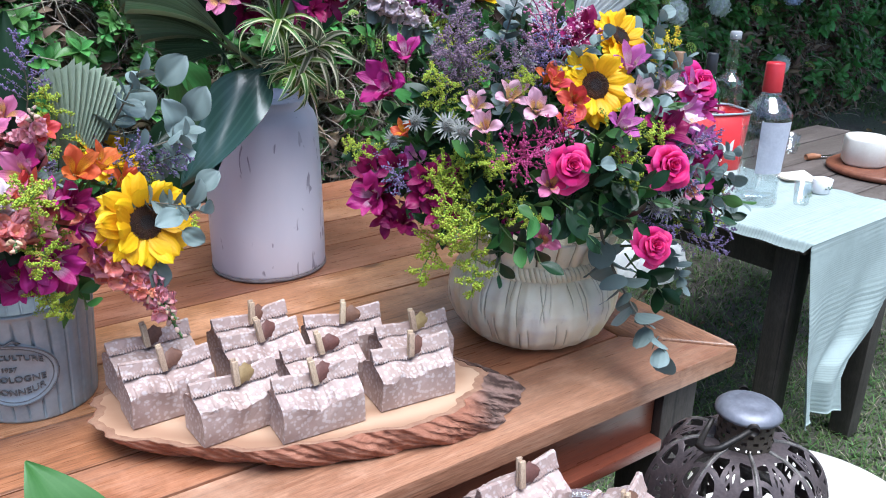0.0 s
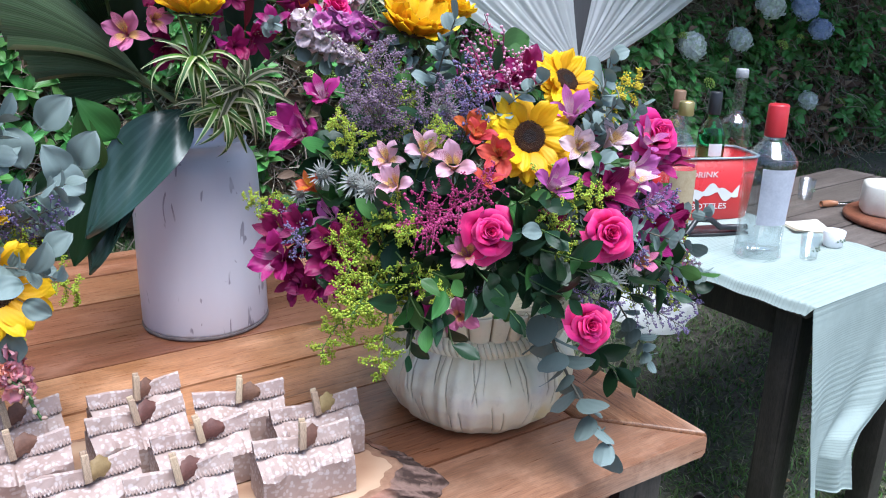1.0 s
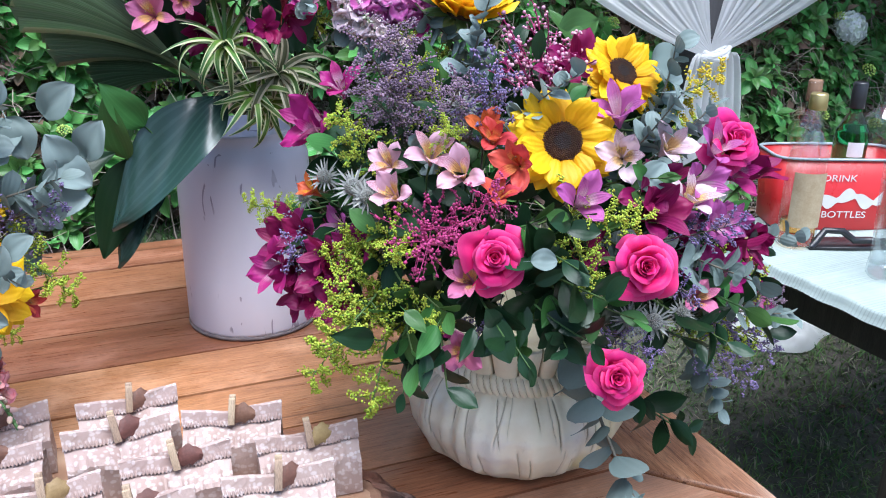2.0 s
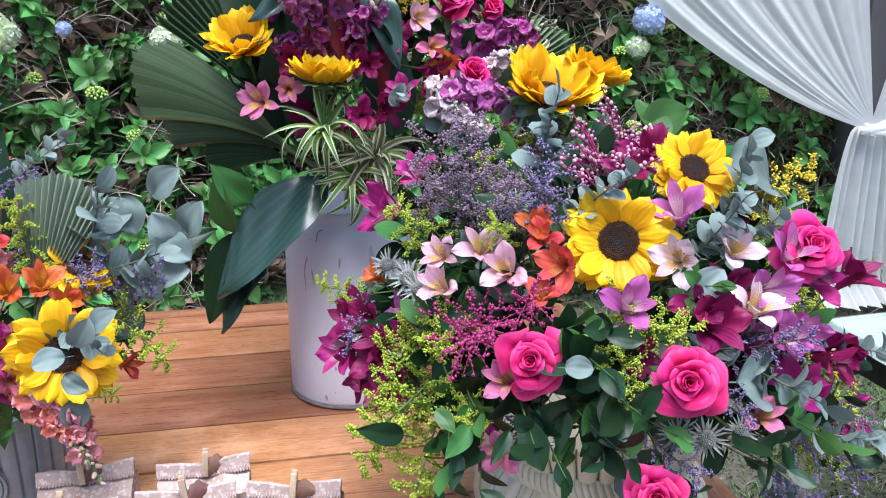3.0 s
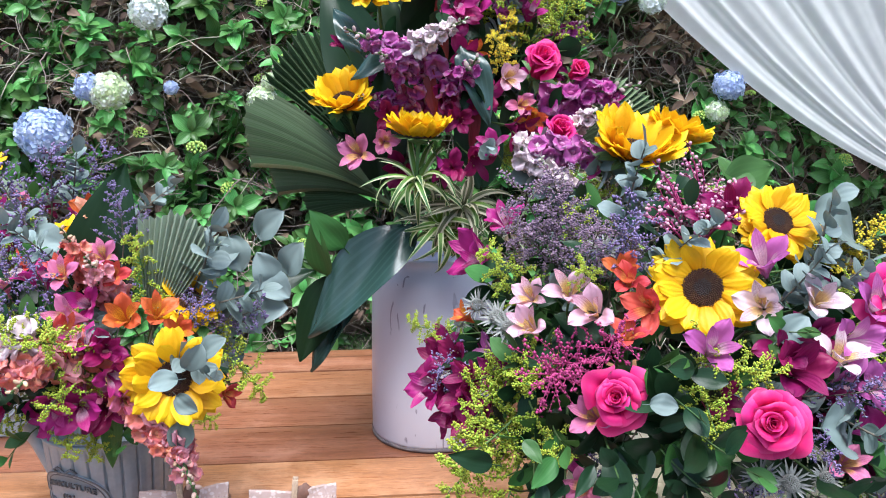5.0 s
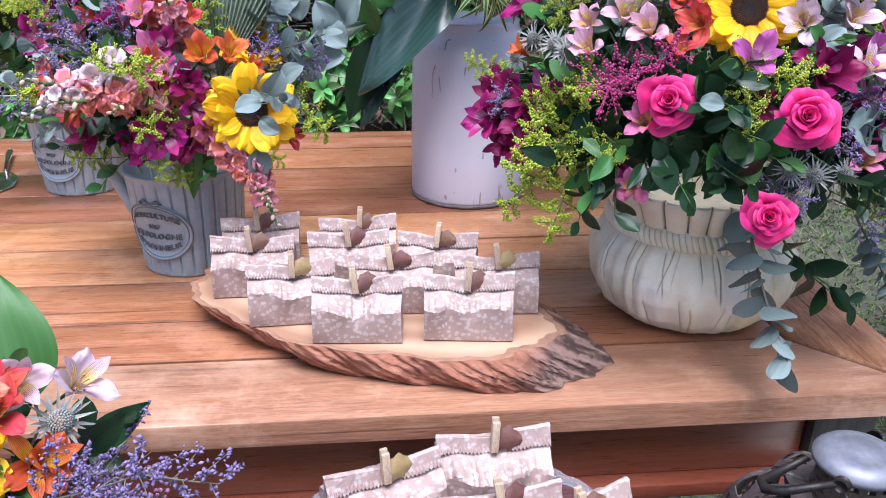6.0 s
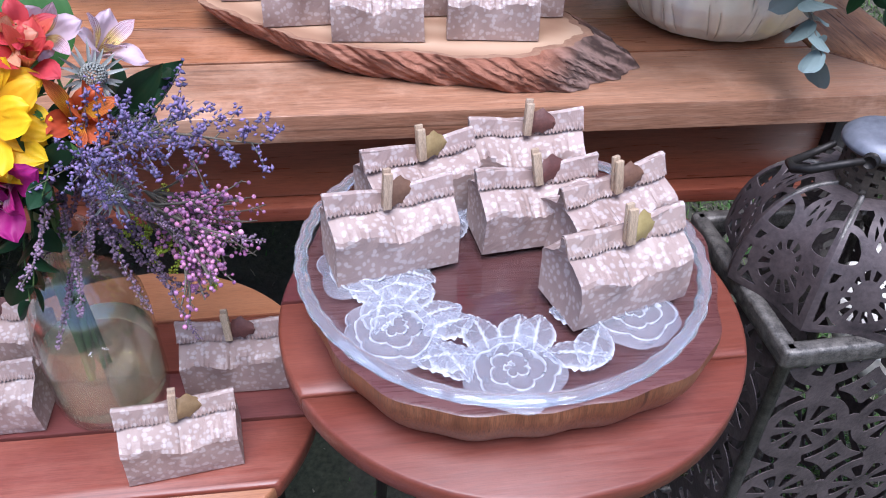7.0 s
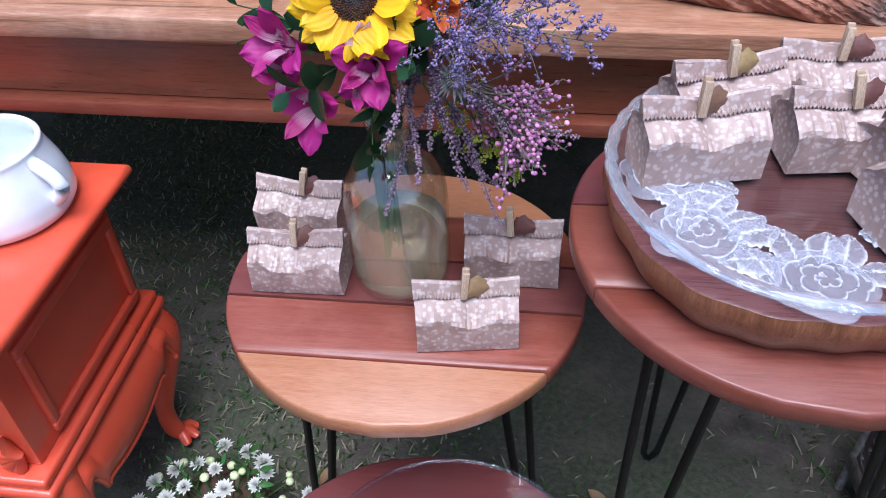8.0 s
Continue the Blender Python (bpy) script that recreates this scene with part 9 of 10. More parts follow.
put(bottle_bouquet, "ruscus", (-0.025, 0.559, 0.874), (-0.57, -0.79, -0.23), 0.1)
put(bottle_bouquet, "ruscus", (0.022, 0.638, 0.865), (0.54, -0.65, 0.54), 0.1)
put(bottle_bouquet, "ruscus", (-0.024, 0.568, 0.851), (0.00, -0.76, -0.65), 0.1)
stems(bottle_bouquet, (-0.024, 0.602, 0.60), (-0.03, 0.60, 0.84), 9, 0.017)
fill(bottle_bouquet, (-0.045, 0.6, 0.865), (0.115, 0.1, 0.125), 21, (("ruscus", 14, 0.09), ("fresh", 8, 0.08), ("lily_orange", 4, 0.045), ("lily_coral", 4, 0.045)), 0.66, 0.8, 0.82, ((-0.026, 0.53, 0.931, 0.077),))


def build_mums():
    """A low clump of white button chrysanthemums on the grass."""
    t = thing("potted_chrysanthemum", "clump of white chrysanthemums with a few pink ones by the cabinet", "flowers", (-0.335, 0.535, 0.0))
    r = random.Random(5)
    white = petal_mat("white_mum", (0.80, 0.80, 0.62), (0.84, 0.84, 0.80), None, None, 0.06, 0.01, 0.6, 0.25)
    pink = petal_mat("pink_mum", (0.70, 0.34, 0.52), (0.78, 0.52, 0.66), None, None, 0.06, 0.01, 0.6, 0.25)
    lime = plain("mum_bud", (0.55, 0.62, 0.30), (0.70, 0.74, 0.46), 6, 0.6)
    heads = []
    for mat in (white, pink):
        b = Build()
        for k in range(68):
            petal(b, 0.5 - 0.0042 * k, 0.10, k * 2.39996, 88 - 1.1 * k, 74 - 1.05 * k, 0.03, 0.003 * k, 0.3, "strap", 5, 3)
        heads.append(b.mesh("mum_head", mat))
    bud = Build().ball((0, 0, 0), 0.3, 0, 6, 9, (1, 1, 0.85)).mesh("mum_bud", lime)
    leafy = make_sprig(7, 11, 0.30, 0.40, "leaf").mesh("mum_leaves", [M_MIDLEAF, M_STEM])
    part("pot", Build().lathe([(0, 0.002), (0.055, 0.002), (0.07, 0.075), (0.074, 0.08), (0.068, 0.08), (0, 0.07)], 40).mesh("mum_pot", plain("brown_plastic", (0.06, 0.03, 0.02), (0.11, 0.055, 0.035), 8, 0.5)), t)
    for k in range(44):
        a, q = k * 2.39996, math.sqrt((k + 0.5) / 44)
        x, y = 0.145 * q * math.cos(a), 0.10 * q * math.sin(a)
        z = 0.125 - 0.045 * q * q + r.uniform(-0.015, 0.015)
        n = (x * 3, y * 3 - 0.2, 1.0)
        if k % 2:
            part("flower_bud", bud, t, facing((x, y, z), n, r.uniform(0.020, 0.028)))
        else:
            part("flower_head", heads[1 if (x > 0.06 and y < 0.02) else 0], t, facing((x, y, z), n, r.uniform(0.027, 0.038), r.uniform(0, 90)))
        part("stem", Build().tube([(x * 0.4, y * 0.4, 0.06), (x, y, z)], 0.0014, 5).mesh("mum_stem", M_STEM), t)
    for k in range(12):
        a = k * 2.39996
        part("leaf_sprig", leafy, t, facing((0.03 * math.cos(a), 0.03 * math.sin(a), 0.06), (math.cos(a), math.sin(a), 1.1), 0.10))


build_mums()

# ---- planted bank behind: hydrangeas over brown twigs ----
def bank_point(x, s):
    """A place on the bank; s runs from its foot to its top."""
    x, s = np.asarray(x, float), np.asarray(s, float)
    y = 2.78 + 0.10 * np.sin(1.3 * x + 0.5) + 0.06 * np.sin(3.7 * x) + 0.55 * s + 0.10 * np.sin(5 * s + 2 * x) + 0.03 * np.clip(x - 2, 0, 10) ** 1.5
    z = lawn_height(x, y) * np.clip(1 - s * 3, 0, 1) + 0.36 * np.clip(s * 3, 0, 1) + 2.75 * s
    return y, z


def build_bank():
    b = Build()
    X, S = np.meshgrid(np.linspace(-5, 9, 150), np.linspace(-0.04, 1, 50), indexing="ij")
    Y, Z = bank_point(X, S)
    n = rng.normal(0, 0.025, X.shape)
    b.grid(np.stack([X, Y + n + 0.06, Z + n - 0.02], -1))
    Xt, St = np.meshgrid(np.linspace(-5, 9, 30), np.linspace(0, 1, 5), indexing="ij")
    Yt, Zt = bank_point(Xt, 1 + 0 * St)
    b.grid(np.stack([Xt, Yt + 0.06 + 5 * St, Zt + 0.3 * St], -1))
    m, nt, bs, _ = nodes_of("leaf_litter")
    v = coords(nt, (1, 1, 1))
    n1, n2 = noise_of(nt, v, 9, 6, 0.7), noise_of(nt, v, 60, 4, 0.7, 1.0)
    nt.links.new(ramp(nt, mixc(nt, 0.6, n1, n2), [(0.3, (0.07, 0.052, 0.040)), (0.55, (0.21, 0.155, 0.120)), (0.75, (0.42, 0.33, 0.26))]), bs.inputs["Base Color"])
    bs.inputs["Roughness"].default_value = 0.95
    bump(nt, bs, n2, 1.0, 0.03)
    tagged(part("planted_bank", b.mesh("bank", m)), "steep earth bank covered in brown leaf litter", "bank", kind="structure")


build_bank()


def scatter(builds, mats, name, count, box, sizes, seed, face=(0, -0.8, 0.55), jitter=0.45, lift=0.05):
    """Many small clumps over the bank, joined into one mesh."""
    r = np.random.default_rng(seed)
    packs = []
    for q in builds:
        packs.append((np.concatenate(q.v), np.concatenate(q.uv), q.f, q.mi))
    out = Build()
    V, U, F, MI, off = [], [], [], [], 0
    for k in range(count):
        x, s = r.uniform(*box[0]), r.uniform(*box[1])
        y, z = bank_point(x, s)
        n = Vector(face) + Vector(r.normal(0, jitter, 3))
        size = r.uniform(*sizes)
        m = np.array(facing((x, float(y) - r.uniform(0, lift), float(z)), n.normalized(), size, r.uniform(0, 360)))
        v, u, f, mi = packs[r.integers(len(packs))]
        V.append(v @ m[:3, :3].T + m[:3, 3])
        U.append(u)
        F += [[i + off for i in g] for g in f]
        MI += mi
        off += len(v)
    out.v, out.uv, out.f, out.mi, out.n = V, U, F, MI, off
    return out.mesh(name, mats)


def rosette(seed, n, L, W, open0=35, open1=80):
    r = np.random.default_rng(seed)
    b = Build()
    for k in range(n):
        q = k / n
        m = pose(0, 0, 0.25 * (1 - q), 0, 0, k * 137.5 + r.normal(0, 10)) @ pose(0, 0.02, 0, open0 + (open1 - open0) * (1 - q) - 30 + r.normal(0, 10), r.normal(0, 12), 0)
        ls = L * (0.55 + 0.5 * q) * r.uniform(0.8, 1.15)
        leaf_blade(b, ls, ls * W, m, 0.45, 0.40 * r.uniform(0.2, 1.4), 0.012, 7, 5, 0, "ovate", k)
    return b


M_HL1 = petal_mat("hydrangea_leaf", (0.068, 0.180, 0.040), (0.115, 0.300, 0.072), None, ((0.19, 0.36, 0.13), 2.4, 0.35), 0.55, 0.022, 0.34, 0.25)
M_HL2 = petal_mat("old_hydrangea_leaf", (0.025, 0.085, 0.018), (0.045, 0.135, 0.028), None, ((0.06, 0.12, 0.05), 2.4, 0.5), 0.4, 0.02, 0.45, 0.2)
ros = [rosette(k, (8, 10, 7, 12, 9)[k], 0.76, 0.58) for k in range(5)]
for count, span, seed in ((2100, (-3.2, 0.6), 3), (520, (0.6, 2.4), 13), (2000, (2.4, 6.5), 23)):
    tagged(part("hydrangea_foliage", scatter(ros, [M_HL1], "foliage", count, (span, (0.03, 0.92)), (0.058, 0.128), seed, (0, -0.70, 0.70), 0.40, 0.16)), "fresh green hydrangea shoots crowding the bank", "shrub", kind="stuff")
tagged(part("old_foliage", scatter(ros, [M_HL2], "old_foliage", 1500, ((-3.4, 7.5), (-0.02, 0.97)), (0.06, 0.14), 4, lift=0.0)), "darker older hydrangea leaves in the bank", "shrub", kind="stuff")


def twig_bundle(seed):
    r = np.random.default_rng(seed)
    b = Build()
    for k in range(5):
        a = r.uniform(0, 6.28)
        L = r.uniform(0.6, 1.3)
        t = np.linspace(0, 1, 6)
        o = r.uniform(-0.4, 0.4, 2)
        path = np.stack([o[0] + np.cos(a) * L * t, o[1] + np.sin(a) * L * t, 0.1 + 0.35 * np.sin(2.6 * t + a) + r.normal(0, 0.03, 6)], -1)
        b.tube(path, np.linspace(0.014, 0.006, 6), 4, 0, False)
    return b


M_DEADTWIG = plain("dead_twig", (0.14, 0.110, 0.088), (0.46, 0.385, 0.32), 8, 0.85, var=0.5)
tagged(part("dead_twigs", scatter([twig_bundle(k) for k in range(4)], [M_DEADTWIG], "twigs", 1000, ((-3.2, 7), (0.0, 0.98)), (0.10, 0.26), 5, lift=0.02)), "tangle of bare brown hydrangea twigs", "twigs", kind="stuff")


def brush(seed):
    """Fine dry stalks and shed leaves caught among the twigs."""
    r = np.random.default_rng(seed)
    b = Build()
    for k in range(15):
        a, L = r.uniform(0, 6.28), r.uniform(0.35, 1.0)
        o = r.uniform(-0.5, 0.5, 2)
        t = np.linspace(0, 1, 4)
        b.tube(np.stack([o[0] + np.cos(a) * L * t, o[1] + np.sin(a) * L * t, 0.12 + r.uniform(0, 0.25) * np.sin(3 * t)], -1), 0.008, 3, 0, False)
    for k in range(9):
        m = pose(*r.uniform(-0.5, 0.5, 2), r.uniform(0.0, 0.3), r.uniform(-50, 60), r.uniform(-50, 50), r.uniform(0, 360))
        leaf_blade(b, 0.34, 0.15, m, 0.7, 0.5 * r.uniform(-1, 1.4), 0.03, 5, 3, 1, "leaf", k)
    return b


tagged(part("dry_litter", scatter([brush(k) for k in range(5)], [M_DEADTWIG, petal_mat("shed_leaf", (0.12, 0.075, 0.052), (0.30, 0.205, 0.145), None, None, 0.5, 0.02, 0.8, 0.15)], "litter", 2100, ((-3.0, 5.5), (0.0, 0.95)), (0.10, 0.22), 15, (0, -0.8, 0.55), 0.35, 0.07)), "dry stalks and shed brown leaves littering the bank", "leaf litter", kind="stuff")


def needle_tuft(seed):
    r = np.random.default_rng(seed)
    b = Build()
    for k in range(26):
        petal(b, r.uniform(0.6, 1.0), 0.018, r.uniform(0, 6.28), r.uniform(5, 40), r.uniform(60, 140), 0.02, 0, 0, "strap", 5, 2)
    return b


tagged(part("grass_tufts", scatter([needle_tuft(k) for k in range(3)], [petal_mat("long_grass", (0.13, 0.16, 0.08), (0.30, 0.33, 0.19), None, None, 0.45, 0.03, 0.7, 0.2)], "tufts", 900, ((0.70, 3.6), (0.10, 0.92)), (0.11, 0.23), 6, (0, -0.25, 0.95), 0.25, 0.03)), "long pale grass tufts hanging down the bank", "grass", kind="stuff")


def bud_cluster(seed):
    r = np.random.default_rng(seed)
    b = Build()
    for k in range(34):
        q = (k + 0.5) / 34
        th, a = math.acos(1 - q), k * 2.39996
        b.octa((0.42 * math.sin(th) * math.cos(a), 0.42 * math.sin(th) * math.sin(a), 0.30 * math.cos(th)), 0.085 * r.uniform(0.8, 1.2), 0)
    return b


tagged(part("hydrangea_buds", scatter([bud_cluster(k) for k in range(3)], [plain("lime_bud", (0.30, 0.46, 0.07), (0.52, 0.66, 0.17), 3, 0.7, 0, 0, 9, var=0.2)], "buds", 300, ((-3.0, 4.5), (0.10, 0.88)), (0.035, 0.075), 8, (0, -0.45, 0.9), 0.2, 0.22)), "lime-green hydrangea flower buds on the bank", "flower buds", kind="stuff")


def build_shade_tree():
    """Unseen tree added beyond the drinks table; its crown shades the far bank end."""
    t = thing("tree", "unseen garden tree with a dense dark crown, added to shade the bank", "tree", (7.0, 3.3, 0.0))
    s = np.linspace(0, 1, 9)
    part("trunk", Build().tube(np.stack([-0.5 * s ** 2, -0.2 * s, 2.6 * s + 0.45], -1), 0.16 - 0.08 * s, 10).mesh("trunk", plain("tree_bark", (0.05, 0.04, 0.03), (0.13, 0.10, 0.08), 9, 0.9, 0, 0.6, 30)), t)
    for k in range(6):
        a = 1.9 + 0.5 * k
        part("limb", Build().tube(np.stack([-0.4 + 1.9 * np.cos(a) * s, -0.2 + 1.3 * np.sin(a) * s, 2.2 + 0.9 * s - 0.3 * s ** 2], -1), 0.07 - 0.055 * s, 7).mesh("limb", bpy.data.materials["tree_bark"]), t)
    r = np.random.default_rng(31)
    out = Build()
    for k in range(950):
        d = r.normal(0, 1, 3)
        d = d / np.linalg.norm(d) * r.uniform(0.45, 1.0) ** 0.5
        p = (-2.2 + 2.4 * d[0], -0.6 + 1.6 * d[1], 2.60 + 0.60 * d[2])
        out.moved(facing(p, (r.normal(0, 0.5), r.normal(0, 0.5), 1.0), r.uniform(0.28, 0.5), r.uniform(0, 360)), ros[k % 5])
    part("crown", out.mesh("crown", M_HL2), t)


build_shade_tree()


def bloom_mats(name, a, b_):
    return [petal_mat(name + "_a", a, a, None, None, 0.12, 0.015, 0.6, 0.25), petal_mat(name + "_b", b_, b_, None, None, 0.12, 0.015, 0.6, 0.25), M_STEM]


hyd = [make_hydrangea(k) for k in (1, 2)]
BLOOM = {"blue": bloom_mats("blue_bloom", (0.46, 0.56, 0.80), (0.60, 0.68, 0.86)), "white": bloom_mats("white_bloom", (0.82, 0.86, 0.86), (0.74, 0.82, 0.70)), "green": bloom_mats("green_bloom", (0.66, 0.78, 0.46), (0.82, 0.86, 0.74))}
BM = {c: [h.mesh("bloom_" + c, m) for h in hyd] for c, m in BLOOM.items()}
BLOOMS = 0


def bloom(colour, x, z, d, y=2.62):
    global BLOOMS
    BLOOMS += 1
    k = BLOOMS
    ob = part("hydrangea_bloom", BM[colour][k % 2], None, facing((x, y, z), (0.1 * math.sin(k), -0.75, 0.65), d, 40 * k))
    names = {"blue": "pale blue", "white": "white and pale blue", "green": "greenish white"}
    tagged(ob, names[colour] + " rounded hydrangea flower head on the bank", "flower", "hydrangea blooms")
bloom("white", -0.274, 1.617, 0.124, 2.68)
bloom("green", -0.405, 1.384, 0.130, 2.68)
bloom("blue", -0.464, 1.397, 0.096, 2.68)
bloom("blue", -0.608, 1.260, 0.176, 2.68)
bloom("green", 0.048, 1.358, 0.100, 2.68)
bloom("green", 0.075, 1.412, 0.062, 2.68)
bloom("blue", -0.115, 1.725, 0.112, 2.68)
bloom("blue", 1.143, 1.700, 0.118, 2.68)
bloom("white", 1.255, 1.654, 0.092, 2.68)
bloom("blue", 1.520, 1.397, 0.108, 2.68)
bloom("green", 1.487, 1.315, 0.078, 2.68)
bloom("blue", -0.223, 1.395, 0.048, 2.68)
bloom("white", 3.080, 1.104, 0.15, 2.72)
bloom("white", 3.407, 1.127, 0.13, 2.72)
bloom("white", 3.600, 1.285, 0.16, 2.72)
bloom("blue", 3.867, 1.274, 0.15, 2.72)
bloom("blue", 4.024, 1.163, 0.13, 2.72)
bloom("white", 4.020, 0.800, 0.11, 2.72)


# ---- drinks table with its runner, bottles and cheese ----
DT_Z, DT_R = 0.76, 3.5
M_OLD = wood_mat("weathered_board", (0.055, 0.042, 0.036), (0.105, 0.082, 0.070), (0.19, 0.155, 0.135), 'x', 1.2, 0.6, 0.35)
DT0 = (1.606, 1.031)


def dt(x, y):
    """A place on the drinks table, from its near left corner."""
    a = radians(DT_R)
    return DT0[0] + x * math.cos(a) - y * math.sin(a), DT0[1] + x * math.sin(a) + y * math.cos(a)


def build_drinks_table():
    t = thing("drinks_table", "weathered dark plank table on square posts", "table", (DT0[0], DT0[1], 0), DT_R)
    for k in range(5):
        y0 = 0.004 + 0.136 * k
        part("plank", sharp(Build().box((-0.02, y0, DT_Z - 0.028), (1.30, y0 + 0.132, DT_Z - 0.0008 * (k % 2)), 0.004).mesh("dt_plank", M_OLD)), t)
    part("apron", sharp(Build().box((0.05, 0.04, DT_Z - 0.115), (1.22, 0.065, DT_Z - 0.0285), 0.003).mesh("dt_apron", M_LEG)), t)
    part("apron", sharp(Build().box((0.04, 0.066, DT_Z - 0.115), (0.065, 0.64, DT_Z - 0.0285), 0.003).mesh("dt_apron", M_LEG)), t)
    for x, y in ((0.01, 0.03), (0.50, 0.02), (1.20, 0.03), (1.20, 0.58)):
        gz = float(lawn_height(*dt(x + 0.03, y + 0.03)))
        part("leg", sharp(Build().box((0, 0, gz - 0.004), (0.062, 0.062, DT_Z - 0.0288), 0.004).mesh("dt_leg", M_LEG)), t, pose(x, y, 0))


build_drinks_table()


def linen(name, tone):
    m, nt, bs, out = nodes_of(name)
    v = coords(nt)
    uv = coords(nt, (1, 1, 1), True)
    w = node(nt, "ShaderNodeTexWave", Scale=26.0, Distortion=0.4, Detail=1.0)
    nt.links.new(uv, w.inputs["Vector"])
    band = ramp(nt, noise_of(nt, coords(nt, (7, 0.2, 1), True), 1.0, 2), [(0.40, (0, 0, 0)), (0.52, (1, 1, 1))])
    st = mixc(nt, 1.0, ramp(nt, w.outputs[1], [(0.70, (0, 0, 0)), (0.92, (0.6, 0.6, 0.6))]), band, 'MULTIPLY')
    base = ramp(nt, noise_of(nt, v, 30, 4), [(0.3, [c * 0.86 for c in tone]), (0.7, tone)])
    nt.links.new(mixc(nt, st, base, [c * 0.55 for c in tone]), bs.inputs["Base Color"])
    bs.inputs["Roughness"].default_value = 0.9
    bump(nt, bs, noise_of(nt, v, 260, 2), 0.3, 0.001)
    tr = nt.nodes.new("ShaderNodeBsdfTranslucent")
    tr.inputs[0].default_value = (*tone, 1)
    mx = nt.nodes.new("ShaderNodeMixShader")
    mx.inputs[0].default_value = 0.2
    nt.links.new(bs.outputs[0], mx.inputs[1])
    nt.links.new(tr.outputs[0], mx.inputs[2])
    nt.links.new(mx.outputs[0], out.inputs[0])
    return m


def build_runner():
    t = thing("table_runner", "pale mint linen runner with raised cords hanging off the table", "table runner", (DT0[0], DT0[1], 0), DT_R)
    ns = 330
    v = np.concatenate([[0, 0.007, 0.014, 0.020, 0.026, 0.034], np.linspace(0.06, 1, 31)])[None, :]
    s = np.linspace(0, 1.15, ns)[:, None]
    over = np.clip(s - 0.66, 0, 1)
    # the hanging end gathers towards the near corner
    left = np.interp(over, [0, 0.3, 0.49], [-0.034, -0.012, 0.030])
    right = np.interp(over, [0, 0.12, 0.22, 0.30, 0.36, 0.40, 0.49], [0.465, 0.455, 0.41, 0.34, 0.22, 0.185, 0.19])
    x = left + (right - left) * v
    y = np.clip(0.66 - s, 0, 1) - 0.012 * (over > 0) - 0.06 * over - (0.045 * np.sin(6 * v + 2) + 0.02 * np.sin(15 * v + 8 * over)) * over
    z = DT_Z + 0.004 - over + 0.0014 * np.sin(60 * s + 3 * v) - 0.022 * np.clip((-x - 0.022) / 0.010, 0, 1) * (over == 0)
    cord = 0.0016 * np.clip(np.sin(s * 2 * np.pi / 0.014 + 0.5 * np.sin(9 * v)), 0, 1) * np.clip(0.4 + np.sin(23 * s) * 0.6 + 0.3 * np.sin(7 * v + 31 * s), 0, 1)
    y, z = y - 0.7 * cord * (over > 0), z + cord * (over == 0)
    pts = np.stack([x + 0 * y, y + 0 * x, z + 0 * x], -1)
    fold = int(np.argmax(s[:, 0] > 0.66))
    cloth = linen("mint_linen", (0.45, 0.53, 0.50))
    for name, q in (("lying_cloth", pts[:fold + 1]), ("hanging_end", pts[fold:])):
        part(name, Build().grid(q).grid(q[::-1] + (0, -0.001, 0.0008)).mesh(name, cloth), t)
    edge = pts[-1] + (0, -0.0005, 0.0)
    part("hem", Build().tube(edge, 0.0022, 6).mesh("runner_hem", cloth), t, None, "narrow stitched hem")


build_runner()
M_CLEAR = clear_wall("bottle_glass", (0.95, 0.97, 0.98), 0.14)


def bottle(at, prof, mat, label, liquid=None, liquid_z=0.0, cap=None, cap_z=(0, 0), cap_r=0.015, paper=None, size=1.0):
    t = thing("bottle", label, "bottle", (at[0], at[1], at[2]), 0, "bottles")
    t.matrix_basis = t.matrix_basis @ Matrix.Scale(size, 4)
    k = np.linspace(0, 1, 71)
    o = np.array(prof)
    kk = np.linspace(0, 1, len(o))
    fine = np.stack([np.interp(k, kk, o[:, 0]), np.interp(k, kk, o[:, 1])], -1)
    g = part("glass", Build().lathe(fine, 48).mesh("bottle_glass", mat), t)
    g.visible_shadow = False
    if liquid is not None:
        lz = fine[(fine[:, 1] < liquid_z)]
        lq = np.concatenate([[(0, 0.006)], np.stack([np.maximum(lz[:, 0] - 0.004, 0), np.maximum(lz[:, 1], 0.006)], -1), [(0, liquid_z)]])
        w = part("liquid", Build().lathe(lq, 40).mesh("liquid", liquid), t)
        w.visible_shadow = False
    if cap is not None:
        part("cap", Build().lathe([(0, cap_z[0]), (cap_r, cap_z[0]), (cap_r + 0.0008, cap_z[0] + 0.003), (cap_r, cap_z[1] - 0.003), (cap_r - 0.002, cap_z[1]), (0, cap_z[1])], 32).mesh("cap", cap), t)
    if paper is not None:
        z0, z1, pm, spread = paper
        a = np.linspace(-spread, spread, 24) - math.pi / 2 - 0.45
        zs = np.linspace(z0, z1, 4)
        rs = np.interp(zs, fine[:, 1], fine[:, 0]) + 0.0009
        pts = np.stack([np.stack([r * np.cos(a), r * np.sin(a), 0 * a + z], -1) for r, z in zip(rs, zs)])
        part("paper_label", Build().grid(pts).mesh("paper_label", pm), t, None, "printed paper label")
    return t


def wine_profile(r, body, shoulder, neck_r, top):
    return [(0, 0.0), (r - 0.004, 0.0), (r, 0.006), (r, body), (r * 0.94, body + (shoulder - body) * 0.35), (r * 0.62, body + (shoulder - body) * 0.75), (neck_r, shoulder), (neck_r, top - 0.012), (neck_r + 0.002, top - 0.010), (neck_r + 0.002, top), (0, top)]


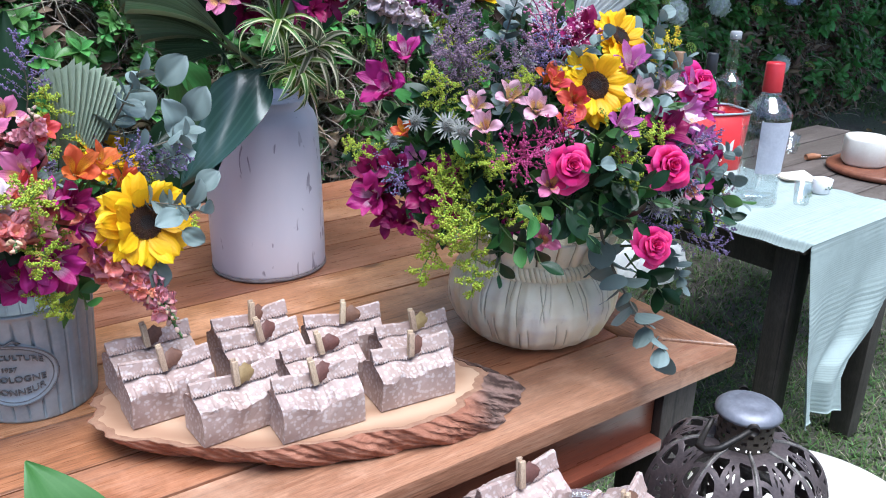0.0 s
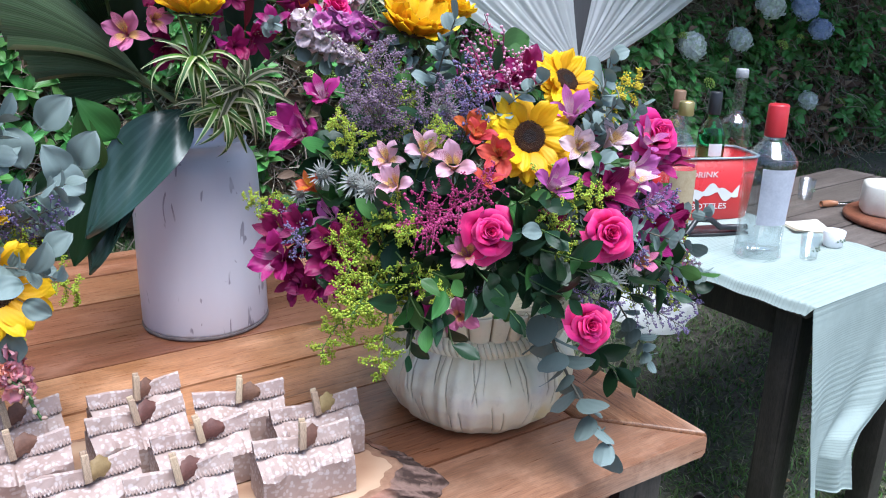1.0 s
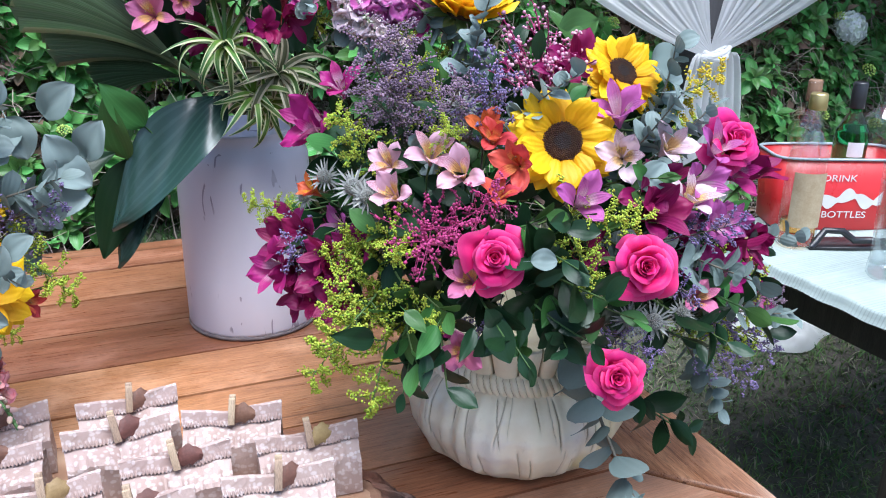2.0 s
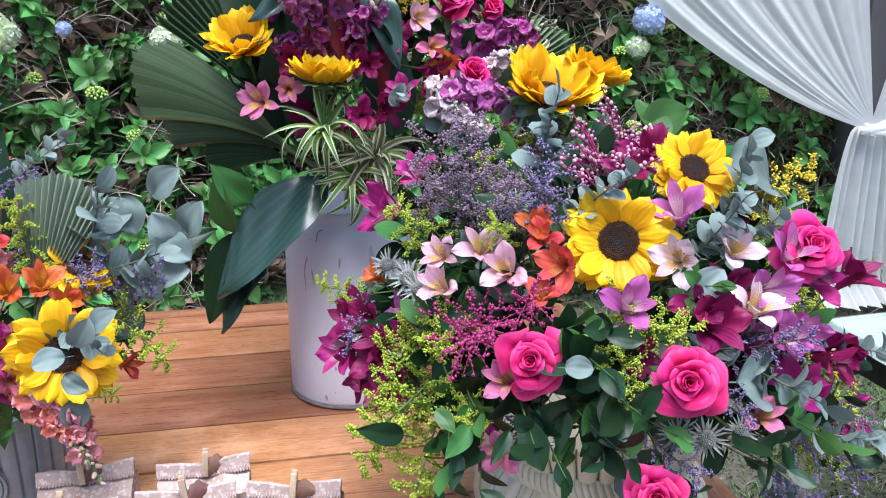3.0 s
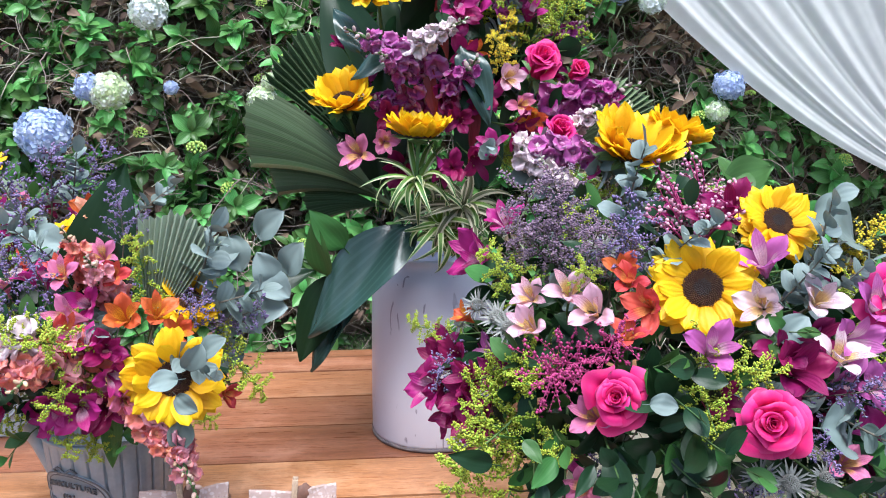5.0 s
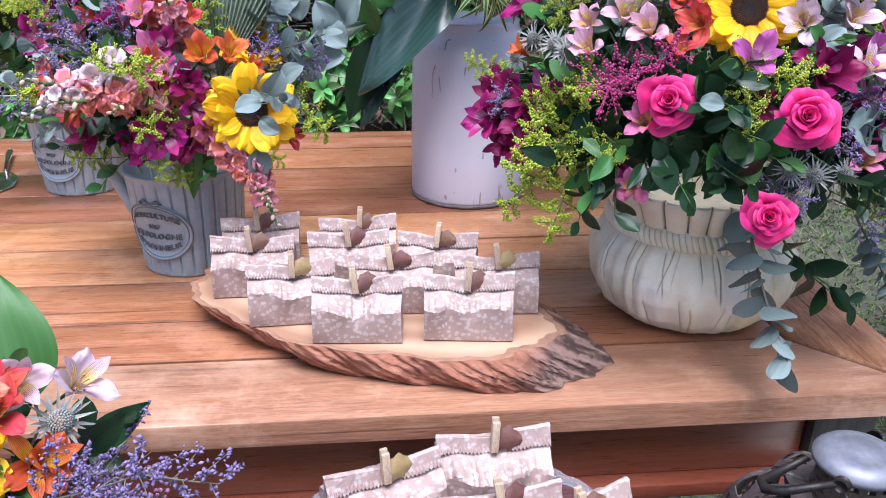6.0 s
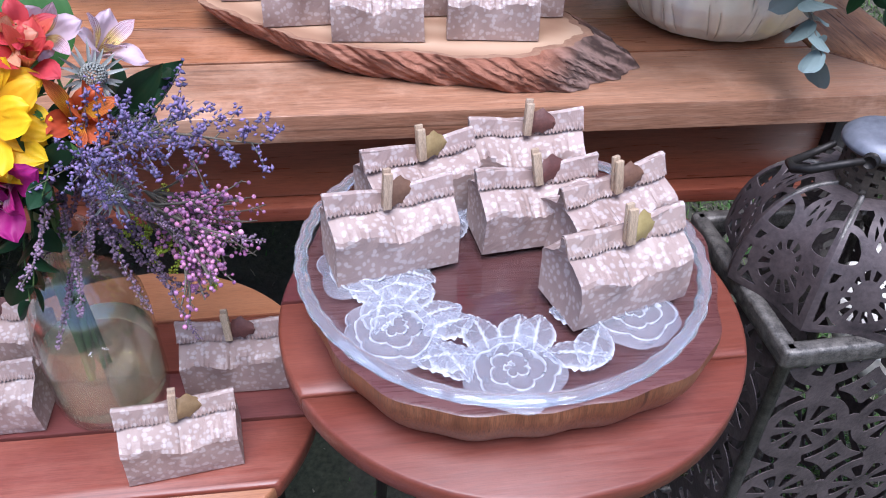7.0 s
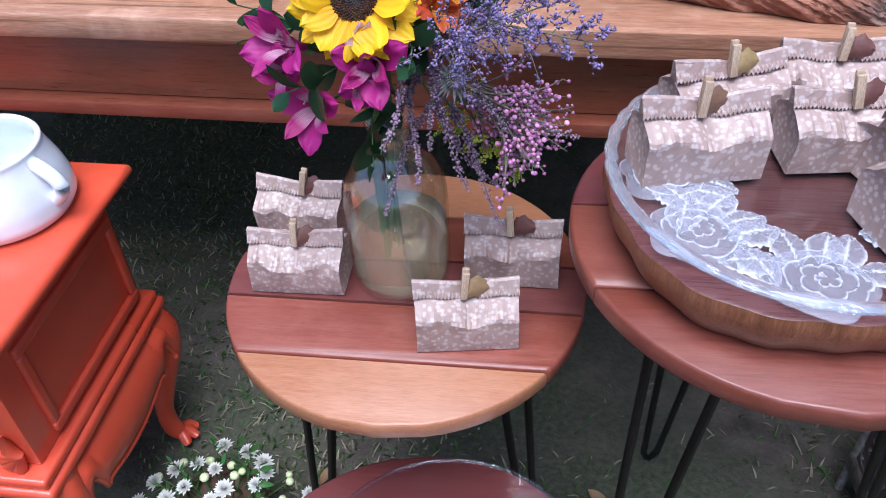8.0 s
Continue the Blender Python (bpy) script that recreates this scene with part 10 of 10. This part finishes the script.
M_RED = plain("red_cap", (0.45, 0.02, 0.03), (0.58, 0.04, 0.05), 9, 0.3)
M_BLACK = plain("black_cap", (0.012, 0.012, 0.014), (0.03, 0.03, 0.035), 9, 0.35)
M_GOLD = plain("gold_cap", (0.42, 0.32, 0.12), (0.60, 0.48, 0.22), 12, 0.35, 0.8)
M_PALE = plain("white_label", (0.66, 0.66, 0.68), (0.78, 0.78, 0.78), 30, 0.6)
M_LABEL = plain("silver_film_label", (0.42, 0.43, 0.50), (0.60, 0.61, 0.68), 30, 0.35)
M_AMBER = plain("amber_label", (0.36, 0.26, 0.15), (0.52, 0.42, 0.28), 40, 0.6, 0, 0.2, 80)
M_VODKA = clear_wall("clear_spirit", (0.94, 0.96, 0.98), 0.10)
M_GREENG = glass_mat("green_glass", (0.05, 0.42, 0.12), 0.03)


def on(x, y, z=0.0055):
    return (x, y, DT_Z + z)


bottle(on(1.747, 1.290), [(0, 0.0), (0.043, 0.0), (0.048, 0.005), (0.0465, 0.028), (0.0450, 0.034), (0.0465, 0.08), (0.0500, 0.15), (0.0525, 0.205), (0.0490, 0.213), (0.0300, 0.238), (0.0210, 0.246), (0.0225, 0.250), (0.0190, 0.256), (0.0175, 0.29), (0, 0.29)], M_CLEAR, "clear spirit bottle with red cap on the linen runner", M_VODKA, 0.178, M_RED, (0.254, 0.318), 0.0200, (0.080, 0.196, M_LABEL, 0.72), 1.15)
bottle(on(1.925, 1.612, 0.0115), wine_profile(0.038, 0.20, 0.265, 0.0145, 0.33), M_GREENG, "green glass bottle with dark capsule standing in the caddy", None, 0, M_BLACK, (0.275, 0.336), 0.0165, (0.165, 0.20, M_PALE, 0.5))
bottle(on(2.005, 1.600, 0.0115), wine_profile(0.042, 0.24, 0.275, 0.0155, 0.385), M_CLEAR, "tall clear glass bottle with grey stopper standing in the caddy", None, 0, plain("grey_stopper", (0.25, 0.25, 0.26), (0.4, 0.4, 0.42), 9, 0.4), (0.372, 0.395), 0.0165)
bottle(on(1.700, 1.515), wine_profile(0.036, 0.16, 0.225, 0.0135, 0.285), M_CLEAR, "amber spirit bottle with gold cap and ornate label", glass_mat("amber_spirit", (0.85, 0.45, 0.12), 0.02, 1.34), 0.05, M_GOLD, (0.262, 0.292), 0.0155, (0.045, 0.150, M_AMBER, 0.9), 1.18)
bottle(on(1.830, 1.655, 0.0115), wine_profile(0.037, 0.21, 0.275, 0.014, 0.335), M_CLEAR, "clear glass bottle with brown cap standing in the caddy", None, 0, plain("brown_cap", (0.16, 0.09, 0.05), (0.26, 0.15, 0.09), 12, 0.5), (0.29, 0.34), 0.016)


def build_caddy():
    t = thing("bottle_caddy", "red tin bottle caddy with white lettering and worn grey rim", "caddy", (1.895, 1.630, DT_Z + 0.0055), -22)
    red = plain("red_tin", (0.50, 0.018, 0.022), (0.60, 0.032, 0.034), 6, 0.3, 0, 0.05, 30)
    a = np.linspace(0, 2 * np.pi, 96, endpoint=False)
    c, s = np.cos(a), np.sin(a)

    def loop(w, d_, z):
        return np.stack([w * np.sign(c) * np.abs(c) ** 0.5, d_ * np.sign(s) * np.abs(s) ** 0.32, 0 * a + z], -1)
    rows = [loop(0.145, 0.075, 0.001), loop(0.147, 0.077, 0.004), loop(0.157, 0.085, 0.174), loop(0.155, 0.083, 0.174), loop(0.144, 0.074, 0.005), loop(0.0, 0.0, 0.005)]
    part("body", Build().grid(np.stack(rows), 0, close_v=True).mesh("caddy_body", red), t)
    part("rim", Build().grid(np.stack([loop(0.1535, 0.0815, 0.173), loop(0.1595, 0.0875, 0.173), loop(0.1600, 0.088, 0.1775), loop(0.1535, 0.0815, 0.178), loop(0.1535, 0.0815, 0.173)]), 0, close_v=True).mesh("caddy_rim", M_ZINC), t, None, "worn grey metal rim")
    white = plain("white_print", (0.74, 0.72, 0.70), (0.84, 0.82, 0.80), 20, 0.5)
    face = lambda z: -0.0772 - (z - 0.004) * 0.047
    for text, x0, z, size in (("DRINK", -0.012, 0.130, 0.023), ("BOTTLES", 0.012, 0.040, 0.023)):
        me = letters(text, size, white, 0.0004)
        for q in me.vertices:
            x, y, e = q.co
            q.co = (x * 1.15 + x0, face(y + z) - 0.0008 - e, y + z)
        me.update()
        part("lettering", me, t, None, "white printed lettering")
    # the maker's mark as a plain white swash
    b = Build()
    k = np.linspace(0, 1, 40)
    mid = 0.083 + 0.010 * np.sin(k * 13) - 0.004 * k
    half = 0.005 + 0.012 * np.abs(np.sin(k * 14))
    b.grid(np.stack([np.stack([-0.095 + 0.19 * k, face(mid + q * half) - 0.0012, mid + q * half], -1) for q in (-1, 0, 1)]))
    part("printed_swash", b.mesh("swash", white), t)
    for e in (-1, 1):
        part("handle_boss", Build().ball((e * 0.158, 0, 0.125), 0.011, 0, 6, 10, (0.6, 1, 1)).mesh("boss", M_BLACK), t)


build_caddy()


def build_tray():
    """Low black tray with an arched handle in front of the caddy."""
    t = thing("bottle_opener_tray", "small black tray with an arched end beside the caddy", "tray", on(1.80, 1.475), -20)
    part("base", Build().slab([(-0.09, -0.035), (0.09, -0.035), (0.09, 0.035), (-0.09, 0.035)], 0, 0.008, 0.002).mesh("tray_base", M_BLACK), t)
    part("handle", Build().tube([(-0.085, -0.03, 0.008), (-0.06, -0.03, 0.046), (-0.02, -0.03, 0.044), (0.01, -0.03, 0.022), (0.085, -0.03, 0.020)], 0.008, 8).mesh("tray_handle", M_BLACK), t)


build_tray()


def cup(px, py, h, r, mat, label, name="cup"):
    t = thing(name, label, "cup", on(px, py), 0, "small cups")
    g = part("body", Build().lathe([(0, 0.0), (r * 0.78, 0.0), (r * 0.84, 0.004), (r, h), (r - 0.002, h + 0.0008), (r * 0.80, 0.008), (0, 0.006)], 32).mesh("cup", mat), t)
    if mat is M_CLEAR:
        g.visible_shadow = False
    pr = Build()
    for k in range(5):
        a = -math.pi / 2 - 0.6 + 0.25 * k
        pr.octa((r * 0.96 * math.cos(a), r * 0.96 * math.sin(a), h * (0.45 + 0.12 * (k % 2))), 0.0035)
    part("printed_sprig", pr.mesh("sprig", plain("green_print", (0.10, 0.16, 0.10), (0.22, 0.26, 0.2), 20, 0.6)), t)


cup(1.842, 1.215, 0.060, 0.023, M_CLEAR, "clear shot glass with a printed sprig", "shot_glass")
cup(1.986, 1.245, 0.040, 0.027, M_PALE, "low white enamel cup with printed sprig")
cup(2.335, 1.565, 0.062, 0.025, M_CLEAR, "empty clear shot glass", "shot_glass")


def build_cheese():
    bx, by = 2.390, 1.275
    t = thing("cheese_board", "round reddish wooden board with rope edge", "board", (bx, by, DT_Z + 0.001))
    part("board", Build().lathe([(0, 0.0), (0.160, 0.0), (0.170, 0.005), (0.170, 0.014), (0.163, 0.019), (0.154, 0.0185), (0, 0.0185)], 64).mesh("round_board", wood_mat("red_board", (0.12, 0.035, 0.02), (0.21, 0.07, 0.04), (0.28, 0.11, 0.065), 'x', 1.5, 0.4)), t)
    c = thing("cheese", "small cylinder of fresh white cheese with cut facets", "cheese", (bx - 0.040, by + 0.055, DT_Z + 0.0198))
    a = np.linspace(0, 2 * np.pi, 40, endpoint=False)
    rr = np.minimum(0.068, 0.060 / np.maximum(0.2, np.abs(np.cos(a * 1.0 + 0.9)))) * (1 + 0.01 * np.sin(9 * a))
    o = np.stack([rr * np.cos(a), rr * np.sin(a)], -1)
    part("body", Build().slab(o, 0, 0.086, 0.008).mesh("cheese", plain("fresh_cheese", (0.66, 0.63, 0.55), (0.76, 0.74, 0.68), 20, 0.5, 0, 0.25, 60)), c)
    k = thing("knife", "short knife with a pale wooden handle", "knife", (2.36, 1.475, DT_Z + 0.006), -18)
    part("handle", Build().tube([(-0.055, 0, 0.004), (-0.03, 0, 0.005), (0.0, 0, 0.004)], [0.009, 0.0105, 0.007], 10).mesh("knife_handle", M_HONEY), k)
    part("blade", Build().slab([(0.0, -0.006), (0.06, -0.008), (0.085, 0.0), (0.06, 0.006), (0.0, 0.006)], 0.003, 0.0045, 0.0005).mesh("blade", plain("steel", (0.4, 0.4, 0.42), (0.6, 0.6, 0.62), 12, 0.25, 1.0)), k)


build_cheese()

def build_napkin():
    t = thing("napkin", "folded cream paper napkin lying beside the bottles", "napkin", on(2.06, 1.375, 0.0012), -30)
    u, v = np.meshgrid(np.linspace(-1, 1, 9), np.linspace(-1, 1, 9), indexing="ij")
    for k in range(2):
        q = np.stack([0.05 * u + 0.006 * k, 0.05 * v, 0.002 + 0.003 * k + 0.004 * (u * v + 1) + 0.002 * u * u], -1)
        part("fold", Build().grid(q).mesh("napkin_fold", plain("cream_paper", (0.66, 0.62, 0.50), (0.76, 0.73, 0.62), 20, 0.8)), t)


build_napkin()

# ---- post with tied-back voile curtains ----
def voile():
    m, nt, bs, out = nodes_of("white_voile")
    bs.inputs["Base Color"].default_value = (0.90, 0.90, 0.90, 1)
    bs.inputs["Roughness"].default_value = 0.9
    v = coords(nt)
    bump(nt, bs, noise_of(nt, v, 300, 2), 0.15, 0.0008)
    tr = nt.nodes.new("ShaderNodeBsdfTranslucent")
    tr.inputs[0].default_value = (0.97, 0.97, 0.97, 1)
    tp = nt.nodes.new("ShaderNodeBsdfTransparent")
    m1 = nt.nodes.new("ShaderNodeMixShader")
    m1.inputs[0].default_value = 0.55
    m2 = nt.nodes.new("ShaderNodeMixShader")
    wv = ramp(nt, noise_of(nt, v, 14, 3), [(0.3, (0.03, 0.03, 0.03)), (0.7, (0.13, 0.13, 0.13))])
    nt.links.new(wv, m2.inputs[0])
    nt.links.new(bs.outputs[0], m1.inputs[1])
    nt.links.new(tr.outputs[0], m1.inputs[2])
    nt.links.new(m1.outputs[0], m2.inputs[1])
    nt.links.new(tp.outputs[0], m2.inputs[2])
    nt.links.new(m2.outputs[0], out.inputs[0])
    return m


M_VOILE = voile()
KNOT = np.array([2.285, 2.585, 1.055])


def swag(t, low_end, high_end, sag, folds, name="swag"):
    """Cloth gathered at the knot and spread along the beam, in folds of uneven depth."""
    r = np.random.default_rng(folds)
    u = np.linspace(0, 1, 40)[:, None]
    v = np.linspace(0, 1, 170)[None, :]
    lo, hi = np.array(low_end), np.array(high_end)
    top = lo + (hi - lo) * v[..., None]
    p = KNOT + (top - KNOT) * u[..., None]
    off = (v - 0.5)
    deep = 0 * (u * v)
    for k in range(folds):
        c = (k + r.uniform(0.1, 0.9)) / folds + r.normal(0, 0.010) * u
        deep = deep + r.uniform(0.006, 0.020) * r.choice([-1, 1]) * np.exp(-((v - c) / r.uniform(0.010, 0.034)) ** 2) * np.clip(1.2 - np.abs(u - r.uniform(0.2, 0.9)) * r.uniform(0.6, 2.0), 0.1, 1)
    p = p + np.stack([0 * u * v, deep * (0.3 + u ** 0.7) * np.minimum(1, u * 5), -sag * (1 - v) * 4 * u * (1 - u) * (1 - 0.35 * u) + 0.05 * off * np.exp(-u * 9)], -1)
    part(name, Build().grid(p).mesh("swag", M_VOILE), t)


def build_curtain():
    g0 = float(lawn_height(2.4, 2.74))
    p = thing("post", "dark grey square timber post", "post", (2.345, 2.70, 0))
    part("shaft", sharp(Build().box((-0.075, -0.06, g0 - 0.03), (0.075, 0.06, 2.75), 0.006).mesh("shaft", plain("grey_timber", (0.055, 0.052, 0.055), (0.10, 0.095, 0.10), 7, 0.7, 0, 0.2, 30, (1, 1, 0.2)))), p)
    t = thing("curtain", "sheer white voile curtains tied back in a knot on a post", "curtain")
    swag(t, (0.225, 2.84, 2.865), (2.15, 2.83, 2.865), 0.345, 21)
    swag(t, (4.88, 2.88, 2.78), (2.86, 2.85, 2.865), 0.30, 21)
    # tail that falls in deep folds below the gather
    r = np.random.default_rng(6)
    u = np.linspace(0, 1, 40)[:, None]
    v = np.linspace(0, 1, 120)[None, :]
    w = 0.088 + 0.085 * u ** 0.5
    x = 2.302 + (v - 0.5) * 2 * w + 0.01 * u
    y = 2.575 + 0 * u * v - 0.10 * np.clip(u - 0.9, 0, 1) * 8
    for k in range(15):
        c = (k + r.uniform(0.2, 0.8)) / 15 + r.normal(0, 0.02) * u
        y = y + r.uniform(0.012, 0.034) * (1 if k % 2 else -1) * np.exp(-((v - c) / r.uniform(0.018, 0.040)) ** 2) * (0.55 + 0.45 * u)
    z = 1.05 - (1.05 - g0 - 0.012) * u
    part("tail", Build().grid(np.stack([x, y, z + 0 * x], -1)).mesh("tail", M_VOILE), t)
    b = Build()
    for k in range(3):
        a = np.linspace(0, 2 * np.pi, 18)
        b.tube(np.stack([2.292 + (0.042 + 0.012 * k) * np.cos(a), 2.560 + 0.030 * np.sin(a + 0.3 * k), 1.046 + (0.010 + 0.004 * k) * np.sin(a + 1.2 * k) + 0.008 * np.cos(2 * a)], -1), 0.007 + 0.001 * k, 8)
    part("knot", b.mesh("knot", M_VOILE), t)
    c = Build()
    q, s = np.meshgrid(np.linspace(0.02, 1, 26), np.linspace(0, 2 * np.pi, 64), indexing="ij")
    out = 1 + 0.09 * np.sin(3 * s + 1) + 0.05 * np.sin(7 * s)
    X, Y = 2.29 + 0.21 * q * out * np.cos(s), 2.06 + 0.11 * q * out * np.sin(s)
    Z = lawn_height(X, Y) + 0.010 + (0.058 + 0.024 * np.sin(6 * s + 5 * q) + 0.014 * np.sin(13 * s - 9 * q)) * (1 - q ** 2.4) ** 0.7
    c.grid(np.stack([X, Y, Z], -1))
    part("gathered_hem", c.mesh("hem", M_VOILE), t, None, "hem lying crumpled on the grass")


build_curtain()
